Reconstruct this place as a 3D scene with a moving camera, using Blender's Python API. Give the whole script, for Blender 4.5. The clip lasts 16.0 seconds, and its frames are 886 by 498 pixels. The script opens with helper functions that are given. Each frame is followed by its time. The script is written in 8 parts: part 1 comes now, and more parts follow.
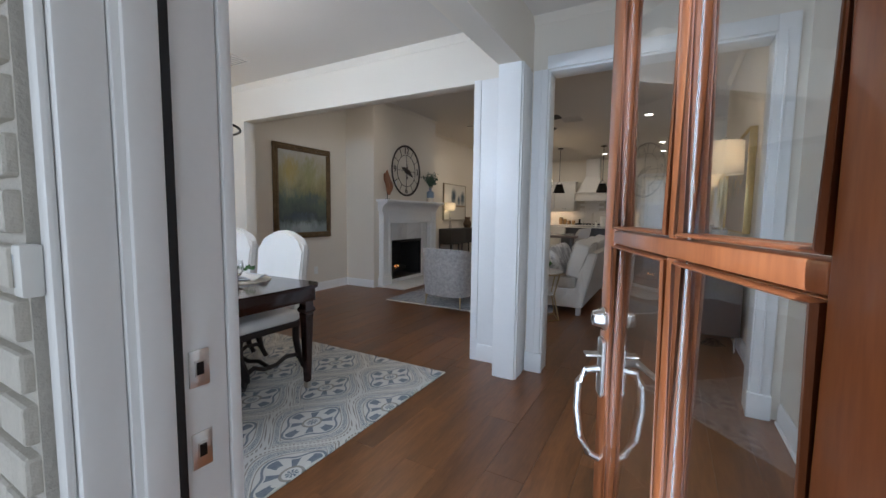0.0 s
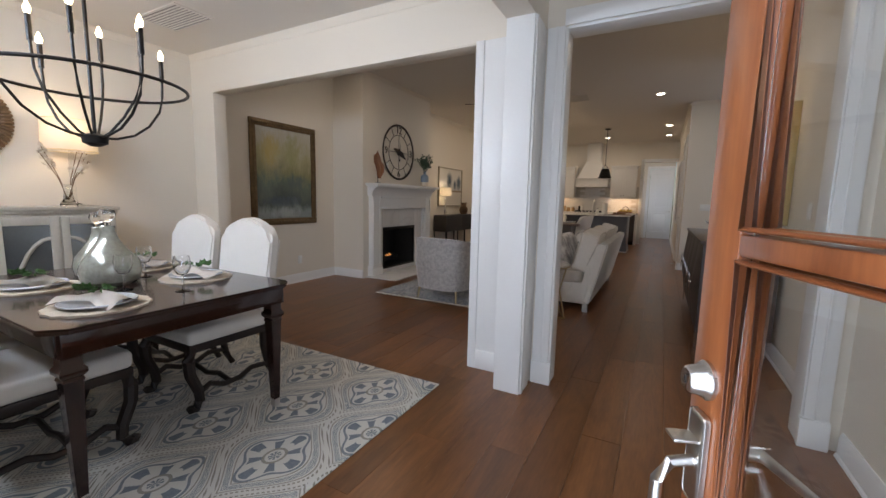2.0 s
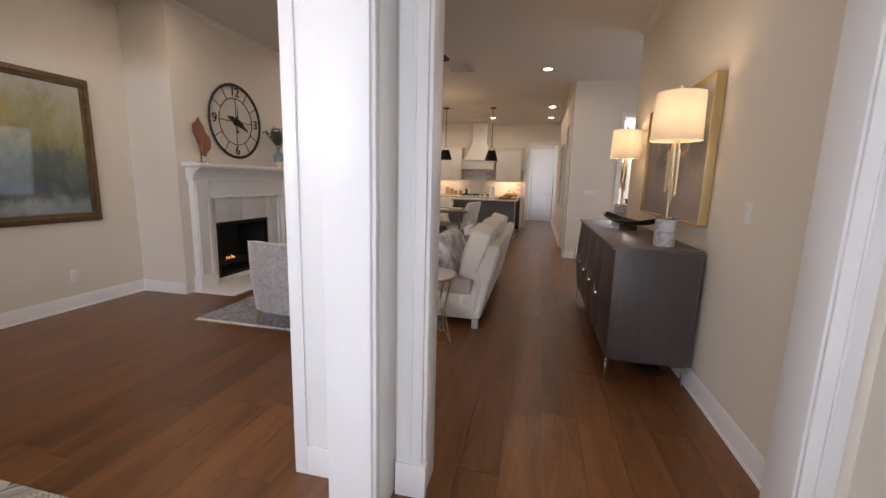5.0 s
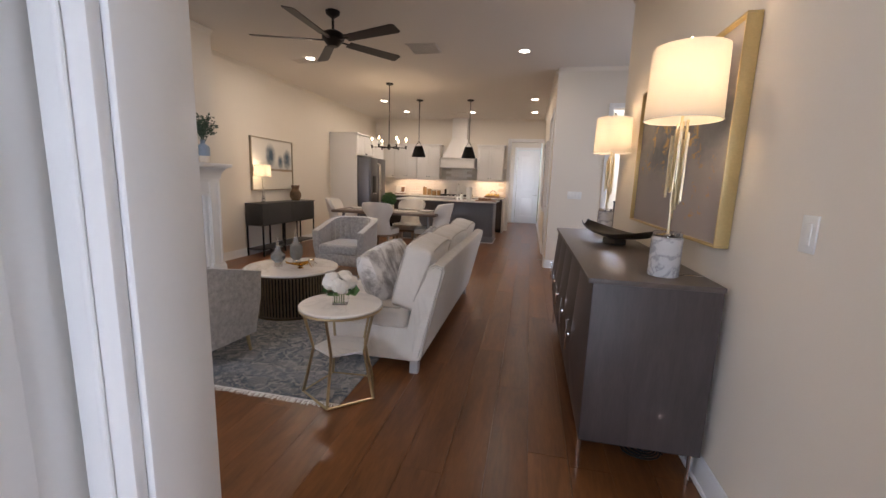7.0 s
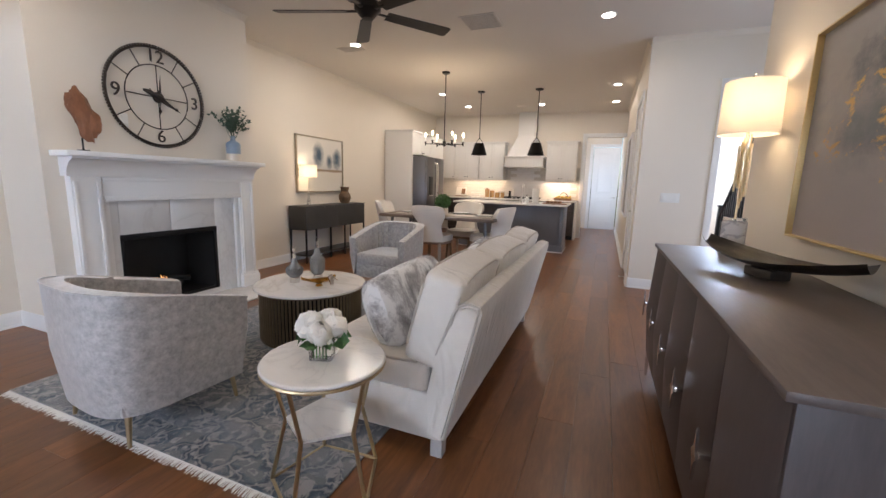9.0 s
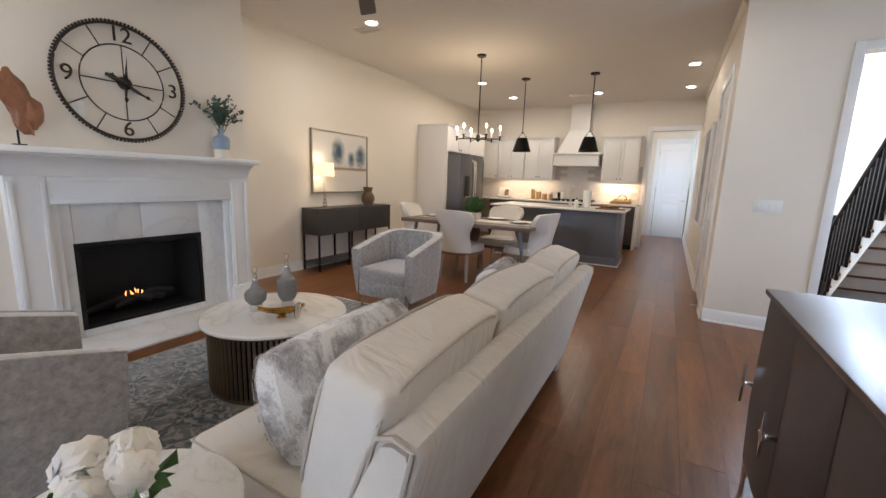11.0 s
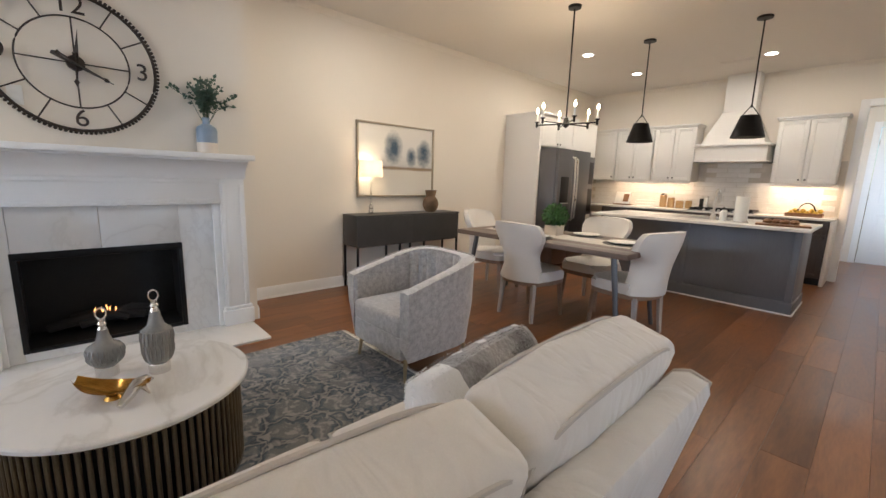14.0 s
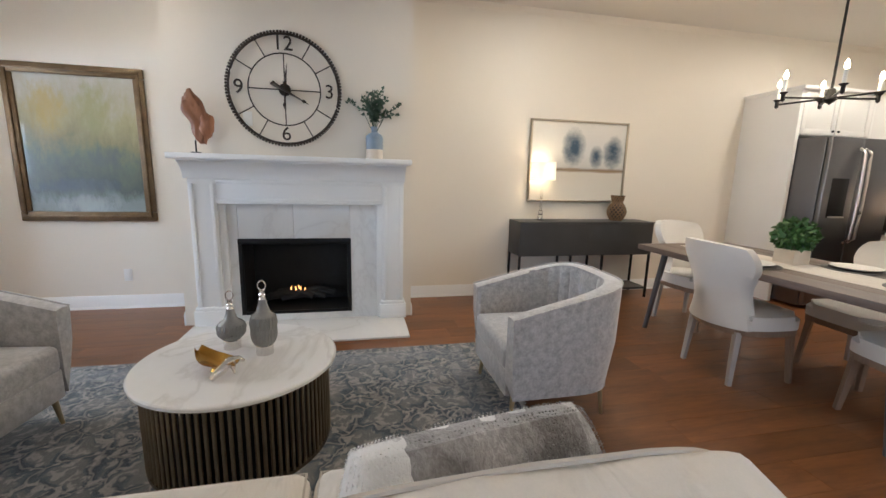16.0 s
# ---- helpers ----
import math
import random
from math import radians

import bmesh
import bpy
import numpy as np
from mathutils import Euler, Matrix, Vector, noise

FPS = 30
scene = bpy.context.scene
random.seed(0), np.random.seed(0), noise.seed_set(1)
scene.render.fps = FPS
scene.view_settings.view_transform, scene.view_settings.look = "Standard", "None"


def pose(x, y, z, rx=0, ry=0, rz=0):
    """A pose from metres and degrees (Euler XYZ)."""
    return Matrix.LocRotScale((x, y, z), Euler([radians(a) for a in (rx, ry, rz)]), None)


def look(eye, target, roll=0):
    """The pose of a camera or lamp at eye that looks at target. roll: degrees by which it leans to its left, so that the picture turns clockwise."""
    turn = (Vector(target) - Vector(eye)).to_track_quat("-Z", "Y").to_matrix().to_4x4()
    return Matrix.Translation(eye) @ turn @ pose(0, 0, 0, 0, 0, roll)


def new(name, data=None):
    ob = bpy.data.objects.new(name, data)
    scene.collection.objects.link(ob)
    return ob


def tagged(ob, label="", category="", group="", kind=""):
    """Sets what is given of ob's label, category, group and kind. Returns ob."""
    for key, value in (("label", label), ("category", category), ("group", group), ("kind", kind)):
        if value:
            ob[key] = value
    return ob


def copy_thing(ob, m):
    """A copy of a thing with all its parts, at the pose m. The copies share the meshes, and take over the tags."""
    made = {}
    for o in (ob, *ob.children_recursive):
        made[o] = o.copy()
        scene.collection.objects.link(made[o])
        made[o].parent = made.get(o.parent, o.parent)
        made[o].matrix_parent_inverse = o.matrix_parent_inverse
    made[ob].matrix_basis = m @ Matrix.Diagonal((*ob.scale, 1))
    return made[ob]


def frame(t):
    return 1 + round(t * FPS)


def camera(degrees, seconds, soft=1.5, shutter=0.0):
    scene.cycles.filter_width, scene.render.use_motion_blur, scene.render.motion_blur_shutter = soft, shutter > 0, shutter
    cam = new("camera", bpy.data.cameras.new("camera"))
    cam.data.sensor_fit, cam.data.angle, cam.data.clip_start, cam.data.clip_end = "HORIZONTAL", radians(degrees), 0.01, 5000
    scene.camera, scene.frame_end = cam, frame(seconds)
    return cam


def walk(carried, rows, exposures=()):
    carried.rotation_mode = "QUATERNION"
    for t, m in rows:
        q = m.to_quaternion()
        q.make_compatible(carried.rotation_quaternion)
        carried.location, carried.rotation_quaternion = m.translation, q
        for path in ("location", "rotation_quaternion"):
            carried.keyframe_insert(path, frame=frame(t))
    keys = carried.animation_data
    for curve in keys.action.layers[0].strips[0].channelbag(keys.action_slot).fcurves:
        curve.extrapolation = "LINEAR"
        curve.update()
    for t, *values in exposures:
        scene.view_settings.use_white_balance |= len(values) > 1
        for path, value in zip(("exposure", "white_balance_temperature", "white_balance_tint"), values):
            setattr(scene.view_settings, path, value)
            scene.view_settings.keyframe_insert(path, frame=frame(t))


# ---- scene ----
cam = camera(95.9, 16.0)
PATH = [
    (0, (0.070, 0.170, 1.201), (-0.903, 1.908, 1.028), 0.7),
    (0.5, (0.001, 0.268, 1.204), (-0.966, 2.009, 1.015), 0.8),
    (1, (-0.099, 0.357, 1.169), (-1.042, 2.109, 0.969), 1.1),
    (1.5, (-0.159, 0.415, 1.172), (-1.085, 2.174, 0.952), 1.3),
    (2, (-0.151, 0.569, 1.205), (-1.097, 2.314, 0.96), 1.2),
    (2.5, (-0.213, 0.669, 1.245), (-1.133, 2.425, 0.983), 1.2),
    (3, (-0.251, 0.822, 1.245), (-1.124, 2.599, 0.962), 1.3),
    (3.5, (-0.288, 1.001, 1.252), (-1.071, 2.815, 0.943), 1.4),
    (4, (-0.298, 1.202, 1.257), (-0.964, 3.06, 0.933), 1.5),
    (4.5, (-0.327, 1.439, 1.297), (-0.874, 3.334, 0.968), 1.5),
    (5, (-0.34, 1.709, 1.296), (-0.784, 3.63, 0.964), 1.5),
    (5.2, (-0.331, 1.803, 1.294), (-0.746, 3.731, 0.965), 1.6),
    (7.3, (-0.106, 2.792, 1.304), (-0.511, 4.722, 0.972), 1.9),
    (7.5, (-0.102, 2.887, 1.306), (-0.542, 4.81, 0.972), 1.9),
    (8, (-0.115, 3.101, 1.287), (-0.652, 4.999, 0.955), 1.8),
    (8.5, (-0.159, 3.32, 1.275), (-0.791, 5.188, 0.945), 1.7),
    (9, (-0.192, 3.545, 1.273), (-0.918, 5.38, 0.943), 1.6),
    (11.5, (-0.243, 4.733, 1.313), (-1.257, 6.423, 0.969), 1.9),
    (12, (-0.258, 4.997, 1.303), (-1.334, 6.649, 0.962), 1.8),
    (12.5, (-0.285, 5.234, 1.324), (-1.423, 6.843, 0.979), 1.9),
    (13, (-0.304, 5.513, 1.326), (-1.526, 7.059, 0.981), 1.9),
    (13.5, (-0.342, 5.757, 1.295), (-1.658, 7.223, 0.952), 1.8),
    (14, (-0.381, 6.015, 1.286), (-1.831, 7.349, 0.944), 1.7),
    (14.5, (-0.379, 6.228, 1.308), (-1.958, 7.405, 0.959), 1.8),
    (15, (-0.367, 6.423, 1.306), (-2.086, 7.383, 0.955), 1.6),
    (15.5, (-0.418, 6.557, 1.295), (-2.252, 7.273, 0.946), 1.6),
    (16, (-0.432, 6.67, 1.294), (-2.359, 7.077, 0.941), 1.4),
]
EXPOSURES = [(0.0, -0.86, 6000, 10), (1.0, -0.94, 6200, 9), (1.5, -0.9, 7200, 17), (2.0, -0.8, 6650, 14), (2.5, -0.62, 6100, 10), (3.2, -0.42, 6350, 13), (4.7, -0.27, 7000, 20), (7.5, 0.10, 6250, 18), (9.0, 0.38, 6000, 15), (12.0, 0.37, 6000, 12), (14.5, 0.54, 5950, 11), (16.0, 0.62, 5750, 9)]
walk(cam, [(t, look(eye, target, roll)) for t, eye, target, roll in PATH], EXPOSURES)

# ---- world, sun and large lights ----
W = bpy.data.worlds.new("world")
scene.world = W
W.use_nodes = True
wn, wl = W.node_tree.nodes, W.node_tree.links
sky = wn.new("ShaderNodeTexSky")
sky.sky_type, sky.sun_disc, sky.sun_elevation, sky.sun_rotation = "NISHITA", False, radians(42), radians(150)
wl.new(sky.outputs[0], wn["Background"].inputs[0])
wn["Background"].inputs[1].default_value = 0.12
sun = new("sun", bpy.data.lights.new("sun", "SUN"))
sun.data.energy, sun.data.angle, sun.data.color = 3.0, radians(0.5), (1.0, 0.95, 0.86)
sun.matrix_world = look((4, -4, 9), (0, -1, 0))


def area_lamp(name, m, sx, sy, watts, color):
    ob = new(name, bpy.data.lights.new(name, "AREA"))
    ob.data.shape, ob.data.size, ob.data.size_y, ob.data.energy, ob.data.color = "RECTANGLE", sx, sy, watts, color
    ob.matrix_world = m
    return ob


def point_lamp(name, place, watts, color, radius=0.04):
    ob = new(name, bpy.data.lights.new(name, "POINT"))
    ob.data.energy, ob.data.color, ob.data.shadow_soft_size = watts, color, radius
    ob.location = place
    return ob


DAY = (0.67, 0.81, 1.0)
WARM = (1.0, 0.76, 0.48)
CAN = (1.0, 0.87, 0.70)
# daylight in the front doorway and dining room window, and an assumed stair hall window
area_lamp("sky_light_porch", look((-0.4, -2.4, 1.2), (-0.4, 3.0, 1.2)), 5.5, 2.3, 115, (0.84, 0.91, 1.0))
area_lamp("sky_light_doorway", look((-0.195, 0.665, 1.10), (-0.195, 4.0, 0.95)), 0.80, 1.95, 35, DAY)
area_lamp("sky_light_alcove", look((2.66, 7.85, 1.5), (-1.0, 7.3, 0.9)), 1.7, 1.5, 22, DAY)
area_lamp("sky_light_dining", look((-2.75, 0.40, 1.45), (-2.75, 3.0, 1.2)), 1.7, 1.5, 380, DAY)
area_lamp("sky_light_stair", look((1.9, 12.2, 3.2), (1.4, 8.0, 1.0)), 1.4, 1.6, 330, DAY)

# added lamp in an unseen back hall opening, brightens the far door
area_lamp("fill_light_backhall", look((-0.84, 15.3, 1.35), (0.1, 16.0, 1.2)), 0.9, 1.6, 13, DAY)

# ---- materials ----


def nodes_of(name):
    m = bpy.data.materials.new(name)
    m.use_nodes = True
    nt = m.node_tree
    return m, nt, nt.nodes["Principled BSDF"]


def mixed(nt, fac, a, b, blend="MIX"):
    n = nt.nodes.new("ShaderNodeMix")
    n.data_type, n.blend_type = "RGBA", blend
    for sock, v in ((n.inputs[0], fac), (n.inputs[6], a), (n.inputs[7], b)):
        if isinstance(v, bpy.types.NodeSocket):
            nt.links.new(v, sock)
        elif isinstance(v, (int, float)):
            sock.default_value = v
        else:
            sock.default_value = (*v, 1)
    return n.outputs[2]


def calc(nt, op, a, b=0.0, c=0.0):
    n = nt.nodes.new("ShaderNodeMath")
    n.operation = op
    for sock, v in zip(n.inputs, (a, b, c)):
        if isinstance(v, bpy.types.NodeSocket):
            nt.links.new(v, sock)
        else:
            sock.default_value = v
    return n.outputs[0]


def coords(nt, scale=(1, 1, 1), turn=(0, 0, 0), world=False):
    t = nt.nodes.new("ShaderNodeNewGeometry" if world else "ShaderNodeTexCoord")
    m = nt.nodes.new("ShaderNodeMapping")
    m.inputs["Scale"].default_value, m.inputs["Rotation"].default_value = scale, turn
    nt.links.new(t.outputs["Position" if world else "Object"], m.inputs[0])
    return m.outputs[0]


def grain(nt, vec, scale, detail=3.0, rough=0.55, distort=0.0):
    n = nt.nodes.new("ShaderNodeTexNoise")
    n.inputs["Scale"].default_value, n.inputs["Detail"].default_value = scale, detail
    n.inputs["Roughness"].default_value, n.inputs["Distortion"].default_value = rough, distort
    nt.links.new(vec, n.inputs["Vector"])
    return n.outputs["Fac"]


def ramp(nt, fac, *stops):
    n = nt.nodes.new("ShaderNodeValToRGB")
    while len(n.color_ramp.elements) < len(stops):
        n.color_ramp.elements.new(0.5)
    for e, (at, col) in zip(n.color_ramp.elements, stops):
        e.position, e.color = at, (*col, 1)
    nt.links.new(fac, n.inputs[0])
    return n.outputs[0]


def bumped(nt, bsdf, height, strength, dist):
    n = nt.nodes.new("ShaderNodeBump")
    n.inputs["Strength"].default_value, n.inputs["Distance"].default_value = strength, dist
    nt.links.new(height, n.inputs["Height"])
    nt.links.new(n.outputs[0], bsdf.inputs["Normal"])


def tint(c, k):
    return tuple(min(1.0, v * k) for v in c)


def surface(name, color, rough=0.5, metal=0.0, vary=0.08, scale=3.0, fine=60.0, bump=0.1, dist=0.002, stretch=(1, 1, 1), coat=0.0, sheen=0.0, rough_vary=0.08):
    """A plain material with broad unevenness, fine grain and a little relief."""
    m, nt, b = nodes_of(name)
    v = coords(nt, stretch)
    broad, small = grain(nt, v, scale), grain(nt, v, fine, 2.0)
    both = calc(nt, "ADD", calc(nt, "MULTIPLY", broad, 0.65), calc(nt, "MULTIPLY", small, 0.35))
    nt.links.new(ramp(nt, both, (0.3, tint(color, 1 - vary)), (0.7, tint(color, 1 + vary))), b.inputs["Base Color"])
    b.inputs["Metallic"].default_value = metal
    r = calc(nt, "ADD", rough - rough_vary / 2, calc(nt, "MULTIPLY", broad, rough_vary))
    nt.links.new(r, b.inputs["Roughness"])
    b.inputs["Coat Weight"].default_value = coat
    b.inputs["Sheen Weight"].default_value = sheen
    if bump:
        bumped(nt, b, small, bump, dist)
    return m


def wood(name, dark, light, rough=0.35, scale=1.0, along="y", coat=0.0, per_object=0.25, bump=0.08):
    m, nt, b = nodes_of(name)
    st = {"x": (0.9, 7, 7), "y": (7, 0.9, 7), "z": (7, 7, 0.9)}[along]
    info = nt.nodes.new("ShaderNodeObjectInfo")
    v = coords(nt, tuple(s * scale for s in st))
    shift = nt.nodes.new("ShaderNodeVectorMath")
    shift.operation = "ADD"
    comb = nt.nodes.new("ShaderNodeCombineXYZ")
    for k in range(3):
        nt.links.new(calc(nt, "MULTIPLY", info.outputs["Random"], 37.0 + 11 * k), comb.inputs[k])
    nt.links.new(v, shift.inputs[0])
    nt.links.new(comb.outputs[0], shift.inputs[1])
    v = shift.outputs[0]
    g = grain(nt, v, 1.6, 6.0, 0.62, 0.8)
    f = grain(nt, v, 14.0, 3.0, 0.6)
    both = calc(nt, "ADD", calc(nt, "MULTIPLY", g, 0.7), calc(nt, "MULTIPLY", f, 0.3))
    col = ramp(nt, both, (0.28, dark), (0.5, tuple((a + c) / 2 for a, c in zip(dark, light))), (0.72, light))
    k = calc(nt, "ADD", 1 - per_object / 2, calc(nt, "MULTIPLY", info.outputs["Random"], per_object))
    hsv = nt.nodes.new("ShaderNodeHueSaturation")
    nt.links.new(k, hsv.inputs["Value"])
    nt.links.new(col, hsv.inputs["Color"])
    nt.links.new(hsv.outputs[0], b.inputs["Base Color"])
    nt.links.new(calc(nt, "ADD", rough - 0.06, calc(nt, "MULTIPLY", g, 0.14)), b.inputs["Roughness"])
    b.inputs["Coat Weight"].default_value = coat
    bumped(nt, b, f, bump, 0.001)
    return m


def glowing(name, color, strength, base=None):
    m, nt, b = nodes_of(name)
    b.inputs["Base Color"].default_value = (*(base or color), 1)
    b.inputs["Emission Color"].default_value, b.inputs["Emission Strength"].default_value = (*color, 1), strength
    return m


def glassy(name, color=(0.95, 0.97, 0.97), rough=0.0, ior=1.45):
    m, nt, b = nodes_of(name)
    b.inputs["Base Color"].default_value, b.inputs["Roughness"].default_value = (*color, 1), rough
    b.inputs["Transmission Weight"].default_value, b.inputs["IOR"].default_value = 1.0, ior
    return m


def marble(name, base=(0.82, 0.80, 0.77), vein=(0.55, 0.53, 0.51), scale=1.6, rough=0.18, soft=1.0):
    m, nt, b = nodes_of(name)
    v = coords(nt, (scale, scale * 1.3, scale * 1.2), (0.3, 0.4, 0.7))
    g = grain(nt, v, 1.3, 7.0, 0.55, 0.7)
    line = calc(nt, "ABSOLUTE", calc(nt, "SUBTRACT", g, 0.5))
    cloud = grain(nt, v, 3.0, 4.0)
    col = ramp(nt, line, (0.0, vein), (0.012 * soft, tint(base, 0.95)), (0.06 * soft, base))
    nt.links.new(mixed(nt, calc(nt, "MULTIPLY", cloud, 0.35), col, tint(base, 0.86)), b.inputs["Base Color"])
    nt.links.new(calc(nt, "ADD", rough - 0.03, calc(nt, "MULTIPLY", cloud, 0.08)), b.inputs["Roughness"])
    return m


M = {}
M["wall"] = surface("wall_paint", (0.76, 0.70, 0.605), 0.62, vary=0.02, scale=0.8, fine=180, bump=0.06, dist=0.001)
M["ceiling"] = surface("ceiling_paint", (0.70, 0.66, 0.605), 0.8, vary=0.02, scale=0.7, fine=150, bump=0.1, dist=0.001)
M["trim"] = surface("white_trim_paint", (0.82, 0.82, 0.81), 0.35, vary=0.02, scale=2.0, fine=90, bump=0.03, dist=0.0006)
M["plank"] = wood("floor_wood", (0.085, 0.031, 0.011), (0.262, 0.105, 0.035), 0.31, 0.8, "y", coat=0.0, per_object=0.40, bump=0.08)
M["gap"] = surface("floor_gap", (0.03, 0.015, 0.008), 0.8)
M["brick"] = surface("painted_brick", (0.56, 0.53, 0.47), 0.7, vary=0.12, scale=9, fine=120, bump=0.5, dist=0.004)
M["mortar"] = surface("painted_mortar", (0.50, 0.47, 0.42), 0.85, vary=0.12, scale=12, fine=150, bump=0.6, dist=0.004)
M["doorwood"] = wood("stained_door_wood", (0.15, 0.04, 0.013), (0.37, 0.118, 0.038), 0.3, 1.0, "z", coat=0.35, per_object=0.15)
M["glass"] = glassy("pane_glass")
M["rubber"] = surface("black_rubber", (0.012, 0.012, 0.013), 0.6)
M["steel"] = surface("satin_nickel", (0.62, 0.60, 0.57), 0.28, 1.0, vary=0.05, fine=200, bump=0.02)
M["chrome"] = surface("chrome", (0.75, 0.75, 0.76), 0.12, 1.0, vary=0.03, bump=0.0)
M["porch"] = surface("porch_concrete", (0.36, 0.31, 0.27), 0.85, vary=0.25, scale=4, fine=220, bump=0.4, dist=0.004)
M["grass"] = surface("winter_grass", (0.16, 0.14, 0.06), 0.9, vary=0.4, scale=2, fine=80, bump=0.8, dist=0.02)
M["road"] = surface("pale_road", (0.34, 0.32, 0.28), 0.9, vary=0.12, scale=0.6, fine=60, bump=0.3)
M["marble"] = marble("white_marble", (0.80, 0.79, 0.77), (0.64, 0.625, 0.60), 1.3, 0.2, 3.0)
M["slab"] = marble("pale_marble_slab", (0.76, 0.755, 0.74), (0.655, 0.645, 0.63), 1.1, 0.22, 1.5)
M["quartz"] = marble("white_quartz", (0.80, 0.78, 0.74), (0.68, 0.66, 0.63), 2.2, 0.2)
M["black"] = surface("black_metal", (0.014, 0.013, 0.013), 0.42, 0.6, vary=0.15, bump=0.04)
M["firebrick"] = surface("dark_firebox", (0.02, 0.019, 0.018), 0.7, vary=0.3, scale=7, fine=60, bump=0.4)

# ---- mesh helpers ----


def fresh():
    return bmesh.new()


def box(bm, x0, x1, y0, y1, z0, z1, bevel=0.0, seg=2):
    r = bmesh.ops.create_cube(bm, size=1, matrix=Matrix.LocRotScale(((x0 + x1) / 2, (y0 + y1) / 2, (z0 + z1) / 2), None, (abs(x1 - x0), abs(y1 - y0), abs(z1 - z0))))
    if bevel:
        es = list({e for v in r["verts"] for e in v.link_edges})
        bmesh.ops.bevel(bm, geom=es, offset=bevel, segments=seg, affect="EDGES", profile=0.5)
    return bm


def turned(bm, start, m):
    """Moves the vertices made since index start by m."""
    bm.verts.ensure_lookup_table()
    bmesh.ops.transform(bm, matrix=m, verts=bm.verts[start:])
    return bm


def rod(bm, p0, p1, r0, r1=None, n=12, cap=True):
    p0, p1 = Vector(p0), Vector(p1)
    d = p1 - p0
    m = Matrix.Translation((p0 + p1) / 2) @ d.to_track_quat("Z", "Y").to_matrix().to_4x4()
    bmesh.ops.create_cone(bm, cap_ends=cap, segments=n, radius1=r0, radius2=r0 if r1 is None else r1, depth=d.length, matrix=m)
    return bm


def lathe(bm, profile, n=32, at=(0, 0, 0), sx=1.0, sy=1.0):
    rings = []
    for r, z in profile:
        if r < 1e-5:
            rings.append([bm.verts.new((at[0], at[1], at[2] + z))])
        else:
            rings.append([bm.verts.new((at[0] + sx * r * math.cos(2 * math.pi * k / n), at[1] + sy * r * math.sin(2 * math.pi * k / n), at[2] + z)) for k in range(n)])
    for a, b in zip(rings, rings[1:]):
        for k in range(n):
            f = [a[k % len(a)], a[(k + 1) % len(a)], b[(k + 1) % len(b)], b[k % len(b)]]
            f = list(dict.fromkeys(f))
            if len(f) > 2:
                bm.faces.new(f)
    for ring, flip in ((rings[0], True), (rings[-1], False)):
        if len(ring) > 2:
            bm.faces.new(ring[::-1] if flip else ring)
    return bm


def tube(bm, pts, r, n=8, closed=False):
    pts = [Vector(p) for p in pts]
    rings = []
    up = Vector((0, 0, 1))
    count = len(pts)
    for k, p in enumerate(pts):
        a = pts[k - 1] if k or closed else p
        b = pts[(k + 1) % count] if k < count - 1 or closed else p
        d = (b - a).normalized()
        side = d.cross(up if abs(d.z) < 0.95 else Vector((1, 0, 0))).normalized()
        other = side.cross(d)
        rr = r(k / max(1, count - 1)) if callable(r) else r
        rings.append([bm.verts.new(p + rr * (math.cos(2 * math.pi * j / n) * side + math.sin(2 * math.pi * j / n) * other)) for j in range(n)])
    pairs = list(zip(rings, rings[1:])) + ([(rings[-1], rings[0])] if closed else [])
    for a, b in pairs:
        for j in range(n):
            bm.faces.new((a[j], a[(j + 1) % n], b[(j + 1) % n], b[j]))
    if not closed:
        bm.faces.new(rings[0][::-1])
        bm.faces.new(rings[-1])
    return bm


def prism(bm, poly, axis, a, b):
    """A flat outline (pairs) drawn out from a to b along the axis."""
    def spot(u, v, w):
        return {"x": (w, u, v), "y": (u, w, v), "z": (u, v, w)}[axis]
    lo, hi = [bm.verts.new(spot(u, v, a)) for u, v in poly], [bm.verts.new(spot(u, v, b)) for u, v in poly]
    bm.faces.new(lo[::-1])
    bm.faces.new(hi)
    for k in range(len(poly)):
        bm.faces.new((lo[k], lo[(k + 1) % len(poly)], hi[(k + 1) % len(poly)], hi[k]))
    return bm


def pillow_shape(bm, sx, sy, sz, n=14, edge=0.25, power=0.5):
    """A stuffed cushion lying flat: a grid top and bottom that meet in a thin seam."""
    tops = {}
    for s in (1, -1):
        for i in range(n + 1):
            for j in range(n + 1):
                u, v = 2 * i / n - 1, 2 * j / n - 1
                fall = ((1 - abs(u) ** 3) * (1 - abs(v) ** 3)) ** power
                pinch = 1 - 0.06 * (1 - abs(abs(u) - abs(v))) * abs(u * v)
                z = s * sz / 2 * (edge * (0.15 if max(abs(u), abs(v)) == 1 else 1) + (1 - edge) * fall)
                if max(abs(u), abs(v)) == 1 and s == -1:
                    tops[s, i, j] = tops[1, i, j]
                    continue
                if max(abs(u), abs(v)) == 1:
                    z = 0
                tops[s, i, j] = bm.verts.new((u * sx / 2 * pinch, v * sy / 2 * pinch, z))
    for s in (1, -1):
        for i in range(n):
            for j in range(n):
                f = [tops[s, i, j], tops[s, i + 1, j], tops[s, i + 1, j + 1], tops[s, i, j + 1]]
                bm.faces.new(f if s == 1 else f[::-1])
    return bm


def mesh_of(bm, name, smooth=True):
    bmesh.ops.recalc_face_normals(bm, faces=bm.faces)
    me = bpy.data.meshes.new(name)
    bm.to_mesh(me)
    bm.free()
    if smooth:
        for p in me.polygons:
            p.use_smooth = True
        me.set_sharp_from_angle(angle=radians(38))
    return me


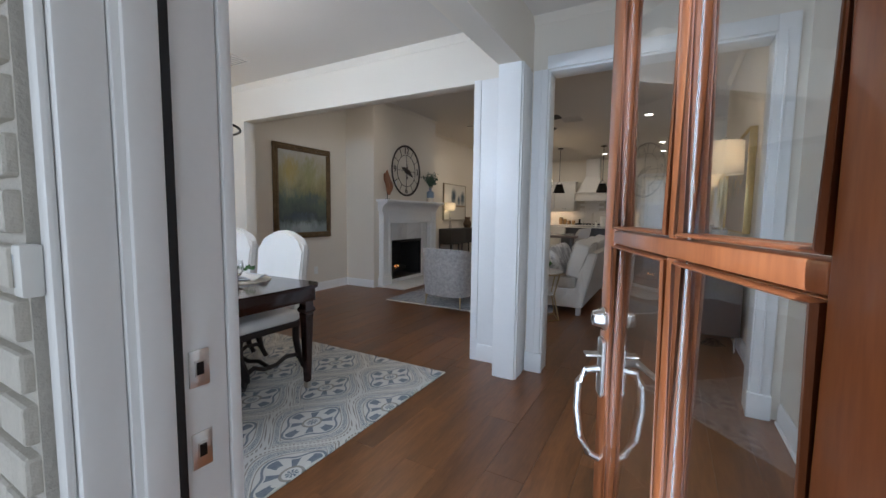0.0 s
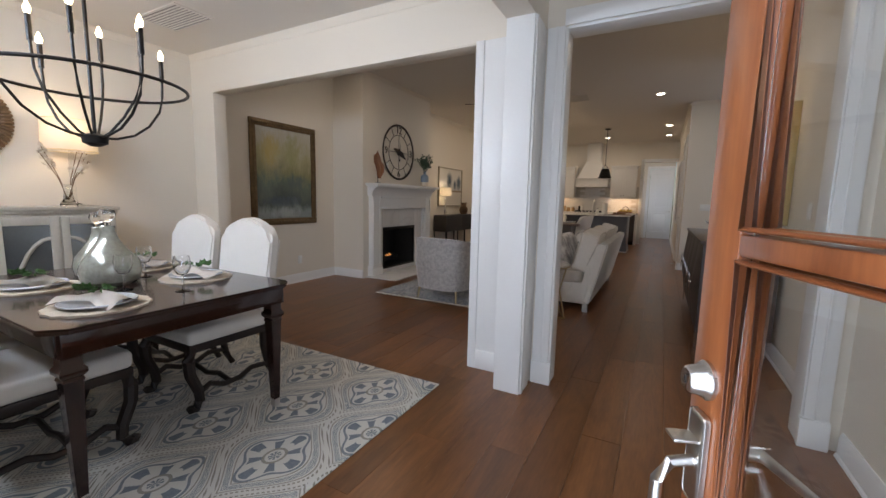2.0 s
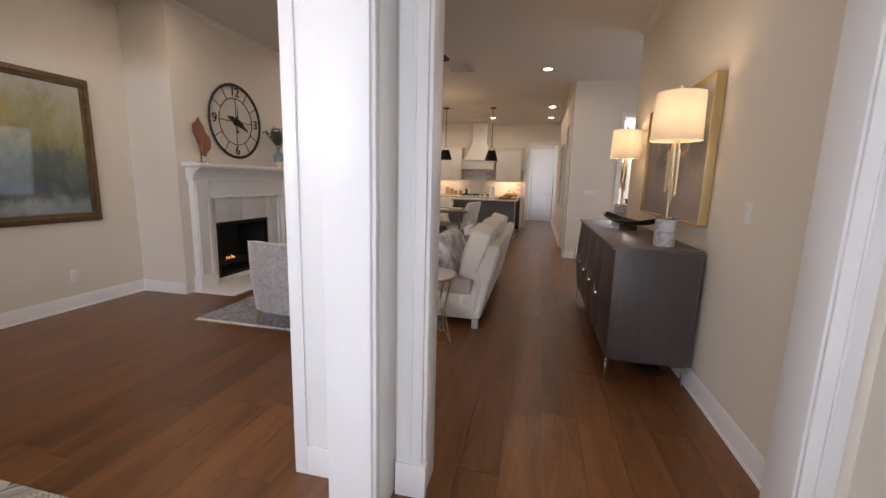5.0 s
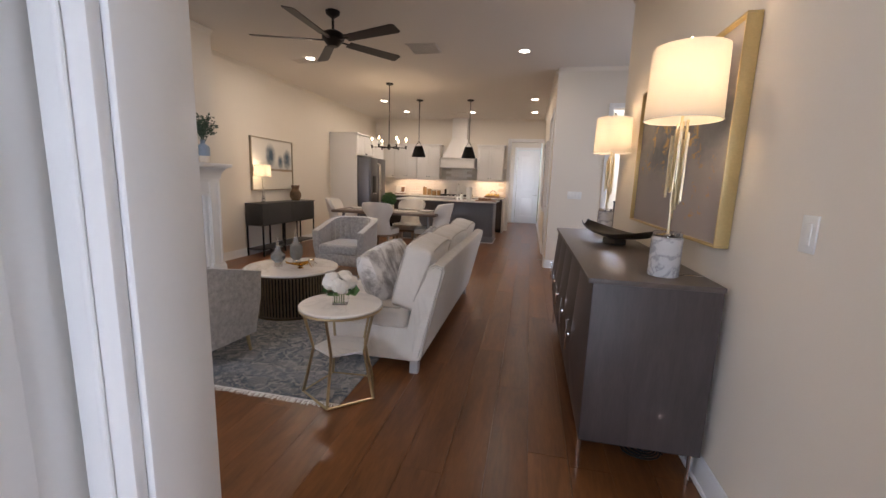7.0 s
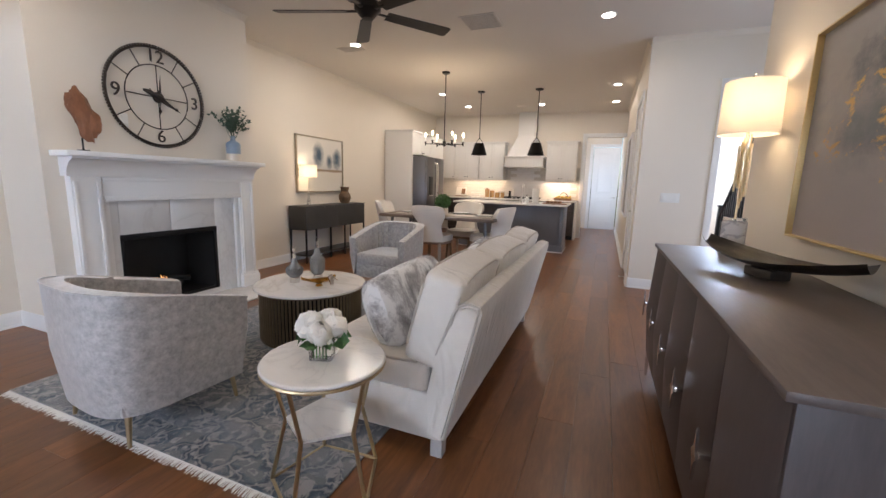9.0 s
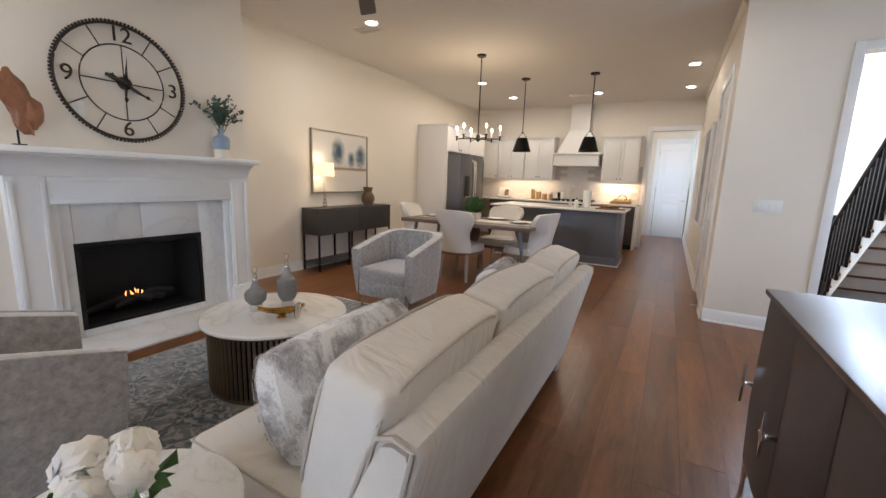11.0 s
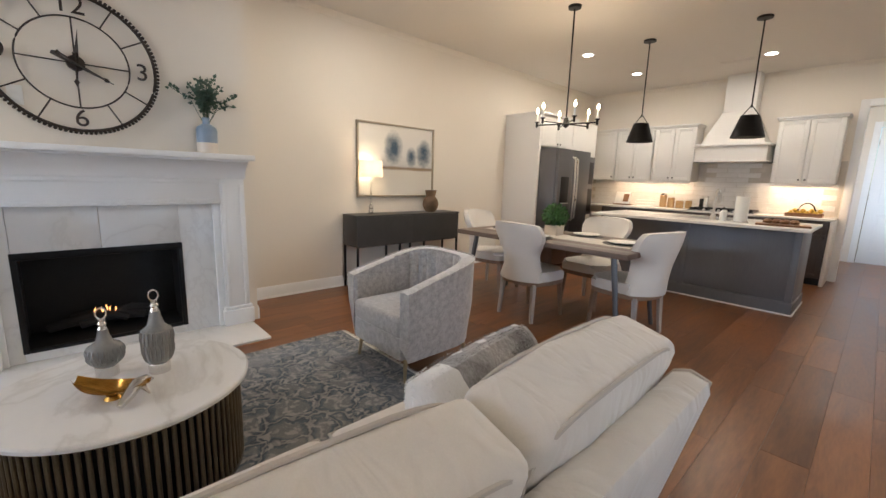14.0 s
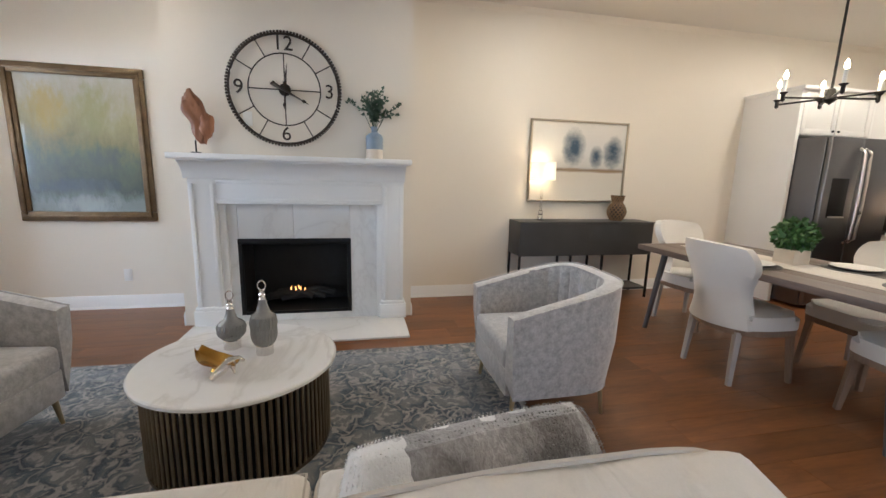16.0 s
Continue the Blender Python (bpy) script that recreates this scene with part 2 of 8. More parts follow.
def part(name, bm, material, parent=None, label="", m=None):
    ob = new(name, mesh_of(bm, name))
    ob.data.materials.append(material)
    if parent:
        ob.parent = parent
    if m is not None:
        ob.matrix_basis = m
    return tagged(ob, label)


def thing(name, label, category, m=None, group="", kind=""):
    ob = new(name)
    ob.empty_display_size = 0.1
    if m is not None:
        ob.matrix_basis = m
    return tagged(ob, label, category, group, kind)


def structure(name, bm, material, label, category="wall"):
    return tagged(part(name, bm, material), label, category, "", "structure")


def joined_boxes(rows, bevel=0.0):
    bm = fresh()
    for r in rows:
        box(bm, *r, bevel=bevel)
    return bm


# ---- the large structure ----
XW, XE, YF, YB, YN = -4.61, 0.71, 0.60, 3.145, 13.97  # west wall, east wall, front wall, dividing wall, kitchen wall
HL, HD, HO = 3.01, 2.63, 2.25  # ceilings of living room and dining room, openings' heads
DX0, DX1, DH = -0.615, 0.255, 2.13  # front door opening
SX = 0.18  # hallway's east wall

structure("wall_west", joined_boxes([(XW - 0.15, XW, 0.35, YN, 0, HL)]), M["wall"], "cream painted plaster wall along the living room")
# front wall with the door opening and the dining window
structure("wall_front", joined_boxes([
    (XW - 0.15, -3.6, 0.44, YF, 0, HL), (-3.6, -1.9, 0.44, YF, 0, 0.55), (-3.6, -1.9, 0.44, YF, 2.25, HL), (-1.9, DX0 - 0.062, 0.44, YF, 0, HL),
    (DX0 - 0.062, DX1 + 0.062, 0.44, YF, DH + 0.052, HL), (DX1 + 0.062, 2.8, 0.44, YF, 0, HL)]), M["wall"], "front house wall, plastered inside")
# dividing wall between dining room, foyer and living room
structure("wall_divide", joined_boxes([
    (XW, -4.25, YB, 3.27, 0, HL), (-4.25, -1.30, YB, 3.27, HO, HL), (-1.30, -0.74, YB, 3.27, 0, HL), (-0.74, 0.57, YB, 3.27, HO, HL), (0.57, XE, YB, 3.27, 0, HL)]),
    M["wall"], "painted dividing wall with two wide openings")
structure("beam", joined_boxes([(-1.02, -0.85, YF, YB, HO, HD)]), M["wall"], "painted beam between dining room and foyer", "beam")
structure("wall_east", joined_boxes([
    (XE, XE + 0.12, YF, 6.90, 0, HL)]), M["wall"], "cream painted wall beside the sideboard")
structure("wall_stub", joined_boxes([(SX, 1.0, 9.12, 9.24, 0, HL), (1.0, 1.9, 9.12, 9.24, 2.44, HL), (1.9, 2.7, 9.12, 9.24, 0, HL)]), M["wall"], "cream wall at the start of the back hallway")
structure("wall_hall", joined_boxes([
    (SX, SX + 0.12, 9.24, 9.52, 0, HL), (SX, SX + 0.12, 9.52, 10.40, 2.44, HL), (SX, SX + 0.12, 10.40, 16.6, 0, HL)]), M["wall"], "cream hallway wall with a white door")
structure("wall_kitchen", joined_boxes([
    (XW, -0.69, YN, YN + 0.14, 0, HL), (-0.69, SX, YN, YN + 0.14, 2.42, HL)]), M["wall"], "cream kitchen back wall")
# the opening from y 14.8 to 15.8 is unseen, added for the lamp
structure("wall_backhall", joined_boxes([
    (-0.95, -0.83, YN + 0.14, 14.8, 0, HL), (-0.95, -0.83, 15.8, 16.6, 0, HL), (-0.95, -0.83, 14.8, 15.8, 0, 0.5), (-0.95, -0.83, 14.8, 15.8, 2.2, HL), (-0.83, -0.60, 16.48, 16.6, 0, HL), (-0.60, 0.16, 16.48, 16.6, 2.42, HL)]), M["wall"], "cream walls of the back hall")
structure("wall_stairhall", joined_boxes([
    (2.7, 2.82, 6.4, 6.95, 0, 5.2), (2.7, 2.82, 8.75, 12.5, 0, 5.2), (2.7, 2.82, 6.95, 8.75, 0, 0.7), (2.7, 2.82, 6.95, 8.75, 2.3, 5.2), (XE + 0.12, 2.7, 6.4, 6.52, 0, HL), (SX + 0.24, 2.7, 9.12, 9.24, HL, 5.2), (XE + 0.12, 2.7, 12.4, 12.5, 0, 5.2), (SX + 0.12, SX + 0.24, 9.24, 12.4, HL, 5.2)]), M["wall"], "white walls of the bright stair hall")
structure("ceiling_living", joined_boxes([(XW - 0.15, XE + 0.12, 3.27, 6.52, HL, HL + 0.1), (XW - 0.15, 2.82, 6.52, 9.24, HL, HL + 0.1), (XW - 0.15, SX + 0.12, 9.24, 16.6, HL, HL + 0.1)]), M["ceiling"], "warm white living room and kitchen ceiling", "ceiling")
structure("ceiling_dining", joined_boxes([(XW - 0.15, XE + 0.12, 0.44, YB, HD, HD + 0.1)]), M["ceiling"], "warm white dining room and foyer ceiling", "ceiling")
structure("ceiling_stairhall", joined_boxes([(SX, 2.82, 9.1, 12.5, 5.2, 5.3)]), M["ceiling"], "white stair hall ceiling", "ceiling")
structure("subfloor", joined_boxes([(XW, 2.7, YF, 16.6, -0.12, -0.012)]), M["gap"], "dark gaps beneath the floor planks", "floor")
structure("porch_floor", joined_boxes([(-4.0, 3.2, -2.4, 0.44, -0.14, -0.04)], 0.01), M["porch"], "brown exposed aggregate porch floor", "porch")
structure("ground", joined_boxes([(-400, 400, -400, 400, -0.5, -0.16)]), M["grass"], "dry winter lawn around the house", "ground")
structure("road", joined_boxes([(-60, 60, -16, -8, -0.17, -0.145)]), M["road"], "pale sunlit concrete road", "road")
structure("porch_roof", joined_boxes([(-4.4, 3.6, -2.7, 0.44, 2.75, 2.9), (-4.4, 3.6, -2.7, -2.45, 2.45, 2.75)]), M["trim"], "white painted porch roof", "porch roof")
structure("house_roof", joined_boxes([(XW - 0.4, 3.1, 0.2, 17, 5.3, 5.45)]), M["gap"], "dark flat roof above the house", "roof")

# ---- more materials ----
M["linen"] = surface("cream_linen", (0.66, 0.61, 0.54), 0.85, vary=0.06, scale=5, fine=260, bump=0.25, dist=0.001, sheen=0.3)
# soft creases under the weave
nt = M["linen"].node_tree
weave = next(n for n in nt.nodes if n.type == "BUMP")
crease = nt.nodes.new("ShaderNodeBump")
crease.inputs["Strength"].default_value, crease.inputs["Distance"].default_value = 0.7, 0.03
nt.links.new(grain(nt, coords(nt, (5, 9, 2.5), (0.3, 0.2, 0.4)), 1.1, 2.0, 0.45, 1.4), crease.inputs["Height"])
nt.links.new(crease.outputs[0], weave.inputs["Normal"])
M["piping"] = surface("cream_piping", (0.50, 0.45, 0.385), 0.8, vary=0.05, fine=300, bump=0.1)
M["velvet"] = surface("silver_velvet", (0.40, 0.385, 0.375), 0.5, vary=0.36, scale=30, fine=80, bump=0.35, dist=0.003, sheen=0.9)
M["brass"] = surface("brushed_brass", (0.50, 0.40, 0.24), 0.36, 1.0, vary=0.1, fine=150, bump=0.03)
M["gold"] = surface("polished_gold", (0.72, 0.46, 0.12), 0.16, 1.0, vary=0.1, fine=60, bump=0.05)
M["silver"] = surface("polished_silver", (0.70, 0.68, 0.66), 0.18, 1.0, vary=0.06, fine=60, bump=0.04)
M["bronze"] = surface("dark_bronze", (0.15, 0.115, 0.075), 0.38, 0.85, vary=0.2, scale=8, fine=120, bump=0.05)
M["flutebronze"] = surface("antique_brass_flute", (0.24, 0.19, 0.125), 0.36, 0.85, vary=0.2, scale=8, fine=120, bump=0.05)
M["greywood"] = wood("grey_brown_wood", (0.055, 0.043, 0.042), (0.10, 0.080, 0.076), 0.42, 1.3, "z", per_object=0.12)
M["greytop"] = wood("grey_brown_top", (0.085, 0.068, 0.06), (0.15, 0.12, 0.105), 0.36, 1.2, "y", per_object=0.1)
M["charcoal"] = surface("charcoal_leather", (0.045, 0.044, 0.043), 0.45, vary=0.2, scale=5, fine=140, bump=0.1)
M["ceramic"] = surface("warm_grey_ceramic", (0.235, 0.232, 0.222), 0.25, vary=0.12, scale=12, fine=80, bump=0.1, coat=0.3)
M["blueglaze"] = surface("blue_grey_glaze", (0.22, 0.29, 0.37), 0.3, vary=0.12, scale=10, fine=60, bump=0.05)
M["creamglaze"] = surface("raw_cream_clay", (0.68, 0.60, 0.50), 0.7, vary=0.06, scale=10, fine=90)
M["leaf"] = surface("grey_green_leaf", (0.062, 0.105, 0.068), 0.6, vary=0.3, scale=30, fine=90, bump=0.1)
M["leafbright"] = surface("green_leaf", (0.05, 0.13, 0.03), 0.55, vary=0.35, scale=30, fine=90, bump=0.1)
M["petal"] = surface("white_petal", (0.84, 0.82, 0.76), 0.6, vary=0.05, scale=20, fine=90, bump=0.05)
M["teak"] = surface("orange_teak_root", (0.25, 0.105, 0.05), 0.45, vary=0.35, scale=9, fine=50, bump=0.3, dist=0.004, stretch=(1, 1, 0.4))
M["iron"] = surface("rust_brown_iron", (0.045, 0.034, 0.027), 0.5, 0.5, vary=0.3, scale=12, fine=120, bump=0.15)
M["shade"] = surface("white_lampshade", (0.74, 0.70, 0.64), 0.9, vary=0.03, fine=300, bump=0.1)
b = M["shade"].node_tree.nodes["Principled BSDF"]
b.inputs["Emission Color"].default_value, b.inputs["Emission Strength"].default_value = (1.0, 0.80, 0.56, 1), 0.05
M["bulb"] = glowing("warm_bulb", (1.0, 0.74, 0.40), 30.0)
M["can"] = glowing("recessed_light_glow", (1.0, 0.90, 0.74), 12.0)
M["crystal"] = glassy("crystal", (0.96, 0.97, 0.97), 0.02)
M["greymarble"] = marble("grey_white_marble", (0.68, 0.67, 0.66), (0.34, 0.34, 0.36), 9.0, 0.25, 4.5)
M["plastic"] = surface("white_plastic", (0.80, 0.80, 0.77), 0.35, vary=0.02, bump=0.0)
M["frame"] = surface("antique_bronze_frame", (0.16, 0.105, 0.052), 0.42, 0.55, vary=0.35, scale=14, fine=90, bump=0.2, dist=0.002)
M["goldedge"] = surface("pale_gold_edge", (0.62, 0.47, 0.22), 0.4, 0.7, vary=0.12, fine=120, bump=0.05)
M["champagne"] = surface("champagne_frame", (0.42, 0.37, 0.28), 0.35, 0.8, vary=0.12, fine=120, bump=0.05)


def fur(name, stripes):
    """Grey and white fur: soft streaks along the width, or staggered patches of pelt."""
    m, nt, b = nodes_of(name)
    v = coords(nt)
    warp = grain(nt, v, 9.0, 3.0, 0.55, 0.5)
    s = grain(nt, coords(nt, (36, 22, 22)), 3.0, 4.0, 0.6, 0.8)
    if stripes:
        w = grain(nt, coords(nt, (8, 2.6, 5), (0, 0, 0.35)), 1.0, 4.0, 0.6, 1.0)
        g = calc(nt, "ADD", calc(nt, "MULTIPLY", w, 0.8), calc(nt, "MULTIPLY", warp, 0.2))
    else:
        cell = nt.nodes.new("ShaderNodeTexBrick")
        cell.inputs["Scale"].default_value, cell.inputs["Mortar Size"].default_value = 1.0, 0.0
        cell.inputs["Brick Width"].default_value, cell.inputs["Row Height"].default_value = 0.13, 0.105
        cell.inputs["Color1"].default_value, cell.inputs["Color2"].default_value = (0.12, 0.12, 0.12, 1), (0.88, 0.88, 0.88, 1)
        off = nt.nodes.new("ShaderNodeTexNoise")
        off.inputs["Scale"].default_value = 14.0
        nt.links.new(v, off.inputs["Vector"])
        sc = nt.nodes.new("ShaderNodeVectorMath")
        sc.operation, sc.inputs[3].default_value = "SCALE", 0.05
        nt.links.new(off.outputs["Color"], sc.inputs[0])
        add = nt.nodes.new("ShaderNodeVectorMath")
        nt.links.new(v, add.inputs[0])
        nt.links.new(sc.outputs[0], add.inputs[1])
        nt.links.new(add.outputs[0], cell.inputs["Vector"])
        sep = nt.nodes.new("ShaderNodeSeparateColor")
        nt.links.new(cell.outputs["Color"], sep.inputs[0])
        g = calc(nt, "ADD", calc(nt, "MULTIPLY", sep.outputs[0], 0.55), calc(nt, "MULTIPLY", warp, 0.45))
    both = calc(nt, "ADD", calc(nt, "MULTIPLY", g, 0.82), calc(nt, "MULTIPLY", s, 0.18))
    nt.links.new(ramp(nt, both, (0.345, (0.18, 0.17, 0.165)), (0.45, (0.40, 0.385, 0.38)), (0.54, (0.80, 0.79, 0.77))), b.inputs["Base Color"])
    b.inputs["Roughness"].default_value, b.inputs["Sheen Weight"].default_value = 0.9, 0.5
    bumped(nt, b, s, 0.6, 0.008)
    return m


def blue_rug():
    m, nt, b = nodes_of("blue_grey_rug")
    v = coords(nt)
    cell = nt.nodes.new("ShaderNodeTexVoronoi")
    cell.feature, cell.inputs["Scale"].default_value = "DISTANCE_TO_EDGE", 5.5
    warp = nt.nodes.new("ShaderNodeVectorMath")
    warp.operation = "ADD"
    n = nt.nodes.new("ShaderNodeTexNoise")
    n.inputs["Scale"].default_value = 9.0
    nt.links.new(v, n.inputs["Vector"])
    sc = nt.nodes.new("ShaderNodeVectorMath")
    sc.operation, sc.inputs[3].default_value = "SCALE", 0.16
    nt.links.new(n.outputs["Color"], sc.inputs[0])
    nt.links.new(v, warp.inputs[0])
    nt.links.new(sc.outputs[0], warp.inputs[1])
    nt.links.new(warp.outputs[0], cell.inputs["Vector"])
    small = grain(nt, warp.outputs[0], 22.0, 3.0)
    broad = grain(nt, v, 2.2, 3.0)
    base = ramp(nt, broad, (0.35, (0.012, 0.026, 0.045)), (0.5, (0.04, 0.062, 0.085)), (0.66, (0.17, 0.165, 0.155)))
    lines = ramp(nt, cell.outputs["Distance"], (0.015, (0.40, 0.37, 0.33)), (0.05, (0.025, 0.04, 0.06)), (0.12, (0.10, 0.125, 0.15)), (0.2, (0.26, 0.25, 0.23)))
    col = mixed(nt, 0.5, base, lines)
    col = mixed(nt, ramp(nt, small, (0.52, (0, 0, 0)), (0.60, (0.85, 0.85, 0.85))), col, (0.34, 0.315, 0.29))
    sep = nt.nodes.new("ShaderNodeSeparateXYZ")
    nt.links.new(v, sep.inputs[0])
    edge = calc(nt, "MAXIMUM", calc(nt, "DIVIDE", calc(nt, "ABSOLUTE", sep.outputs[0]), 1.09), calc(nt, "SUBTRACT", calc(nt, "ABSOLUTE", sep.outputs[1]), 0.385))
    band = calc(nt, "MULTIPLY", calc(nt, "GREATER_THAN", edge, 0.79), calc(nt, "LESS_THAN", edge, 0.93))
    col = mixed(nt, calc(nt, "MULTIPLY", band, 0.3), col, (0.20, 0.22, 0.25))
    nt.links.new(col, b.inputs["Base Color"])
    b.inputs["Roughness"].default_value, b.inputs["Sheen Weight"].default_value, b.inputs["Sheen Roughness"].default_value = 0.9, 0.65, 0.35
    bumped(nt, b, grain(nt, v, 300.0, 2.0), 0.5, 0.003)
    return m


def cream_rug():
    """Cream rug with blue-grey leafy medallions in a taupe ogee lattice."""
    m, nt, b = nodes_of("cream_medallion_rug")
    v = coords(nt)
    sep = nt.nodes.new("ShaderNodeSeparateXYZ")
    nt.links.new(v, sep.inputs[0])
    tau = 2 * math.pi
    # ogee: columns whose waists swing in and out, every other column half a repeat on
    PX, PY = 0.54, 0.74
    su = calc(nt, "DIVIDE", sep.outputs[0], PX)
    sv = calc(nt, "DIVIDE", sep.outputs[1], PY)

    def fold(t):
        return calc(nt, "SUBTRACT", calc(nt, "FRACT", calc(nt, "ADD", t, 0.5)), 0.5)

    def medallion(ou, ov):
        u, w = fold(calc(nt, "ADD", su, ou)), fold(calc(nt, "ADD", sv, ov))
        x, y = calc(nt, "MULTIPLY", u, PX), calc(nt, "MULTIPLY", w, PY)
        half = calc(nt, "MULTIPLY", calc(nt, "ADD", calc(nt, "COSINE", calc(nt, "MULTIPLY", w, tau)), 1.0), PX * 0.25)
        edge = calc(nt, "SUBTRACT", half, calc(nt, "ABSOLUTE", x))
        r = calc(nt, "SQRT", calc(nt, "ADD", calc(nt, "MULTIPLY", x, x), calc(nt, "MULTIPLY", calc(nt, "MULTIPLY", y, 0.80), calc(nt, "MULTIPLY", y, 0.80))))
        a = calc(nt, "ARCTAN2", calc(nt, "MULTIPLY", y, 0.80), x)
        return edge, r, a
    e1, r1, a1 = medallion(0.0, 0.0)
    e2, r2, a2 = medallion(0.5, 0.5)
    first = calc(nt, "GREATER_THAN", e1, e2)

    def pick(p, q):
        return calc(nt, "ADD", calc(nt, "MULTIPLY", first, p), calc(nt, "MULTIPLY", calc(nt, "SUBTRACT", 1.0, first), q))
    edge, r, a = pick(e1, e2), pick(r1, r2), pick(a1, a2)

    def span(x, lo, hi):
        return calc(nt, "MULTIPLY", calc(nt, "GREATER_THAN", x, lo), calc(nt, "LESS_THAN", x, hi))
    petal = calc(nt, "COSINE", calc(nt, "MULTIPLY", a, 8.0))
    lobe = calc(nt, "COSINE", calc(nt, "MULTIPLY", a, 4.0))
    beads = calc(nt, "GREATER_THAN", calc(nt, "SINE", calc(nt, "MULTIPLY", calc(nt, "ADD", sep.outputs[0], calc(nt, "MULTIPLY", sep.outputs[1], 1.3)), tau / 0.032)), -0.2)
    leaf = calc(nt, "GREATER_THAN", calc(nt, "SINE", calc(nt, "MULTIPLY", calc(nt, "ADD", calc(nt, "MULTIPLY", calc(nt, "ABSOLUTE", fold(calc(nt, "DIVIDE", edge, 0.06))), 0.9), sep.outputs[1]), tau / 0.055)), 0.0)
    thread = grain(nt, v, 60.0, 2.0)
    cream, blue, taupe = (0.60, 0.58, 0.53), (0.10, 0.135, 0.175), (0.21, 0.19, 0.155)
    col = mixed(nt, calc(nt, "MULTIPLY", span(edge, 0.012, 0.024), beads), cream, taupe)
    col = mixed(nt, calc(nt, "MULTIPLY", span(edge, 0.034, 0.042), 0.9), col, taupe)
    col = mixed(nt, calc(nt, "MULTIPLY", span(edge, 0.050, 0.085), leaf), col, blue)
    inner = calc(nt, "ADD", 0.140, calc(nt, "MULTIPLY", lobe, 0.022))
    gap = calc(nt, "SUBTRACT", inner, r)
    col = mixed(nt, calc(nt, "MULTIPLY", span(gap, 0.0, 0.012), 0.95), col, blue)
    col = mixed(nt, calc(nt, "MULTIPLY", span(gap, 0.020, 0.075), calc(nt, "GREATER_THAN", petal, 0.0)), col, blue)
    col = mixed(nt, calc(nt, "MULTIPLY", span(r, 0.038, 0.050), 0.9), col, taupe)
    col = mixed(nt, calc(nt, "MULTIPLY", calc(nt, "LESS_THAN", r, 0.026), calc(nt, "GREATER_THAN", petal, -0.3)), col, blue)
    col = mixed(nt, calc(nt, "MULTIPLY", span(edge, 0.094, 0.101), calc(nt, "GREATER_THAN", gap, -0.6)), col, taupe)
    col = mixed(nt, calc(nt, "MULTIPLY", thread, 0.25), col, cream)
    nt.links.new(col, b.inputs["Base Color"])
    b.inputs["Roughness"].default_value, b.inputs["Sheen Weight"].default_value, b.inputs["Sheen Roughness"].default_value = 0.9, 0.4, 0.35
    bumped(nt, b, grain(nt, v, 280.0, 2.0), 0.5, 0.003)
    return m


def canvas(name, bands, scale=2.5, streak=(1, 1, 1), wobble=0.22, rough=0.5, dabs=None, flecks=None, ragged=2.2):
    """An abstract painted canvas: colours by height, stirred by noise; the canvas's own axes are x across and z up, 0 to 1."""
    m, nt, b = nodes_of(name)
    t = nt.nodes.new("ShaderNodeTexCoord")
    gen = t.outputs["Generated"]
    mp = nt.nodes.new("ShaderNodeMapping")
    mp.inputs["Scale"].default_value = streak
    nt.links.new(gen, mp.inputs[0])
    n1, n2 = grain(nt, mp.outputs[0], scale, 6.0, 0.65, 0.6), grain(nt, mp.outputs[0], scale * 4, 4.0, 0.7)
    sep = nt.nodes.new("ShaderNodeSeparateXYZ")
    nt.links.new(gen, sep.inputs[0])
    h = calc(nt, "ADD", sep.outputs[2], calc(nt, "MULTIPLY", calc(nt, "SUBTRACT", calc(nt, "ADD", calc(nt, "MULTIPLY", n1, 0.7), calc(nt, "MULTIPLY", n2, 0.3)), 0.5), wobble * 4))
    col = ramp(nt, h, *bands)
    for (cx, cz, rx, rz, c, hard) in dabs or ():
        dx = calc(nt, "DIVIDE", calc(nt, "SUBTRACT", sep.outputs[1], cx), rx)
        dz = calc(nt, "DIVIDE", calc(nt, "SUBTRACT", sep.outputs[2], cz), rz)
        d = calc(nt, "ADD", calc(nt, "MULTIPLY", dx, dx), calc(nt, "MULTIPLY", dz, dz))
        d = calc(nt, "ADD", d, calc(nt, "MULTIPLY", calc(nt, "SUBTRACT", n2, 0.5), ragged))
        f = calc(nt, "MULTIPLY", calc(nt, "SUBTRACT", 1.0, calc(nt, "MINIMUM", calc(nt, "MAXIMUM", d, 0.0), 1.0)), hard)
        col = mixed(nt, f, col, c)
    for (cx, cz, rx, rz, c, size, cut) in flecks or ():
        dx = calc(nt, "DIVIDE", calc(nt, "SUBTRACT", sep.outputs[1], cx), rx)
        dz = calc(nt, "DIVIDE", calc(nt, "SUBTRACT", sep.outputs[2], cz), rz)
        d = calc(nt, "ADD", calc(nt, "MULTIPLY", dx, dx), calc(nt, "MULTIPLY", dz, dz))
        spot = calc(nt, "SUBTRACT", grain(nt, gen, size, 5.0, 0.7, 0.4), calc(nt, "ADD", cut, calc(nt, "MULTIPLY", d, 0.09)))
        f = calc(nt, "MINIMUM", calc(nt, "MAXIMUM", calc(nt, "MULTIPLY", spot, 13.0), 0.0), 0.95)
        col = mixed(nt, f, col, c)
    nt.links.new(col, b.inputs["Base Color"])
    b.inputs["Roughness"].default_value = rough
    bumped(nt, b, n2, 0.25, 0.003)
    return m


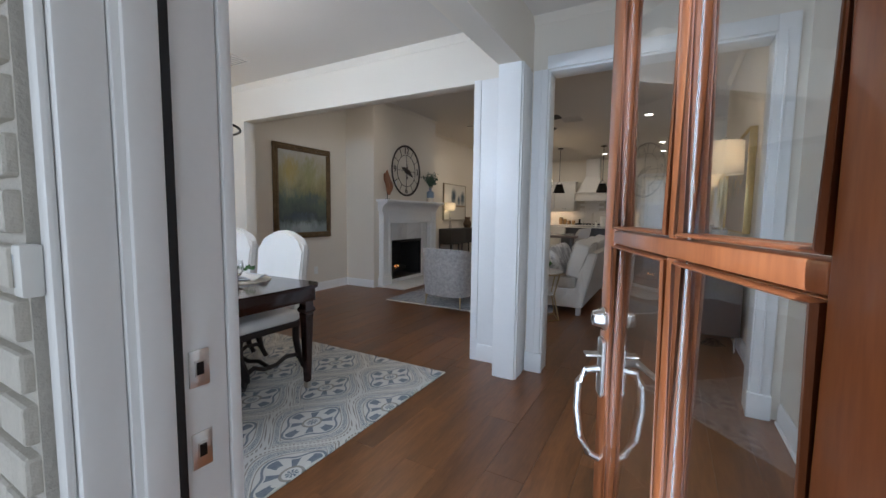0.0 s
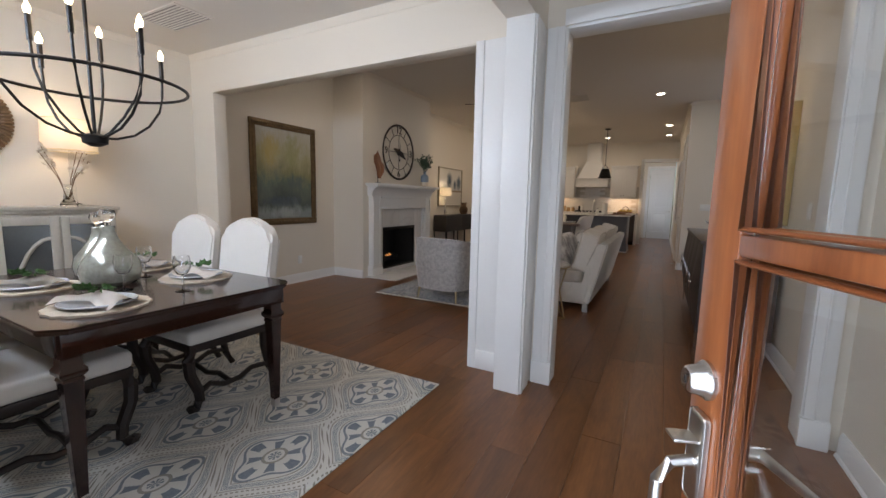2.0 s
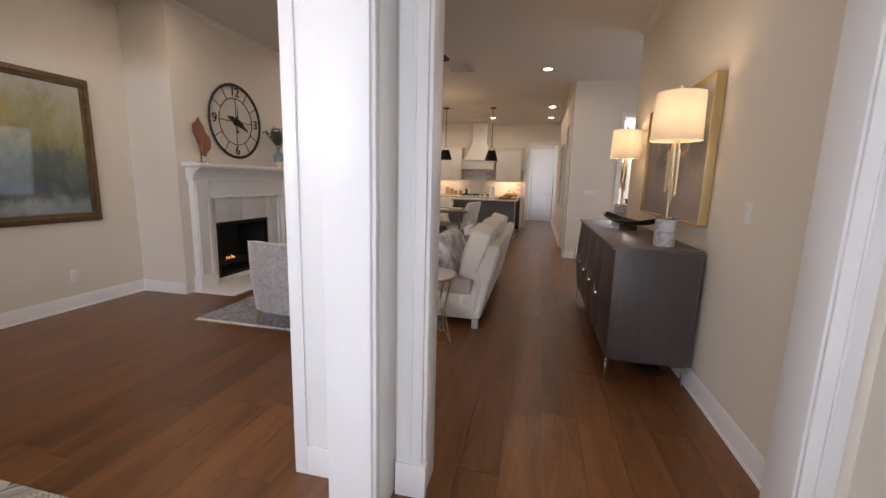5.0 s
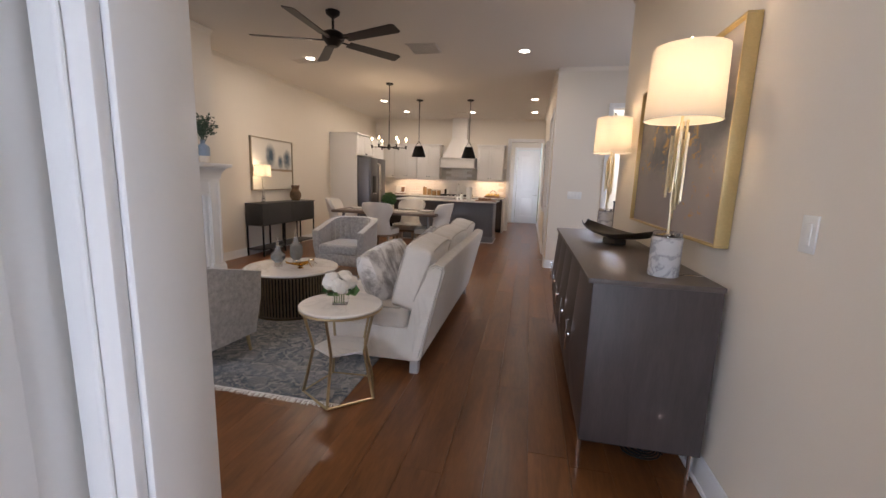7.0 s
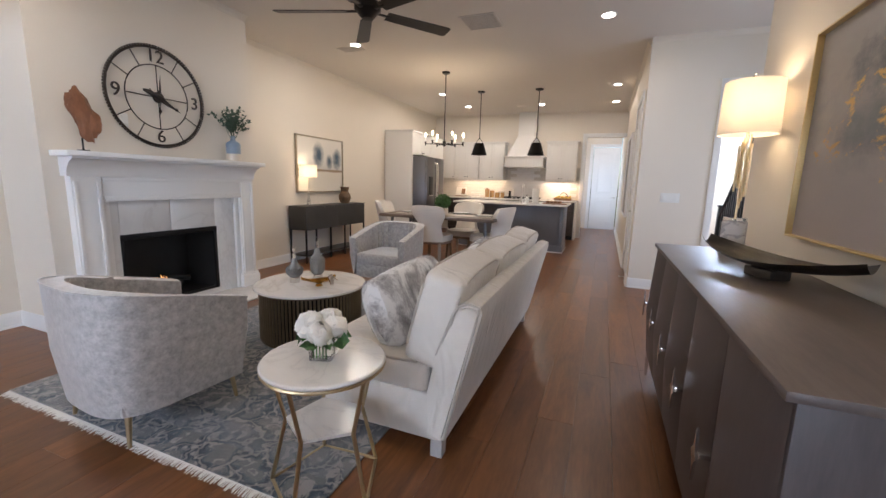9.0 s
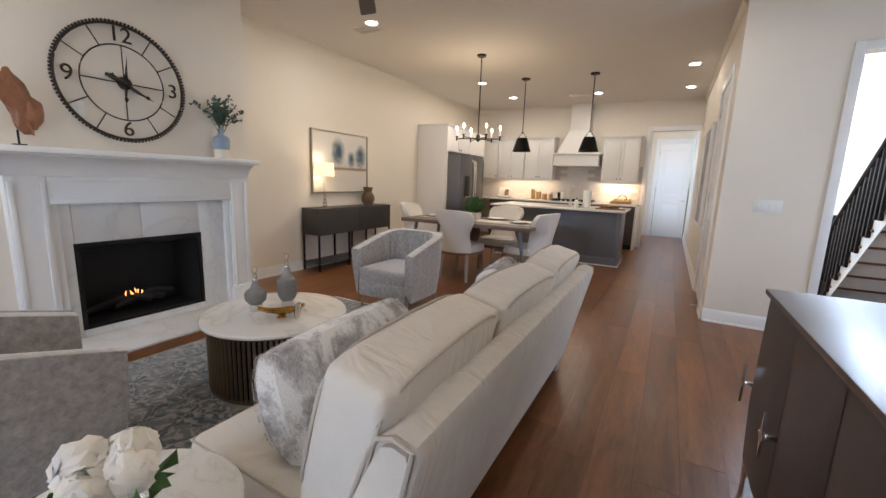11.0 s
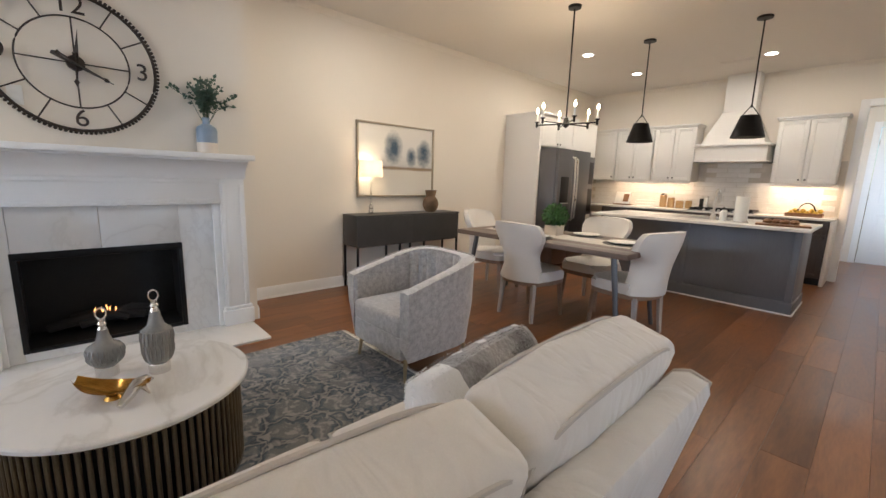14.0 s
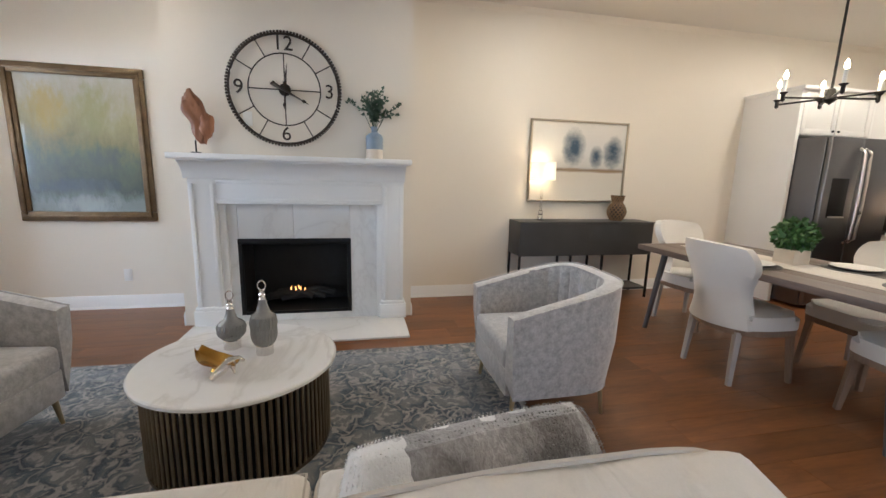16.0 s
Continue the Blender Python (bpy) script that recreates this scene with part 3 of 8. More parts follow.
M["fur"], M["furstreak"], M["bluerug"], M["creamrug"] = fur("grey_white_fur", False), fur("streaked_grey_fur", True), blue_rug(), cream_rug()
M["forest"] = canvas("forest_canvas", ((0.05, (0.22, 0.26, 0.25)), (0.2, (0.055, 0.075, 0.065)), (0.38, (0.10, 0.13, 0.09)), (0.52, (0.22, 0.21, 0.09)), (0.68, (0.36, 0.33, 0.17)), (0.85, (0.44, 0.41, 0.31)), (1.0, (0.50, 0.49, 0.44))), 2.6, (1, 1.5, 0.9), 0.2, 0.3,
    ((0.24, 0.74, 0.18, 0.22, (0.44, 0.33, 0.08), 0.75), (0.62, 0.76, 0.16, 0.20, (0.30, 0.30, 0.12), 0.75), (0.72, 0.42, 0.22, 0.10, (0.075, 0.10, 0.10), 0.7), (0.45, 0.20, 0.40, 0.07, (0.05, 0.075, 0.10), 0.8), (0.5, 0.06, 0.30, 0.08, (0.36, 0.40, 0.41), 0.7)))
M["forest"].node_tree.nodes["Principled BSDF"].inputs["Coat Weight"].default_value = 0.8
M["forest"].node_tree.nodes["Principled BSDF"].inputs["Coat Roughness"].default_value = 0.03
M["abstract"] = canvas("gold_blue_abstract_canvas", ((0.05, (0.34, 0.30, 0.295)), (0.4, (0.31, 0.28, 0.275)), (0.62, (0.20, 0.20, 0.215)), (0.8, (0.30, 0.275, 0.265)), (1.0, (0.34, 0.31, 0.29))), 2.0, (1.2, 1.2, 1), 0.25, 0.45,
    ((0.45, 0.75, 0.38, 0.18, (0.055, 0.075, 0.10), 0.9), (0.66, 0.50, 0.18, 0.14, (0.06, 0.085, 0.115), 0.85), (0.15, 0.55, 0.16, 0.2, (0.08, 0.09, 0.11), 0.7), (0.45, 0.56, 0.14, 0.08, (0.30, 0.18, 0.07), 0.6)),
    ((0.52, 0.62, 0.30, 0.24, (0.62, 0.36, 0.09), 11.0, 0.495), (0.22, 0.30, 0.14, 0.22, (0.50, 0.28, 0.08), 13.0, 0.53), (0.85, 0.42, 0.10, 0.14, (0.48, 0.27, 0.08), 14.0, 0.52)))
M["trees"] = canvas("blue_tree_canvas", ((0.0, (0.66, 0.63, 0.56)), (0.36, (0.62, 0.58, 0.50)), (0.395, (0.20, 0.13, 0.07)), (0.43, (0.55, 0.54, 0.50)), (0.6, (0.66, 0.65, 0.61)), (1.0, (0.70, 0.67, 0.61))), 3.0, (1, 1, 1), 0.012, 0.5,
    ((0.44, 0.68, 0.135, 0.26, (0.035, 0.075, 0.12), 1.0), (0.87, 0.63, 0.125, 0.23, (0.035, 0.075, 0.12), 1.0), (0.69, 0.57, 0.08, 0.16, (0.045, 0.085, 0.13), 1.0), (0.44, 0.40, 0.11, 0.03, (0.30, 0.21, 0.12), 0.8), (0.80, 0.39, 0.20, 0.03, (0.28, 0.19, 0.10), 0.8)), None, 1.0)


# ---- trim ----
BASE = ((0, 0), (0.016, 0), (0.016, 0.095), (0.010, 0.112), (0.006, 0.125), (0, 0.125))
SHOE = ((0, 0), (0.026, 0), (0.024, 0.012), (0.016, 0.018), (0, 0.018))
CROWN = ((0, 0.06), (0.006, 0.06), (0.008, 0.068), (0.022, 0.092), (0.038, 0.106), (0.040, 0.115), (0, 0.115))


def run(name, poly, start, end, out, z=0.0):
    """Moulding from start to end (x, y) on the floor plan; out is the way out of the wall."""
    s, e, o = Vector((*start, 0)), Vector((*end, 0)), Vector((*out, 0))
    bm = fresh()
    lo = [bm.verts.new(s + o * u + Vector((0, 0, z + v))) for u, v in poly]
    hi = [bm.verts.new(e + o * u + Vector((0, 0, z + v))) for u, v in poly]
    bm.faces.new(lo[::-1])
    bm.faces.new(hi)
    for k in range(len(poly)):
        bm.faces.new((lo[k], lo[(k + 1) % len(poly)], hi[(k + 1) % len(poly)], hi[k]))
    return structure(name, bm, M["trim"], "white painted " + ("crown moulding" if name == "crown" else "baseboard"), "trim")


for s, e, o in (((XW, 3.27), (XW, 5.22), (1, 0)), ((XW, 7.13), (XW, 11.2), (1, 0)), ((XE, 3.30), (XE, 6.90), (-1, 0)), ((SX, 9.12), (2.0, 9.12), (0, -1)), ((SX, 10.48), (SX, 16.4), (-1, 0)),
                ((XW, 0.6), (XW, 3.12), (1, 0)), ((XW, 3.12), (-4.25, 3.12), (0, -1)), ((XW, YF), (DX0 - 0.1, YF), (0, 1)), ((-0.83, 14.11), (-0.83, 16.4), (1, 0)), ((XW, 3.27), (-4.25, 3.27), (0, 1)), ((XE, 0.62), (XE, 3.1), (-1, 0)), ((SX, 9.12), (SX, 9.46), (-1, 0)), ((-0.76, YN), (-0.69, YN), (0, -1))):
    run("baseboard", BASE, s, e, o)
    run("baseboard", SHOE, s, e, o)
for s, e, o, z in (((XW, 3.27), (XW, 5.22), (1, 0), HL), ((XW, 7.13), (XW, YN), (1, 0), HL), ((-0.85, YB), (XE, YB), (0, -1), HD), ((XW, YB), (-1.02, YB), (0, -1), HD), ((XW, YF), (XW, YB), (1, 0), HD), ((SX, 9.12), (2.7, 9.12), (0, -1), HL), ((XE, 3.27), (XE, 6.9), (-1, 0), HL), ((SX, 9.24), (SX, YN), (-1, 0), HL), ((XW, YN), (SX, YN), (0, -1), HL)):
    run("crown", CROWN, s, e, o, z - 0.115).data.materials[0] = M["wall"]

# white cased pier between dining room and foyer, with its casings
pier = thing("pier", "white panelled pier between dining room and foyer", "pier", pose(0, 0, 0), "", "structure")
part("face_board", joined_boxes([(-1.30, -1.02, YB - 0.016, YB, 0, HO)], 0.002), M["trim"], pier)
part("edge_stile", joined_boxes([(-1.315, -1.255, YB - 0.026, YB - 0.016, 0, HO), (-1.08, -1.02, YB - 0.026, YB - 0.016, 0, HO), (-1.255, -1.08, YB - 0.026, YB - 0.016, 0, 0.14)], 0.003), M["trim"], pier)
part("wing", joined_boxes([(-1.02, -0.852, 2.885, YB, 0, HO + 0.02)], 0.004), M["trim"], pier)
part("wing_cap", joined_boxes([(-0.852, -0.838, 2.90, 2.93, 0, HO), (-0.852, -0.842, 2.95, 3.06, 0, HO)], 0.004), M["trim"], pier)
part("casing", joined_boxes([(-0.84, -0.735, YB - 0.022, YB, 0, HO), (-0.79, -0.775, YB - 0.03, YB - 0.022, 0, HO), (-0.74, -0.722, YB, 3.29, 0, HO)], 0.004), M["trim"], pier)
part("plinth", joined_boxes([(-0.845, -0.715, YB - 0.034, YB - 0.0, 0, 0.15)], 0.004), M["trim"], pier)
jamb = thing("opening_casing", "white casing around the hallway opening", "casing", pose(0, 0, 0), "", "structure")
part("jamb", joined_boxes([(0.552, 0.57, YB - 0.01, 3.30, 0, HO), (-0.722, 0.552, YB - 0.01, 3.30, HO - 0.018, HO)], 0.003), M["trim"], jamb)
part("casing", joined_boxes([(0.56, 0.66, YB - 0.024, YB - 0.01, 0, HO + 0.09), (-0.74, 0.56, YB - 0.024, YB - 0.01, HO, HO + 0.09), (0.60, 0.612, YB - 0.034, YB - 0.024, 0, HO), (0.56, 0.66, 3.30, 3.316, 0, HO + 0.09)], 0.004), M["trim"], jamb)
part("plinth", joined_boxes([(0.545, 0.665, YB - 0.04, YB, 0, 0.15)], 0.004), M["trim"], jamb)
jamb2 = thing("dining_casing", "white casing around the dining room opening", "casing", pose(0, 0, 0), "", "structure")
part("jamb", joined_boxes([(-4.25, -4.235, YB - 0.004, 3.275, 0, HO - 0.015), (-4.25, -1.30, YB - 0.004, 3.275, HO - 0.015, HO - 0.001)], 0.002), M["wall"], jamb2)

# front door frame and the glazed wooden door, standing open
fr = thing("door_frame", "white front door frame with black weatherstrip", "door frame", pose(0, 0, 0), "", "structure")
part("jamb", joined_boxes([(DX0 - 0.06, DX0, 0.445, 0.595, -0.03, DH), (DX1, DX1 + 0.06, 0.445, 0.595, -0.03, DH), (DX0 - 0.06, DX1 + 0.06, 0.445, 0.595, DH, DH + 0.05)], 0.003), M["trim"], fr)
part("stop", joined_boxes([(DX0, DX0 + 0.012, 0.455, 0.502, 0, DH), (DX1 - 0.012, DX1, 0.455, 0.502, 0, DH)], 0.003), M["trim"], fr)
part("weatherstrip", joined_boxes([(DX0, DX0 + 0.010, 0.502, 0.517, 0, DH), (DX1 - 0.010, DX1, 0.502, 0.517, 0, DH)], 0.003), M["rubber"], fr, "black rubber weatherstrip")
part("brick_mould", joined_boxes([(DX0 - 0.058, DX0 - 0.006, 0.385, 0.445, -0.03, DH + 0.06), (DX0 - 0.05, DX0 - 0.018, 0.372, 0.385, -0.03, DH + 0.06), (DX1 + 0.006, DX1 + 0.058, 0.385, 0.445, -0.03, DH + 0.06)], 0.006), M["trim"], fr)
part("inner_casing", joined_boxes([(DX0 - 0.10, DX0 + 0.004, 0.598, 0.62, 0, DH + 0.1), (DX1 - 0.004, DX1 + 0.10, 0.598, 0.62, 0, DH + 0.1), (DX0 - 0.10, DX1 + 0.10, 0.6, 0.62, DH + 0.004, DH + 0.1)], 0.004), M["trim"], fr)
part("threshold", joined_boxes([(DX0, DX1, 0.40, 0.62, -0.035, 0.004)], 0.004), M["bronze"], fr, "bronze door threshold")
for z in (0.935, 0.79):
    bm = fresh()
    box(bm, DX0 - 0.001, DX0 + 0.0025, 0.528, 0.562, z - 0.032, z + 0.032, 0.001)
    box(bm, DX0 + 0.002, DX0 + 0.0045, 0.537, 0.553, z - 0.014, z + 0.014, 0.001)
    sp = part("strike_plate", bm, M["steel"], fr, "satin nickel strike plate")
    # raised black chip paints the dark inside of the strike hole
    part("hole", box(fresh(), DX0 + 0.004, DX0 + 0.0052, 0.539, 0.551, z - 0.011, z + 0.011), M["black"], sp)
sens = thing("door_sensor", "white plastic contact sensor on the brick moulding", "sensor", pose(DX0 - 0.052, 0.36, 1.12))
part("body", box(fresh(), -0.016, 0.016, -0.012, 0.012, -0.035, 0.035, 0.004), M["plastic"], sens)
part("strip", box(fresh(), -0.010, -0.004, -0.0135, -0.012, -0.022, 0.022, 0.0006), M["chrome"], sens, "grey inset strip")


def front_door():
    w, th = 0.868, 0.045
    d = thing("front_door", "reddish stained wooden front door with four glass panes, standing open", "door", pose(DX1 - 0.005, 0.565, 0.008, 0, 0, -69))
    # hinge at the origin, the leaf runs along -x
    def board(n, x0, x1, z0, z1, lab=""):
        return part(n, box(fresh(), x0, x1, -th / 2, th / 2, z0, z1, 0.004), M["doorwood"], d, lab)
    st = 0.092
    board("stile", -w, -w + st, 0, DH - 0.012)
    board("stile", -st, 0, 0, DH - 0.012)
    top, bot = DH - 0.012, 0.0
    board("rail", -w + st, -st, bot, 0.22)
    board("rail", -w + st, -st, top - 0.115, top)
    mid = 1.14
    board("muntin", -w + st, -st, mid - 0.016, mid + 0.016)
    cx = -0.425
    board("muntin", cx - 0.016, cx + 0.016, 0.22, mid - 0.016)
    board("muntin", cx - 0.016, cx + 0.016, mid + 0.016, top - 0.115)
    for x0, x1 in ((-w + st, cx - 0.016), (cx + 0.016, -st)):
        for z0, z1 in ((0.22, mid - 0.016), (mid + 0.016, top - 0.115)):
            bm = fresh()
            for y in (-th / 2 + 0.004, th / 2 - 0.004):
                tube(bm, [(x0 + 0.008, y, z0 + 0.008), (x1 - 0.008, y, z0 + 0.008), (x1 - 0.008, y, z1 - 0.008), (x0 + 0.008, y, z1 - 0.008)], 0.011, 8, True)
            part("bead", bm, M["doorwood"], d)
            g = part("pane", box(fresh(), x0, x1, -0.004, 0.004, z0, z1), M["glass"], d, "clear glass pane")
            g.visible_shadow = False
    bx = -w + 0.05
    bm = lathe(fresh(), ((0, 0), (0.032, 0), (0.032, 0.006), (0.026, 0.012), (0.022, 0.03), (0.018, 0.034), (0, 0.034)), 24)
    bmesh.ops.transform(bm, matrix=pose(bx, -th / 2, 0.915, 90), verts=bm.verts)
    bolt = part("deadbolt", bm, M["steel"], d, "satin nickel deadbolt")
    # thin black chip paints the dark of the key slot
    part("keyway", box(fresh(), bx - 0.0015, bx + 0.0015, -th / 2 - 0.0352, -th / 2 - 0.033, 0.908, 0.922), M["black"], bolt)
    bm = fresh()
    box(bm, bx - 0.027, bx + 0.027, -th / 2 - 0.012, -th / 2, 0.70, 0.86, 0.010, 3)
    hs = part("handle_plate", bm, M["steel"], d, "satin nickel handle plate")
    bm = tube(fresh(), [(bx, -th / 2 - 0.008, 0.775), (bx, -th / 2 - 0.045, 0.768), (bx, -th / 2 - 0.064, 0.735), (bx, -th / 2 - 0.066, 0.66), (bx, -th / 2 - 0.055, 0.58), (bx, -th / 2 - 0.03, 0.53), (bx, -th / 2, 0.515)], 0.010, 10)
    part("pull", bm, M["steel"], hs)
    part("thumb_latch", box(fresh(), bx - 0.018, bx + 0.018, -th / 2 - 0.05, -th / 2 - 0.01, 0.812, 0.818, 0.002), M["steel"], hs)
    bm = rod(fresh(), (bx, th / 2, 0.795), (bx, th / 2 + 0.05, 0.795), 0.012)
    rod(bm, (bx, th / 2 + 0.05, 0.795), (bx + 0.11, th / 2 + 0.055, 0.80), 0.009, 0.007)
    part("lever", bm, M["steel"], d, "satin nickel inside lever")
    part("thumb_turn", rod(fresh(), (bx, th / 2, 0.915), (bx, th / 2 + 0.02, 0.915), 0.028, 0.02, 20), M["steel"], d, "satin nickel thumb turn")
    for z in (0.25, 1.05, 1.85):
        part("hinge", rod(fresh(), (0.004, th / 2 - 0.02, z - 0.05), (0.004, th / 2 - 0.02, z + 0.05), 0.006, None, 8), M["steel"], d, "nickel hinge")


front_door()

# painted brick outside the door
veneer = thing("brick_veneer", "painted greige brick beside the front door", "brick wall", pose(0, 0, 0), "", "structure")
part("mortar_bed", joined_boxes([(-4.8, DX0 - 0.06, 0.362, 0.44, -0.1, 2.75), (DX1 + 0.06, 3.0, 0.362, 0.44, -0.1, 2.75), (DX0 - 0.06, DX1 + 0.06, 0.362, 0.44, DH + 0.06, 2.75)]), M["mortar"], veneer)

# ---- fireplace ----
FX, FY0, FY1 = -4.03, 5.22, 7.13
structure("chimney_breast", joined_boxes([
    (XW, FX, FY0, 5.66, 0, HL), (XW, FX, 6.60, FY1, 0, HL), (XW, FX, 5.66, 6.60, 0.76, HL), (XW, FX, 5.66, 6.60, 0, 0.06)]), M["wall"], "cream chimney breast above the fireplace")
run("crown", CROWN, (FX, FY0), (FX, FY1), (1, 0), HL - 0.115).data.materials[0] = M["wall"]
run("baseboard", BASE, (XW, FY0), (FX, FY0), (0, -1))
run("baseboard", BASE, (FX, FY1), (XW, FY1), (0, 1))
fp = thing("fireplace", "white wooden mantel with marble surround and a lit gas fire", "fireplace", pose(0, 0, 0))
for y0, y1 in ((5.56, 5.675), (6.585, 6.88)):
    part("marble_slab", box(fresh(), FX, FX + 0.02, y0, y1, 0.02, 1.055, 0.002), M["slab"], fp, "white veined marble slab")
part("marble_slab", box(fresh(), FX, FX + 0.02, 5.677, 6.115, 0.745, 1.055, 0.002), M["slab"], fp, "white veined marble slab")
part("marble_slab", box(fresh(), FX, FX + 0.02, 6.118, 6.585, 0.745, 1.055, 0.002), M["slab"], fp, "white veined marble slab")
part("marble_slab", box(fresh(), FX, FX + 0.02, 5.675, 6.585, 0.02, 0.085, 0.002), M["slab"], fp, "white veined marble slab")
part("hearth", box(fresh(), FX, -3.50, 5.30, 7.06, 0.0, 0.02, 0.004), M["slab"], fp, "white marble hearth")
for a, b in ((5.345, 5.55), (6.865, 7.05)):
    s = 1 if a < 6 else -1
    leg = part("pilaster", box(fresh(), FX, FX + 0.075, a, b, 0, 1.24, 0.004), M["trim"], fp)
    part("plinth", joined_boxes([(FX, FX + 0.10, a - 0.025, b + 0.025, 0.02, 0.15), (FX, FX + 0.09, a - 0.015, b + 0.015, 0.15, 0.18)], 0.006), M["trim"], leg)
    part("panel_strip", joined_boxes([(FX + 0.075, FX + 0.088, a + 0.012, a + 0.04, 0.18, 1.20), (FX + 0.075, FX + 0.088, b - 0.04, b - 0.012, 0.18, 1.20)], 0.004), M["trim"], leg)
    part("inner_return", box(fresh(), FX, FX + 0.05, b if s > 0 else a - 0.05, b + 0.05 if s > 0 else a, 0.02, 1.08, 0.003), M["trim"], leg)
frz = part("frieze", box(fresh(), FX, FX + 0.075, 5.55, 6.865, 1.06, 1.24, 0.003), M["trim"], fp)
part("frieze_strip", box(fresh(), FX + 0.075, FX + 0.09, 5.55, 6.865, 1.06, 1.085, 0.003), M["trim"], frz)
part("frieze_strip", box(fresh(), FX + 0.075, FX + 0.088, 5.55, 6.865, 1.205, 1.235, 0.003), M["trim"], frz)
part("frieze_strip", box(fresh(), FX, FX + 0.1, 5.55, 6.865, 1.045, 1.06, 0.003), M["trim"], frz)
bm = fresh()
cove = [(0.0, 1.24), (0.085, 1.24), (0.09, 1.27), (0.10, 1.30), (0.125, 1.335), (0.165, 1.365), (0.19, 1.375), (0.19, 1.388), (0.0, 1.388)]
prism(bm, [(FX + u, v) for u, v in cove], "y", 5.32, 7.06)
part("cove_moulding", bm, M["trim"], fp)
part("mantel_shelf", box(fresh(), FX, FX + 0.235, 5.27, 7.10, 1.388, 1.43, 0.006), M["trim"], fp)
for c in ((FX - 0.46, FX - 0.44, 5.66, 6.60, 0.06, 0.76), (FX - 0.44, FX - 0.002, 5.66, 5.675, 0.075, 0.745), (FX - 0.44, FX - 0.002, 6.585, 6.60, 0.075, 0.745), (FX - 0.44, FX - 0.002, 5.66, 6.60, 0.06, 0.075), (FX - 0.44, FX - 0.002, 5.66, 6.60, 0.745, 0.76)):
    part("firebox_panel", box(fresh(), *c), M["firebrick"], fp, "black firebox panel")
part("firebox_frame", joined_boxes([(FX - 0.01, FX + 0.024, 5.668, 5.70, 0.078, 0.745), (FX - 0.01, FX + 0.024, 6.56, 6.592, 0.078, 0.745), (FX - 0.01, FX + 0.028, 5.668, 6.592, 0.70, 0.748), (FX - 0.01, FX + 0.024, 5.70, 6.56, 0.078, 0.10)], 0.003), M["black"], fp, "black metal firebox frame")
random.seed(3)
for k in range(6):
    y = 5.95 + 0.06 * k + random.uniform(-0.02, 0.02)
    a = random.uniform(-0.5, 0.5)
    bm = tube(fresh(), [(FX - 0.24 + 0.10 * a, y - 0.16, 0.15 + 0.02 * (k % 3)), (FX - 0.23, y, 0.18 + 0.025 * (k % 3)), (FX - 0.24 - 0.10 * a, y + 0.16, 0.16 + 0.03 * (k % 2))], 0.032, 8)
    part("log", bm, M["firebrick"], fp, "charred ceramic log")
M["flame"] = glowing("gas_flame", (1.0, 0.42, 0.12), 2.2)
rnd = random.Random(8)
for k in range(6):
    y, h = 6.05 + 0.022 * k + rnd.uniform(-0.012, 0.012), rnd.uniform(0.012, 0.045)
    bm = tube(fresh(), [(0, 0, 0), (0.006, rnd.uniform(-0.006, 0.006), h * 0.4), (0, rnd.uniform(-0.012, 0.012), h)], lambda f: max(0.0006, 0.006 * math.sin(math.pi * (0.25 + 0.74 * f))), 7)
    bmesh.ops.transform(bm, matrix=pose(FX - 0.17 + rnd.uniform(-0.03, 0.03), y, 0.225 + rnd.uniform(0, 0.02)), verts=bm.verts)
    part("flame", bm, M["flame"], fp, "small orange gas flame")

# ---- things on the chimney breast and mantel ----


def figure_glyph(bm, text, cx, cz, size, y=0.0):
    fd = bpy.data.curves.new("digits", "FONT")
    fd.body, fd.size, fd.extrude, fd.align_x, fd.align_y = text, size, 0.004, "CENTER", "CENTER"
    tmp = bpy.data.objects.new("digits", fd)
    me = tmp.to_mesh()
    n0 = len(bm.verts)
    bm.from_mesh(me)
    tmp.to_mesh_clear()
    bpy.data.objects.remove(tmp)
    turned(bm, n0, pose(cx, y, cz, 90, 0, 0))


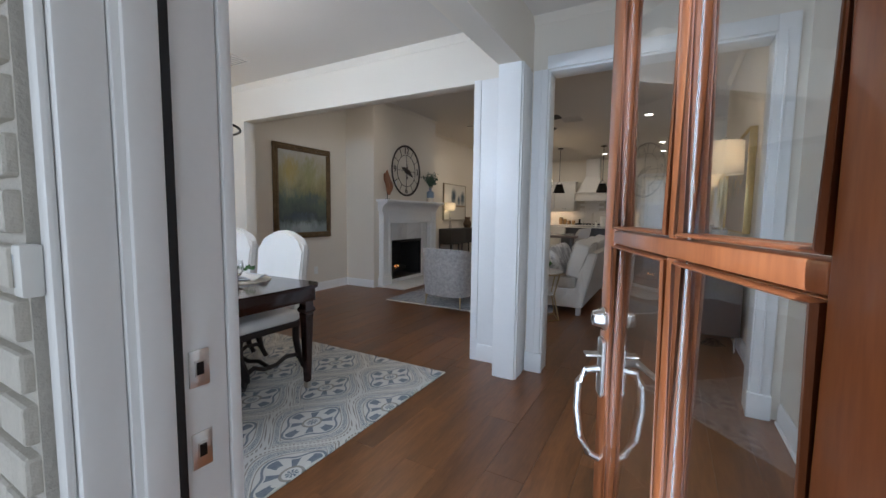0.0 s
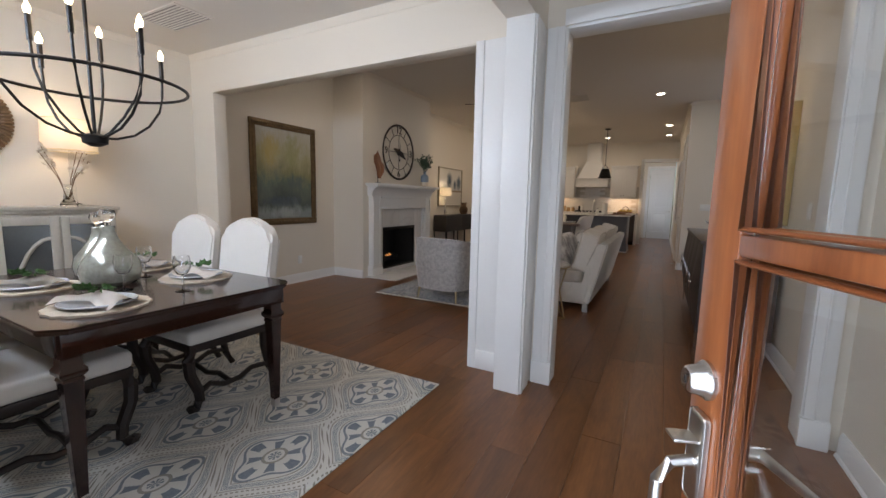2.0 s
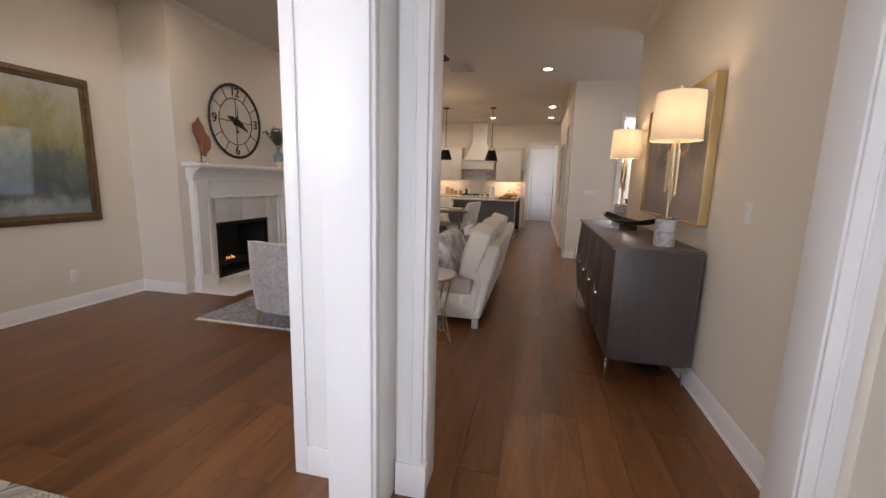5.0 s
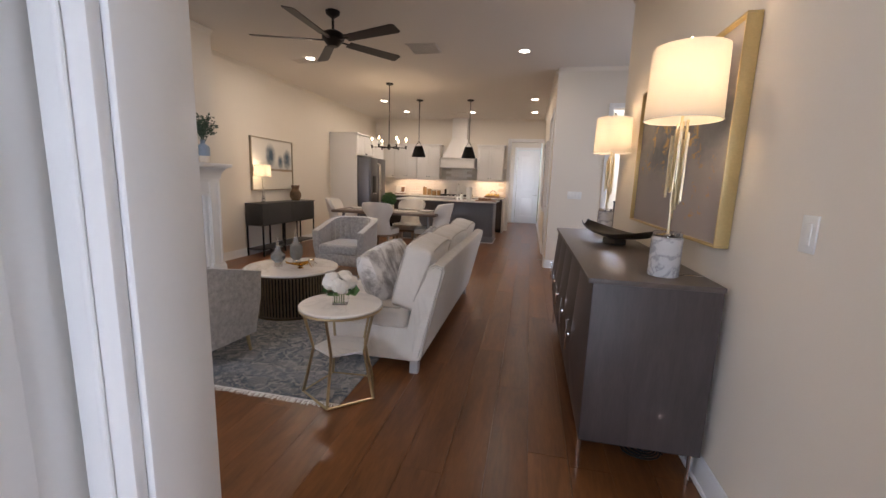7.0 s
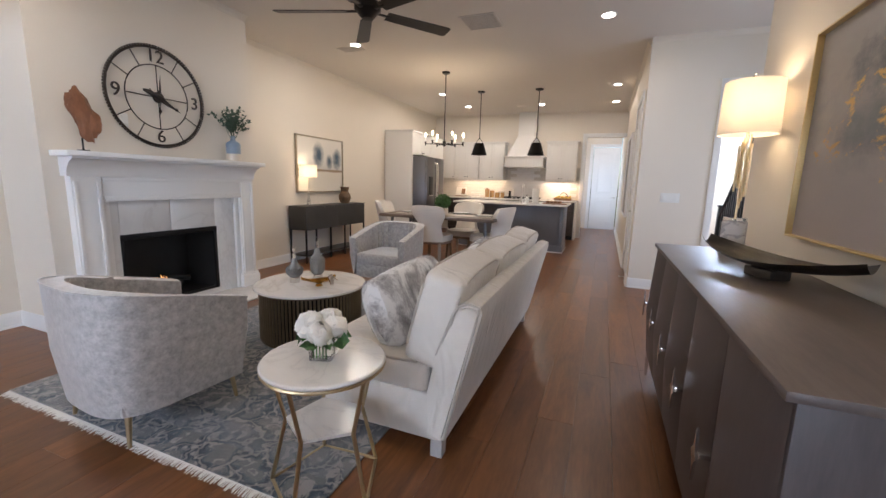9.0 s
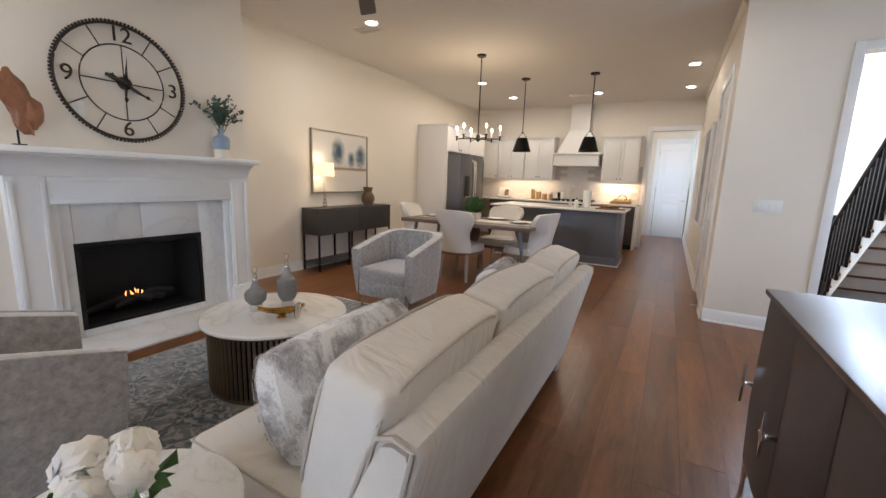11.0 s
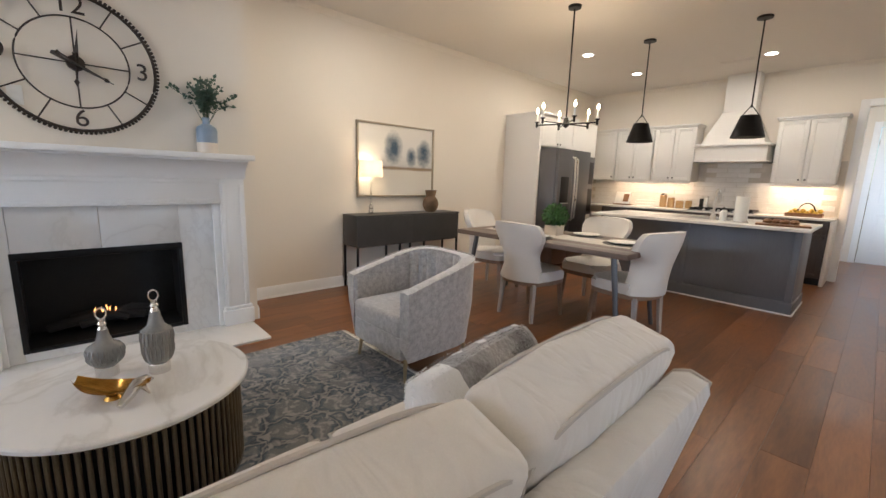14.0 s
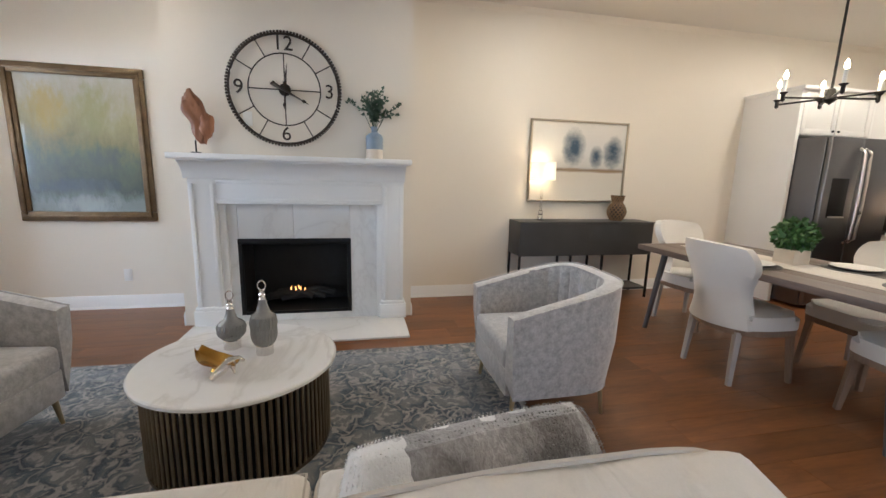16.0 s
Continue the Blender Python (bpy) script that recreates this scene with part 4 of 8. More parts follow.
def wall_clock():
    # faces -y in its own frame
    c = thing("wall_clock", "large round brown iron clock with a beaded rim and open face", "clock", pose(FX + 0.022, 6.095, 1.955, 0, 0, 90))
    R = 0.435
    ring = lambda r, t, n=64: tube(fresh(), [(r * math.cos(2 * math.pi * k / n), 0, r * math.sin(2 * math.pi * k / n)) for k in range(n)], t, 8, True)
    part("rim", ring(R - 0.015, 0.010, 96), M["iron"], c)
    bm = fresh()
    for k in range(110):
        a = 2 * math.pi * k / 110
        bmesh.ops.create_icosphere(bm, subdivisions=1, radius=0.0115, matrix=Matrix.Translation((R * math.cos(a), -0.004, R * math.sin(a))))
    part("beading", bm, M["iron"], c, "beaded iron edge")
    part("inner_ring", ring(0.275, 0.005), M["iron"], c)
    for k in range(12):
        a = math.pi / 2 - k * math.pi / 6
        r0, r1 = (0.0, 0.275) if k % 3 == 0 else (0.275, R - 0.02)
        part("spoke" if k % 3 == 0 else "hour_bar", rod(fresh(), (r0 * math.cos(a), 0, r0 * math.sin(a)), (r1 * math.cos(a), 0, r1 * math.sin(a)), 0.0045, None, 8), M["iron"], c)
    for text, a in (("12", 90), ("3", 0), ("6", -90), ("9", 180)):
        bm = fresh()
        figure_glyph(bm, text, 0.345 * math.cos(radians(a)), 0.345 * math.sin(radians(a)), 0.155, -0.002)
        part("numeral", bm, M["iron"], c)
    part("hub", rod(fresh(), (0, 0.005, 0), (0, -0.016, 0), 0.048, 0.044, 28), M["iron"], c)
    for ang, ln, tail in ((-30, 0.21, 0.10), (-92, 0.15, 0.06)):
        d = Vector((math.cos(radians(ang)), 0, math.sin(radians(ang))))
        bm = rod(fresh(), -d * tail + Vector((0, -0.02, 0)), d * ln + Vector((0, -0.02, 0)), 0.0045, 0.003, 8)
        for at, w in ((-tail, 0.014), (ln * 0.8, 0.015)):
            n0 = len(bm.verts)
            lathe(bm, ((0, -0.028), (w, 0), (0, 0.028)), 8)
            turned(bm, n0, Matrix.Translation(d * at + Vector((0, -0.02, 0))) @ d.to_track_quat("Z", "Y").to_matrix().to_4x4())
        part("hand", bm, M["iron"], c)


wall_clock()


def root_sculpture():
    s = thing("root_sculpture", "polished orange teak root on a thin spike", "sculpture", pose(-3.93, 5.44, 1.43))
    part("base", box(fresh(), -0.03, 0.03, -0.03, 0.03, 0, 0.012, 0.003), M["black"], s, "small black base")
    part("spike", rod(fresh(), (0, 0, 0.01), (0, 0, 0.10), 0.006), M["black"], s)
    bm = fresh()
    bmesh.ops.create_icosphere(bm, subdivisions=4, radius=1.0)
    for v in bm.verts:
        p = v.co.copy()
        lump = 1 + 0.35 * noise.noise(p * 1.6 + Vector((4, 1, 2))) + 0.15 * noise.noise(p * 4.0)
        x, y, z = p * lump
        y = y * (0.072 + 0.014 * math.sin(3 * z)) - 0.03 * z
        if z < 0.2:
            y += 0.035 * max(0.0, 0.5 - abs(z + 0.25))
        v.co = (x * 0.03, y + 0.01, 0.265 + z * 0.19)
    n0 = len(bm.verts)
    bmesh.ops.create_icosphere(bm, subdivisions=3, radius=1.0)
    bm.verts.ensure_lookup_table()
    for v in bm.verts[n0:]:
        p = v.co.copy()
        lump = 1 + 0.3 * noise.noise(p * 1.8 + Vector((7, 3, 5)))
        v.co = (p.x * 0.032 * lump, 0.085 + p.y * 0.058 * lump, 0.215 + p.z * 0.10 * lump)
    part("root", bm, M["teak"], s)


root_sculpture()


def spray(bm, base, tip, count, size, spread, seed):
    """A twig's leaves: small folded ovals set along the line from base to tip."""
    rnd = random.Random(seed)
    base, tip = Vector(base), Vector(tip)
    for k in range(count):
        f = (k + 0.5) / count
        p = base.lerp(tip, f)
        d = Vector((rnd.uniform(-1, 1), rnd.uniform(-1, 1), rnd.uniform(-0.3, 0.9))).normalized()
        side = d.cross(Vector((rnd.uniform(-1, 1), rnd.uniform(-1, 1), rnd.uniform(-1, 1)))).normalized()
        s = size * rnd.uniform(0.7, 1.25)
        q = p + d * spread * rnd.uniform(0.3, 1.0)
        up = d.cross(side) * s * 0.15
        vs = [bm.verts.new(q + o) for o in (-d * s * 0.5, side * s * 0.36 + up, d * s * 0.55, -side * s * 0.36 + up)]
        mid = bm.verts.new(q)
        for a in range(4):
            bm.faces.new((vs[a], vs[(a + 1) % 4], mid))


def mantel_vase():
    v = thing("mantel_vase", "blue glazed bottle vase with a raw clay foot", "vase", pose(-3.935, 6.80, 1.43) @ Matrix.Scale(1.14, 4))
    part("foot", lathe(fresh(), ((0, 0), (0.058, 0), (0.062, 0.004), (0.062, 0.07), (0, 0.07)), 28), M["creamglaze"], v, "raw cream clay lower band")
    part("body", lathe(fresh(), ((0.062, 0.07), (0.063, 0.15), (0.058, 0.168), (0.04, 0.182), (0.024, 0.192), (0.02, 0.215), (0.025, 0.232), (0.02, 0.232), (0.015, 0.2), (0.0, 0.2)), 28), M["blueglaze"], v)
    e = thing("eucalyptus_stems", "grey-green eucalyptus stems in the blue vase", "plant", pose(-3.935, 6.80, 1.68) @ Matrix.Scale(1.2, 4))
    rnd = random.Random(8)
    stems, leaves = fresh(), fresh()
    for k in range(22):
        a, lean = rnd.uniform(0, 6.28), rnd.uniform(0.04, 0.19)
        if k < 4:
            lean = 0.19
        h = rnd.uniform(0.15, 0.28) - lean * 0.35 * (k >= 4)
        tip = (0.6 * lean * math.cos(a), lean * math.sin(a), h)
        mid = (0.2 * lean * math.cos(a), 0.4 * lean * math.sin(a), h * 0.6)
        tube(stems, [(0, 0, -0.05), mid, tip], 0.0018, 5)
        spray(leaves, mid, tip, 16, 0.028, 0.028, k)
        spray(leaves, (0, 0, 0.05), mid, 7, 0.026, 0.03, 90 + k)
    part("stems", stems, M["leaf"], e)
    part("leaves", leaves, M["leaf"], e)


mantel_vase()


def framed(name, label, wall, u0, u1, z0, z1, width, depth, canvas_mat, frame_mat, liner=0.0):
    """A framed picture on a wall: wall is ('x', place, way out)."""
    _, at, out = wall
    p = thing(name, label, "painting", pose(at, 0, 0))
    def bx(a0, a1, b0, b1, o0, o1, bev=0.004):
        lo, hi = sorted((out * o0, out * o1))
        return box(fresh(), lo, hi, a0, a1, b0, b1, bev)
    part("canvas", bx(u0 + width * 0.9, u1 - width * 0.9, z0 + width * 0.9, z1 - width * 0.9, 0.004, depth * 0.55, 0), canvas_mat, p)
    for a0, a1, b0, b1 in ((u0, u1, z0, z0 + width), (u0, u1, z1 - width, z1), (u0, u0 + width, z0 + width, z1 - width), (u1 - width, u1, z0 + width, z1 - width)):
        side = part("frame_side", bx(a0, a1, b0, b1, 0.002, depth, min(width, depth) * 0.3), frame_mat, p)
        if liner:
            c = width * 0.35
            if a1 - a0 > b1 - b0:
                part("ridge", bx(a0 + c, a1 - c, (b0 + b1) / 2 - 0.012, (b0 + b1) / 2 + 0.012, depth - 0.004, depth + 0.012, 0.004), M["champagne"] if liner > 1 else frame_mat, side)
            else:
                part("ridge", bx((a0 + a1) / 2 - 0.012, (a0 + a1) / 2 + 0.012, b0 - c, b1 + c, depth - 0.004, depth + 0.012, 0.004), M["champagne"] if liner > 1 else frame_mat, side)
    return p


framed("forest_painting", "large green and gold forest painting in a bronze frame", ("x", XW, 1), 3.785, 4.835, 0.83, 2.155, 0.085, 0.035, M["forest"], M["frame"], 1)
framed("tree_painting", "pale canvas of blue trees in a thin champagne frame", ("x", XW, 1), 8.475, 9.65, 1.055, 1.94, 0.022, 0.045, M["trees"], M["champagne"])
framed("abstract_painting", "grey abstract canvas with blue and gold strokes and gold edge", ("x", XE, -1), 4.52, 6.00, 1.06, 1.99, 0.010, 0.06, M["abstract"], M["goldedge"])


def wall_plate(name, label, m, gangs=1, holes=False):
    p = thing(name, label, "outlet" if holes else "light switch", m)
    w = 0.07 + 0.046 * (gangs - 1)
    part("plate", box(fresh(), 0, 0.006, -w / 2, w / 2, -0.057, 0.057, 0.002), M["plastic"], p)
    for k in range(gangs):
        y = (k - (gangs - 1) / 2) * 0.046
        if holes:
            for z in (-0.022, 0.022):
                part("socket", box(fresh(), 0.005, 0.0075, y - 0.017, y + 0.017, z - 0.014, z + 0.014, 0.001), M["plastic"], p)
        else:
            part("rocker", box(fresh(), 0.005, 0.009, y - 0.016, y + 0.016, -0.033, 0.033, 0.001), M["plastic"], p)
    return p


wall_plate("outlet", "white wall outlet below the forest painting", pose(XW, 4.535, 0.32), 1, True)
wall_plate("outlet", "white wall outlet above the mantel behind the clock", pose(FX, 5.80, 1.72), 1, True)
wall_plate("light_switch", "white light switch in the foyer hall", pose(XE, 4.05, 1.18, 0, 0, 180))
wall_plate("light_switch", "white four gang light switch on the stub wall", pose(0.55, 9.12, 1.16, 0, 0, -90), 4)

# ---- rugs ----
rug = thing("living_rug", "distressed blue-grey area rug with cream fringe", "rug", pose(-2.215, 6.095, 0.0))
part("rug_body", box(fresh(), -1.095, 1.095, -1.475, 1.475, 0.0005, 0.011, 0.003, 1), M["bluerug"], rug)
bm = fresh()
rnd = random.Random(2)
for s in (-1, 1):
    x = -1.09
    while x < 1.09:
        y = s * 1.475
        e = rnd.uniform(0.03, 0.05)
        dx = rnd.uniform(-0.008, 0.008)
        vs = [bm.verts.new(q) for q in ((x, y, 0.008), (x + 0.007, y, 0.008), (x + 0.006 + dx, y + s * e, 0.002), (x + dx, y + s * e, 0.002), (x + 0.0035, y, 0.003), (x + 0.003 + dx, y + s * e, 0.0008))]
        for f in ((0, 1, 2, 3), (0, 3, 5, 4), (1, 4, 5, 2)):
            bm.faces.new([vs[i] for i in f])
        x += 0.0085
fr_ = part("fringe", bm, M["petal"], rug, "cream cotton fringe")
tagged(fr_, "", "", "", "stuff")
rug2 = thing("dining_rug", "cream rug with blue and taupe medallions", "rug", pose(-2.72, 1.72, 0.0))
part("rug_body", box(fresh(), -1.38, 1.38, -1.03, 1.03, 0.0005, 0.010, 0.003, 1), M["creamrug"], rug2)

# ---- living room furniture ----


def sofa():
    # its own frame: x across the seat (front at -x), y along; origin on the floor at the middle
    s = thing("sofa", "cream linen armless sofa with loose back cushions and piping", "sofa", pose(-1.20, 6.17, 0))
    L = 1.09
    part("base", box(fresh(), -0.26, 0.40, -L + 0.012, L - 0.012, 0.09, 0.33, 0.02, 3), M["linen"], s)
    bm = prism(fresh(), [(0.34, 0.33), (0.38, 0.52), (0.455, 0.72), (0.48, 0.76), (0.52, 0.775), (0.57, 0.762), (0.578, 0.73), (0.43, 0.11), (0.40, 0.10), (0.33, 0.12)], "y", -L, L)
    bmesh.ops.bevel(bm, geom=[e for e in bm.edges if abs(e.verts[0].co.y - e.verts[1].co.y) < 1e-4], offset=0.018, segments=2, affect="EDGES")
    bk = part("backrest", bm, M["linen"], s)
    for y in (-L + 0.004, L - 0.004):
        part("piping", tube(fresh(), [(0.38, y, 0.52), (0.455, y, 0.72), (0.48, y, 0.758), (0.52, y, 0.773), (0.57, y, 0.76), (0.43, y, 0.12)], 0.006, 6), M["piping"], bk)
    for k in range(3):
        w = 2 * L / 3
        y0 = -L + k * w
        bm = box(fresh(), -0.30, 0.34, y0 + 0.004, y0 + w - 0.004, 0.31, 0.47, 0.045, 4)
        for v in bm.verts:
            if v.co.z > 0.44:
                u = (v.co.y - y0 - w / 2) / (w / 2)
                v.co.z += 0.012 * (1 - u * u)
        c = part("seat_cushion", bm, M["linen"], s)
        part("piping", tube(fresh(), [(-0.287, y0 + 0.02, 0.455), (-0.287, y0 + w - 0.02, 0.455), (0.28, y0 + w - 0.012, 0.462), (0.28, y0 + 0.012, 0.462)], 0.006, 6, True), M["piping"], c)
        # back cushion, stuffed, leaning on the back
        sy, sz, th = w - 0.005, 0.43, 0.18
        bm = box(fresh(), -th / 2, th / 2, -sy / 2, sy / 2, -sz / 2, sz / 2, 0.03, 3)
        bmesh.ops.subdivide_edges(bm, edges=[e for e in bm.edges if e.calc_length() > 0.1], cuts=7, use_grid_fill=True)
        for v in bm.verts:
            u, q = v.co.y / (sy / 2), v.co.z / (sz / 2)
            bulge = max(0.0, (1 - u ** 4) * (1 - q ** 4))
            v.co.x += math.copysign(0.022 * bulge, v.co.x) if abs(v.co.x) > 0.03 else 0
            v.co.z += 0.02 * (1 - u * u) * (q > 0.6) - 0.012 * noise.noise(Vector((v.co.y * 5, q * 2, k)))
            v.co.x += 0.012 * noise.noise(Vector((v.co.y * 6 + 9 * k, v.co.z * 9, 3)))
        m = pose(0.345 + 0.008 * (k == 1), y0 + w / 2, 0.665, 0, 15, (1.5, -2, 1)[k])
        c = part("back_cushion", bm, M["linen"], s, "", m)
        for x in (-th / 2 + 0.004, th / 2 - 0.004):
            pts = []
            for t in range(40):
                a = 2 * math.pi * t / 40
                u = math.copysign(abs(math.cos(a)) ** 0.35, math.cos(a))
                q = math.copysign(abs(math.sin(a)) ** 0.35, math.sin(a))
                pts.append((x, u * (sy / 2 - 0.004), q * (sz / 2 - 0.004) + 0.02 * (1 - u * u) * (q > 0.6)))
            part("piping", tube(fresh(), pts, 0.0055, 6, True), M["piping"], c)
    for x in (-0.22, 0.38):
        for y in (-L + 0.06, L - 0.06):
            part("leg", prism(fresh(), [(x - 0.028, y - 0.028), (x + 0.028, y - 0.028), (x + 0.028, y + 0.028), (x - 0.028, y + 0.028)], "z", 0, 0.095), M["greyfoot"], s)


M["greyfoot"] = surface("pale_grey_wood", (0.42, 0.39, 0.36), 0.5, vary=0.12, scale=6, fine=80, stretch=(1, 1, 0.2))
sofa()


def plump(bm):
    """Rounds a cushion's corners and sags its edges a little."""
    for v in bm.verts:
        u, w = v.co.x / 0.29, v.co.y / 0.22
        k = 1 - 0.11 * (u * w) ** 2
        v.co.x, v.co.y = v.co.x * k, v.co.y * k - 0.018 * (1 - u * u) * w * w * (1 if w > 0 else -1)
    return bm


def throw_pillow(label, m, wide, tall, cover):
    p = thing("throw_pillow", label, "pillow", m, "fur pillows on the sofa")
    bm = plump(pillow_shape(fresh(), wide, tall, 0.19, 22, 0.3))
    for v in bm.verts:
        n = noise.noise(v.co * 7.0)
        v.co.z += 0.014 * n * (1 if v.co.z >= 0 else -1)
    part("cover", bm, cover, p)
    fuzz = fresh()
    rnd = random.Random(5)
    shape = plump(pillow_shape(fresh(), wide, tall, 0.19, 60, 0.3))
    src = [v.co.copy() for v in shape.verts]
    shape.free()
    for q in src:
        for _ in range(1):
            d = Vector((q.x * 1.2 + rnd.uniform(-0.25, 0.25), q.y * 1.2 + rnd.uniform(-0.25, 0.25), q.z * 5 + rnd.uniform(-0.2, 0.2)))
            d = d.normalized() * rnd.uniform(0.003, 0.006)
            side = d.cross(Vector((rnd.uniform(-1, 1), rnd.uniform(-1, 1), rnd.uniform(-1, 1)))).normalized() * 0.004
            fuzz.faces.new([fuzz.verts.new(q - side), fuzz.verts.new(q + side), fuzz.verts.new(q + d)])
    tagged(part("fur_nap", fuzz, cover, p), "", "", "", "stuff")


throw_pillow("smoky grey and white streaked fur pillow against the end cushion", pose(-1.13, 5.46, 0.64, 90, 0, 84) @ pose(0, 0, 0, -22, 0, 5), 0.66, 0.42, M["furstreak"])
throw_pillow("grey and white patchwork fur pillow by the armchair end", pose(-1.13, 6.92, 0.60, 90, 0, 96) @ pose(0, 0, 0, -24, 0, 3), 0.60, 0.40, M["fur"])



def barrel_chair(label, m):
    """Faces +y in its own frame."""
    c = thing("barrel_chair", label, "armchair", m, "velvet barrel chairs")
    W, D, N = 0.36, 0.36, 36
    # shell: a U of panels, high at the back, sloping to the arms
    outer, inner = [], []
    for k in range(N + 1):
        f = k / N
        a = math.pi * (1 + f)  # from -x arm round the back to +x arm
        cx, cy = math.cos(a), math.sin(a)
        ex = 2 / 3.2
        x, y = math.copysign(abs(cx) ** ex, cx), math.copysign(abs(cy) ** ex, cy)
        outer.append((W * x, D * y * 0.95 - 0.02))
        inner.append(((W - 0.085) * x, (D - 0.085) * y * 0.95 - 0.02))
    def extend(row, ins):
        w = (W - 0.085) if ins else W
        return [(-w, 0.33), (-w, 0.15)] + row + [(w, 0.15), (w, 0.33)]
    outer, inner = extend(outer, False), extend(inner, True)
    def top(y):
        t = min(1, max(0, (y + 0.34) / 0.67))
        return 0.755 - 0.15 * t ** 1.15
    bm = fresh()
    cols = []
    for (ox, oy), (ix, iy) in zip(outer, inner):
        tz = top(oy)
        taper = 0.90
        cols.append([bm.verts.new(q) for q in (
            (ox * taper, oy * taper, 0.15), (ox * 0.985, oy * 0.985, 0.42), (ox, oy, tz - 0.03), (ox * 0.985 + ix * 0.015, oy * 0.985 + iy * 0.015, tz - 0.008),
            ((ox + ix) / 2, (oy + iy) / 2, tz), (ix * 0.985 + ox * 0.015, iy, tz - 0.008), (ix, iy, tz - 0.03), (ix, iy, 0.25))])
    for a, b in zip(cols, cols[1:]):
        for j in range(7):
            bm.faces.new((a[j], b[j], b[j + 1], a[j + 1]))
    bm.faces.new(cols[0])
    bm.faces.new(cols[-1][::-1])
    part("shell", bm, M["velvet"], c)
    # upright channels on the inside
    for k in range(2, N + 3, 4):
        (x0, y0), (x1, y1) = inner[k], inner[min(k + 4, len(inner) - 1)]
        mid = inner[min(k + 2, len(inner) - 1)]
        bm = fresh()
        rows = []
        for z in (0.36, top(mid[1]) - 0.045, top(mid[1]) - 0.012):
            puff = 0.93 if z < top(mid[1]) - 0.02 else 0.985
            rows.append([bm.verts.new(q) for q in ((x0, y0, z), ((x0 + mid[0]) / 2 * (puff + 0.02), (y0 + mid[1]) / 2 * (puff + 0.02), z), (mid[0] * puff, mid[1] * puff, z), ((x1 + mid[0]) / 2 * (puff + 0.02), (y1 + mid[1]) / 2 * (puff + 0.02), z), (x1, y1, z))])
        for a, b in zip(rows, rows[1:]):
            for j in range(4):
                bm.faces.new((a[j], a[j + 1], b[j + 1], b[j]))
        part("channel", bm, M["velvet"], c)
    pts = [(x, y * 1.0, top(y) - 0.004) for x, y in outer]
    part("piping", tube(fresh(), pts, 0.005, 6), M["velvet"], c)
    part("seat_base", box(fresh(), -0.275, 0.275, -0.27, 0.325, 0.15, 0.30, 0.012), M["velvet"], c)
    part("seat_cushion", box(fresh(), -0.272, 0.272, -0.26, 0.335, 0.29, 0.43, 0.035, 4), M["velvet"], c)
    for x in (-0.26, 0.26):
        for y in (-0.24, 0.27):
            part("leg", rod(fresh(), (x * 1.06, y * 1.06, 0), (x, y, 0.16), 0.009, 0.016), M["brass"], c, "tapered brass leg")
    return c


barrel_chair("silver velvet barrel chair with brass legs, seen from behind", pose(-2.39, 4.86, 0.011, 0, 0, -6))
barrel_chair("silver velvet barrel chair beside the dark console", pose(-2.53, 7.73, 0.011, 0, 0, 180))


def coffee_table():
    t = thing("coffee_table", "round marble coffee table on a fluted bronze drum", "coffee table", pose(-2.36, 6.11, 0.011))
    part("tabletop", lathe(fresh(), ((0, 0.40), (0.425, 0.40), (0.437, 0.407), (0.437, 0.419), (0.43, 0.425), (0, 0.425)), 72), M["marble"], t, "white veined marble top")
    part("drum", lathe(fresh(), ((0.0, 0.02), (0.375, 0.02), (0.375, 0.395), (0, 0.395)), 64), M["black"], t)
    part("foot_ring", lathe(fresh(), ((0.36, 0), (0.40, 0), (0.40, 0.018), (0.36, 0.018)), 64), M["bronze"], t)
    part("top_ring", lathe(fresh(), ((0.36, 0.385), (0.405, 0.385), (0.405, 0.40), (0.36, 0.40)), 64), M["bronze"], t)
    bar = mesh_of(lathe(fresh(), ((0, 0.012), (0.0085, 0.012), (0.0085, 0.39), (0, 0.39)), 8), "flute")
    bar.materials.append(M["flutebronze"])
    for k in range(84):
        a = 2 * math.pi * k / 84
        o = new("flute", bar)
        o.parent, o.location = t, (0.392 * math.cos(a), 0.392 * math.sin(a), 0)


coffee_table()
TZ = 0.437


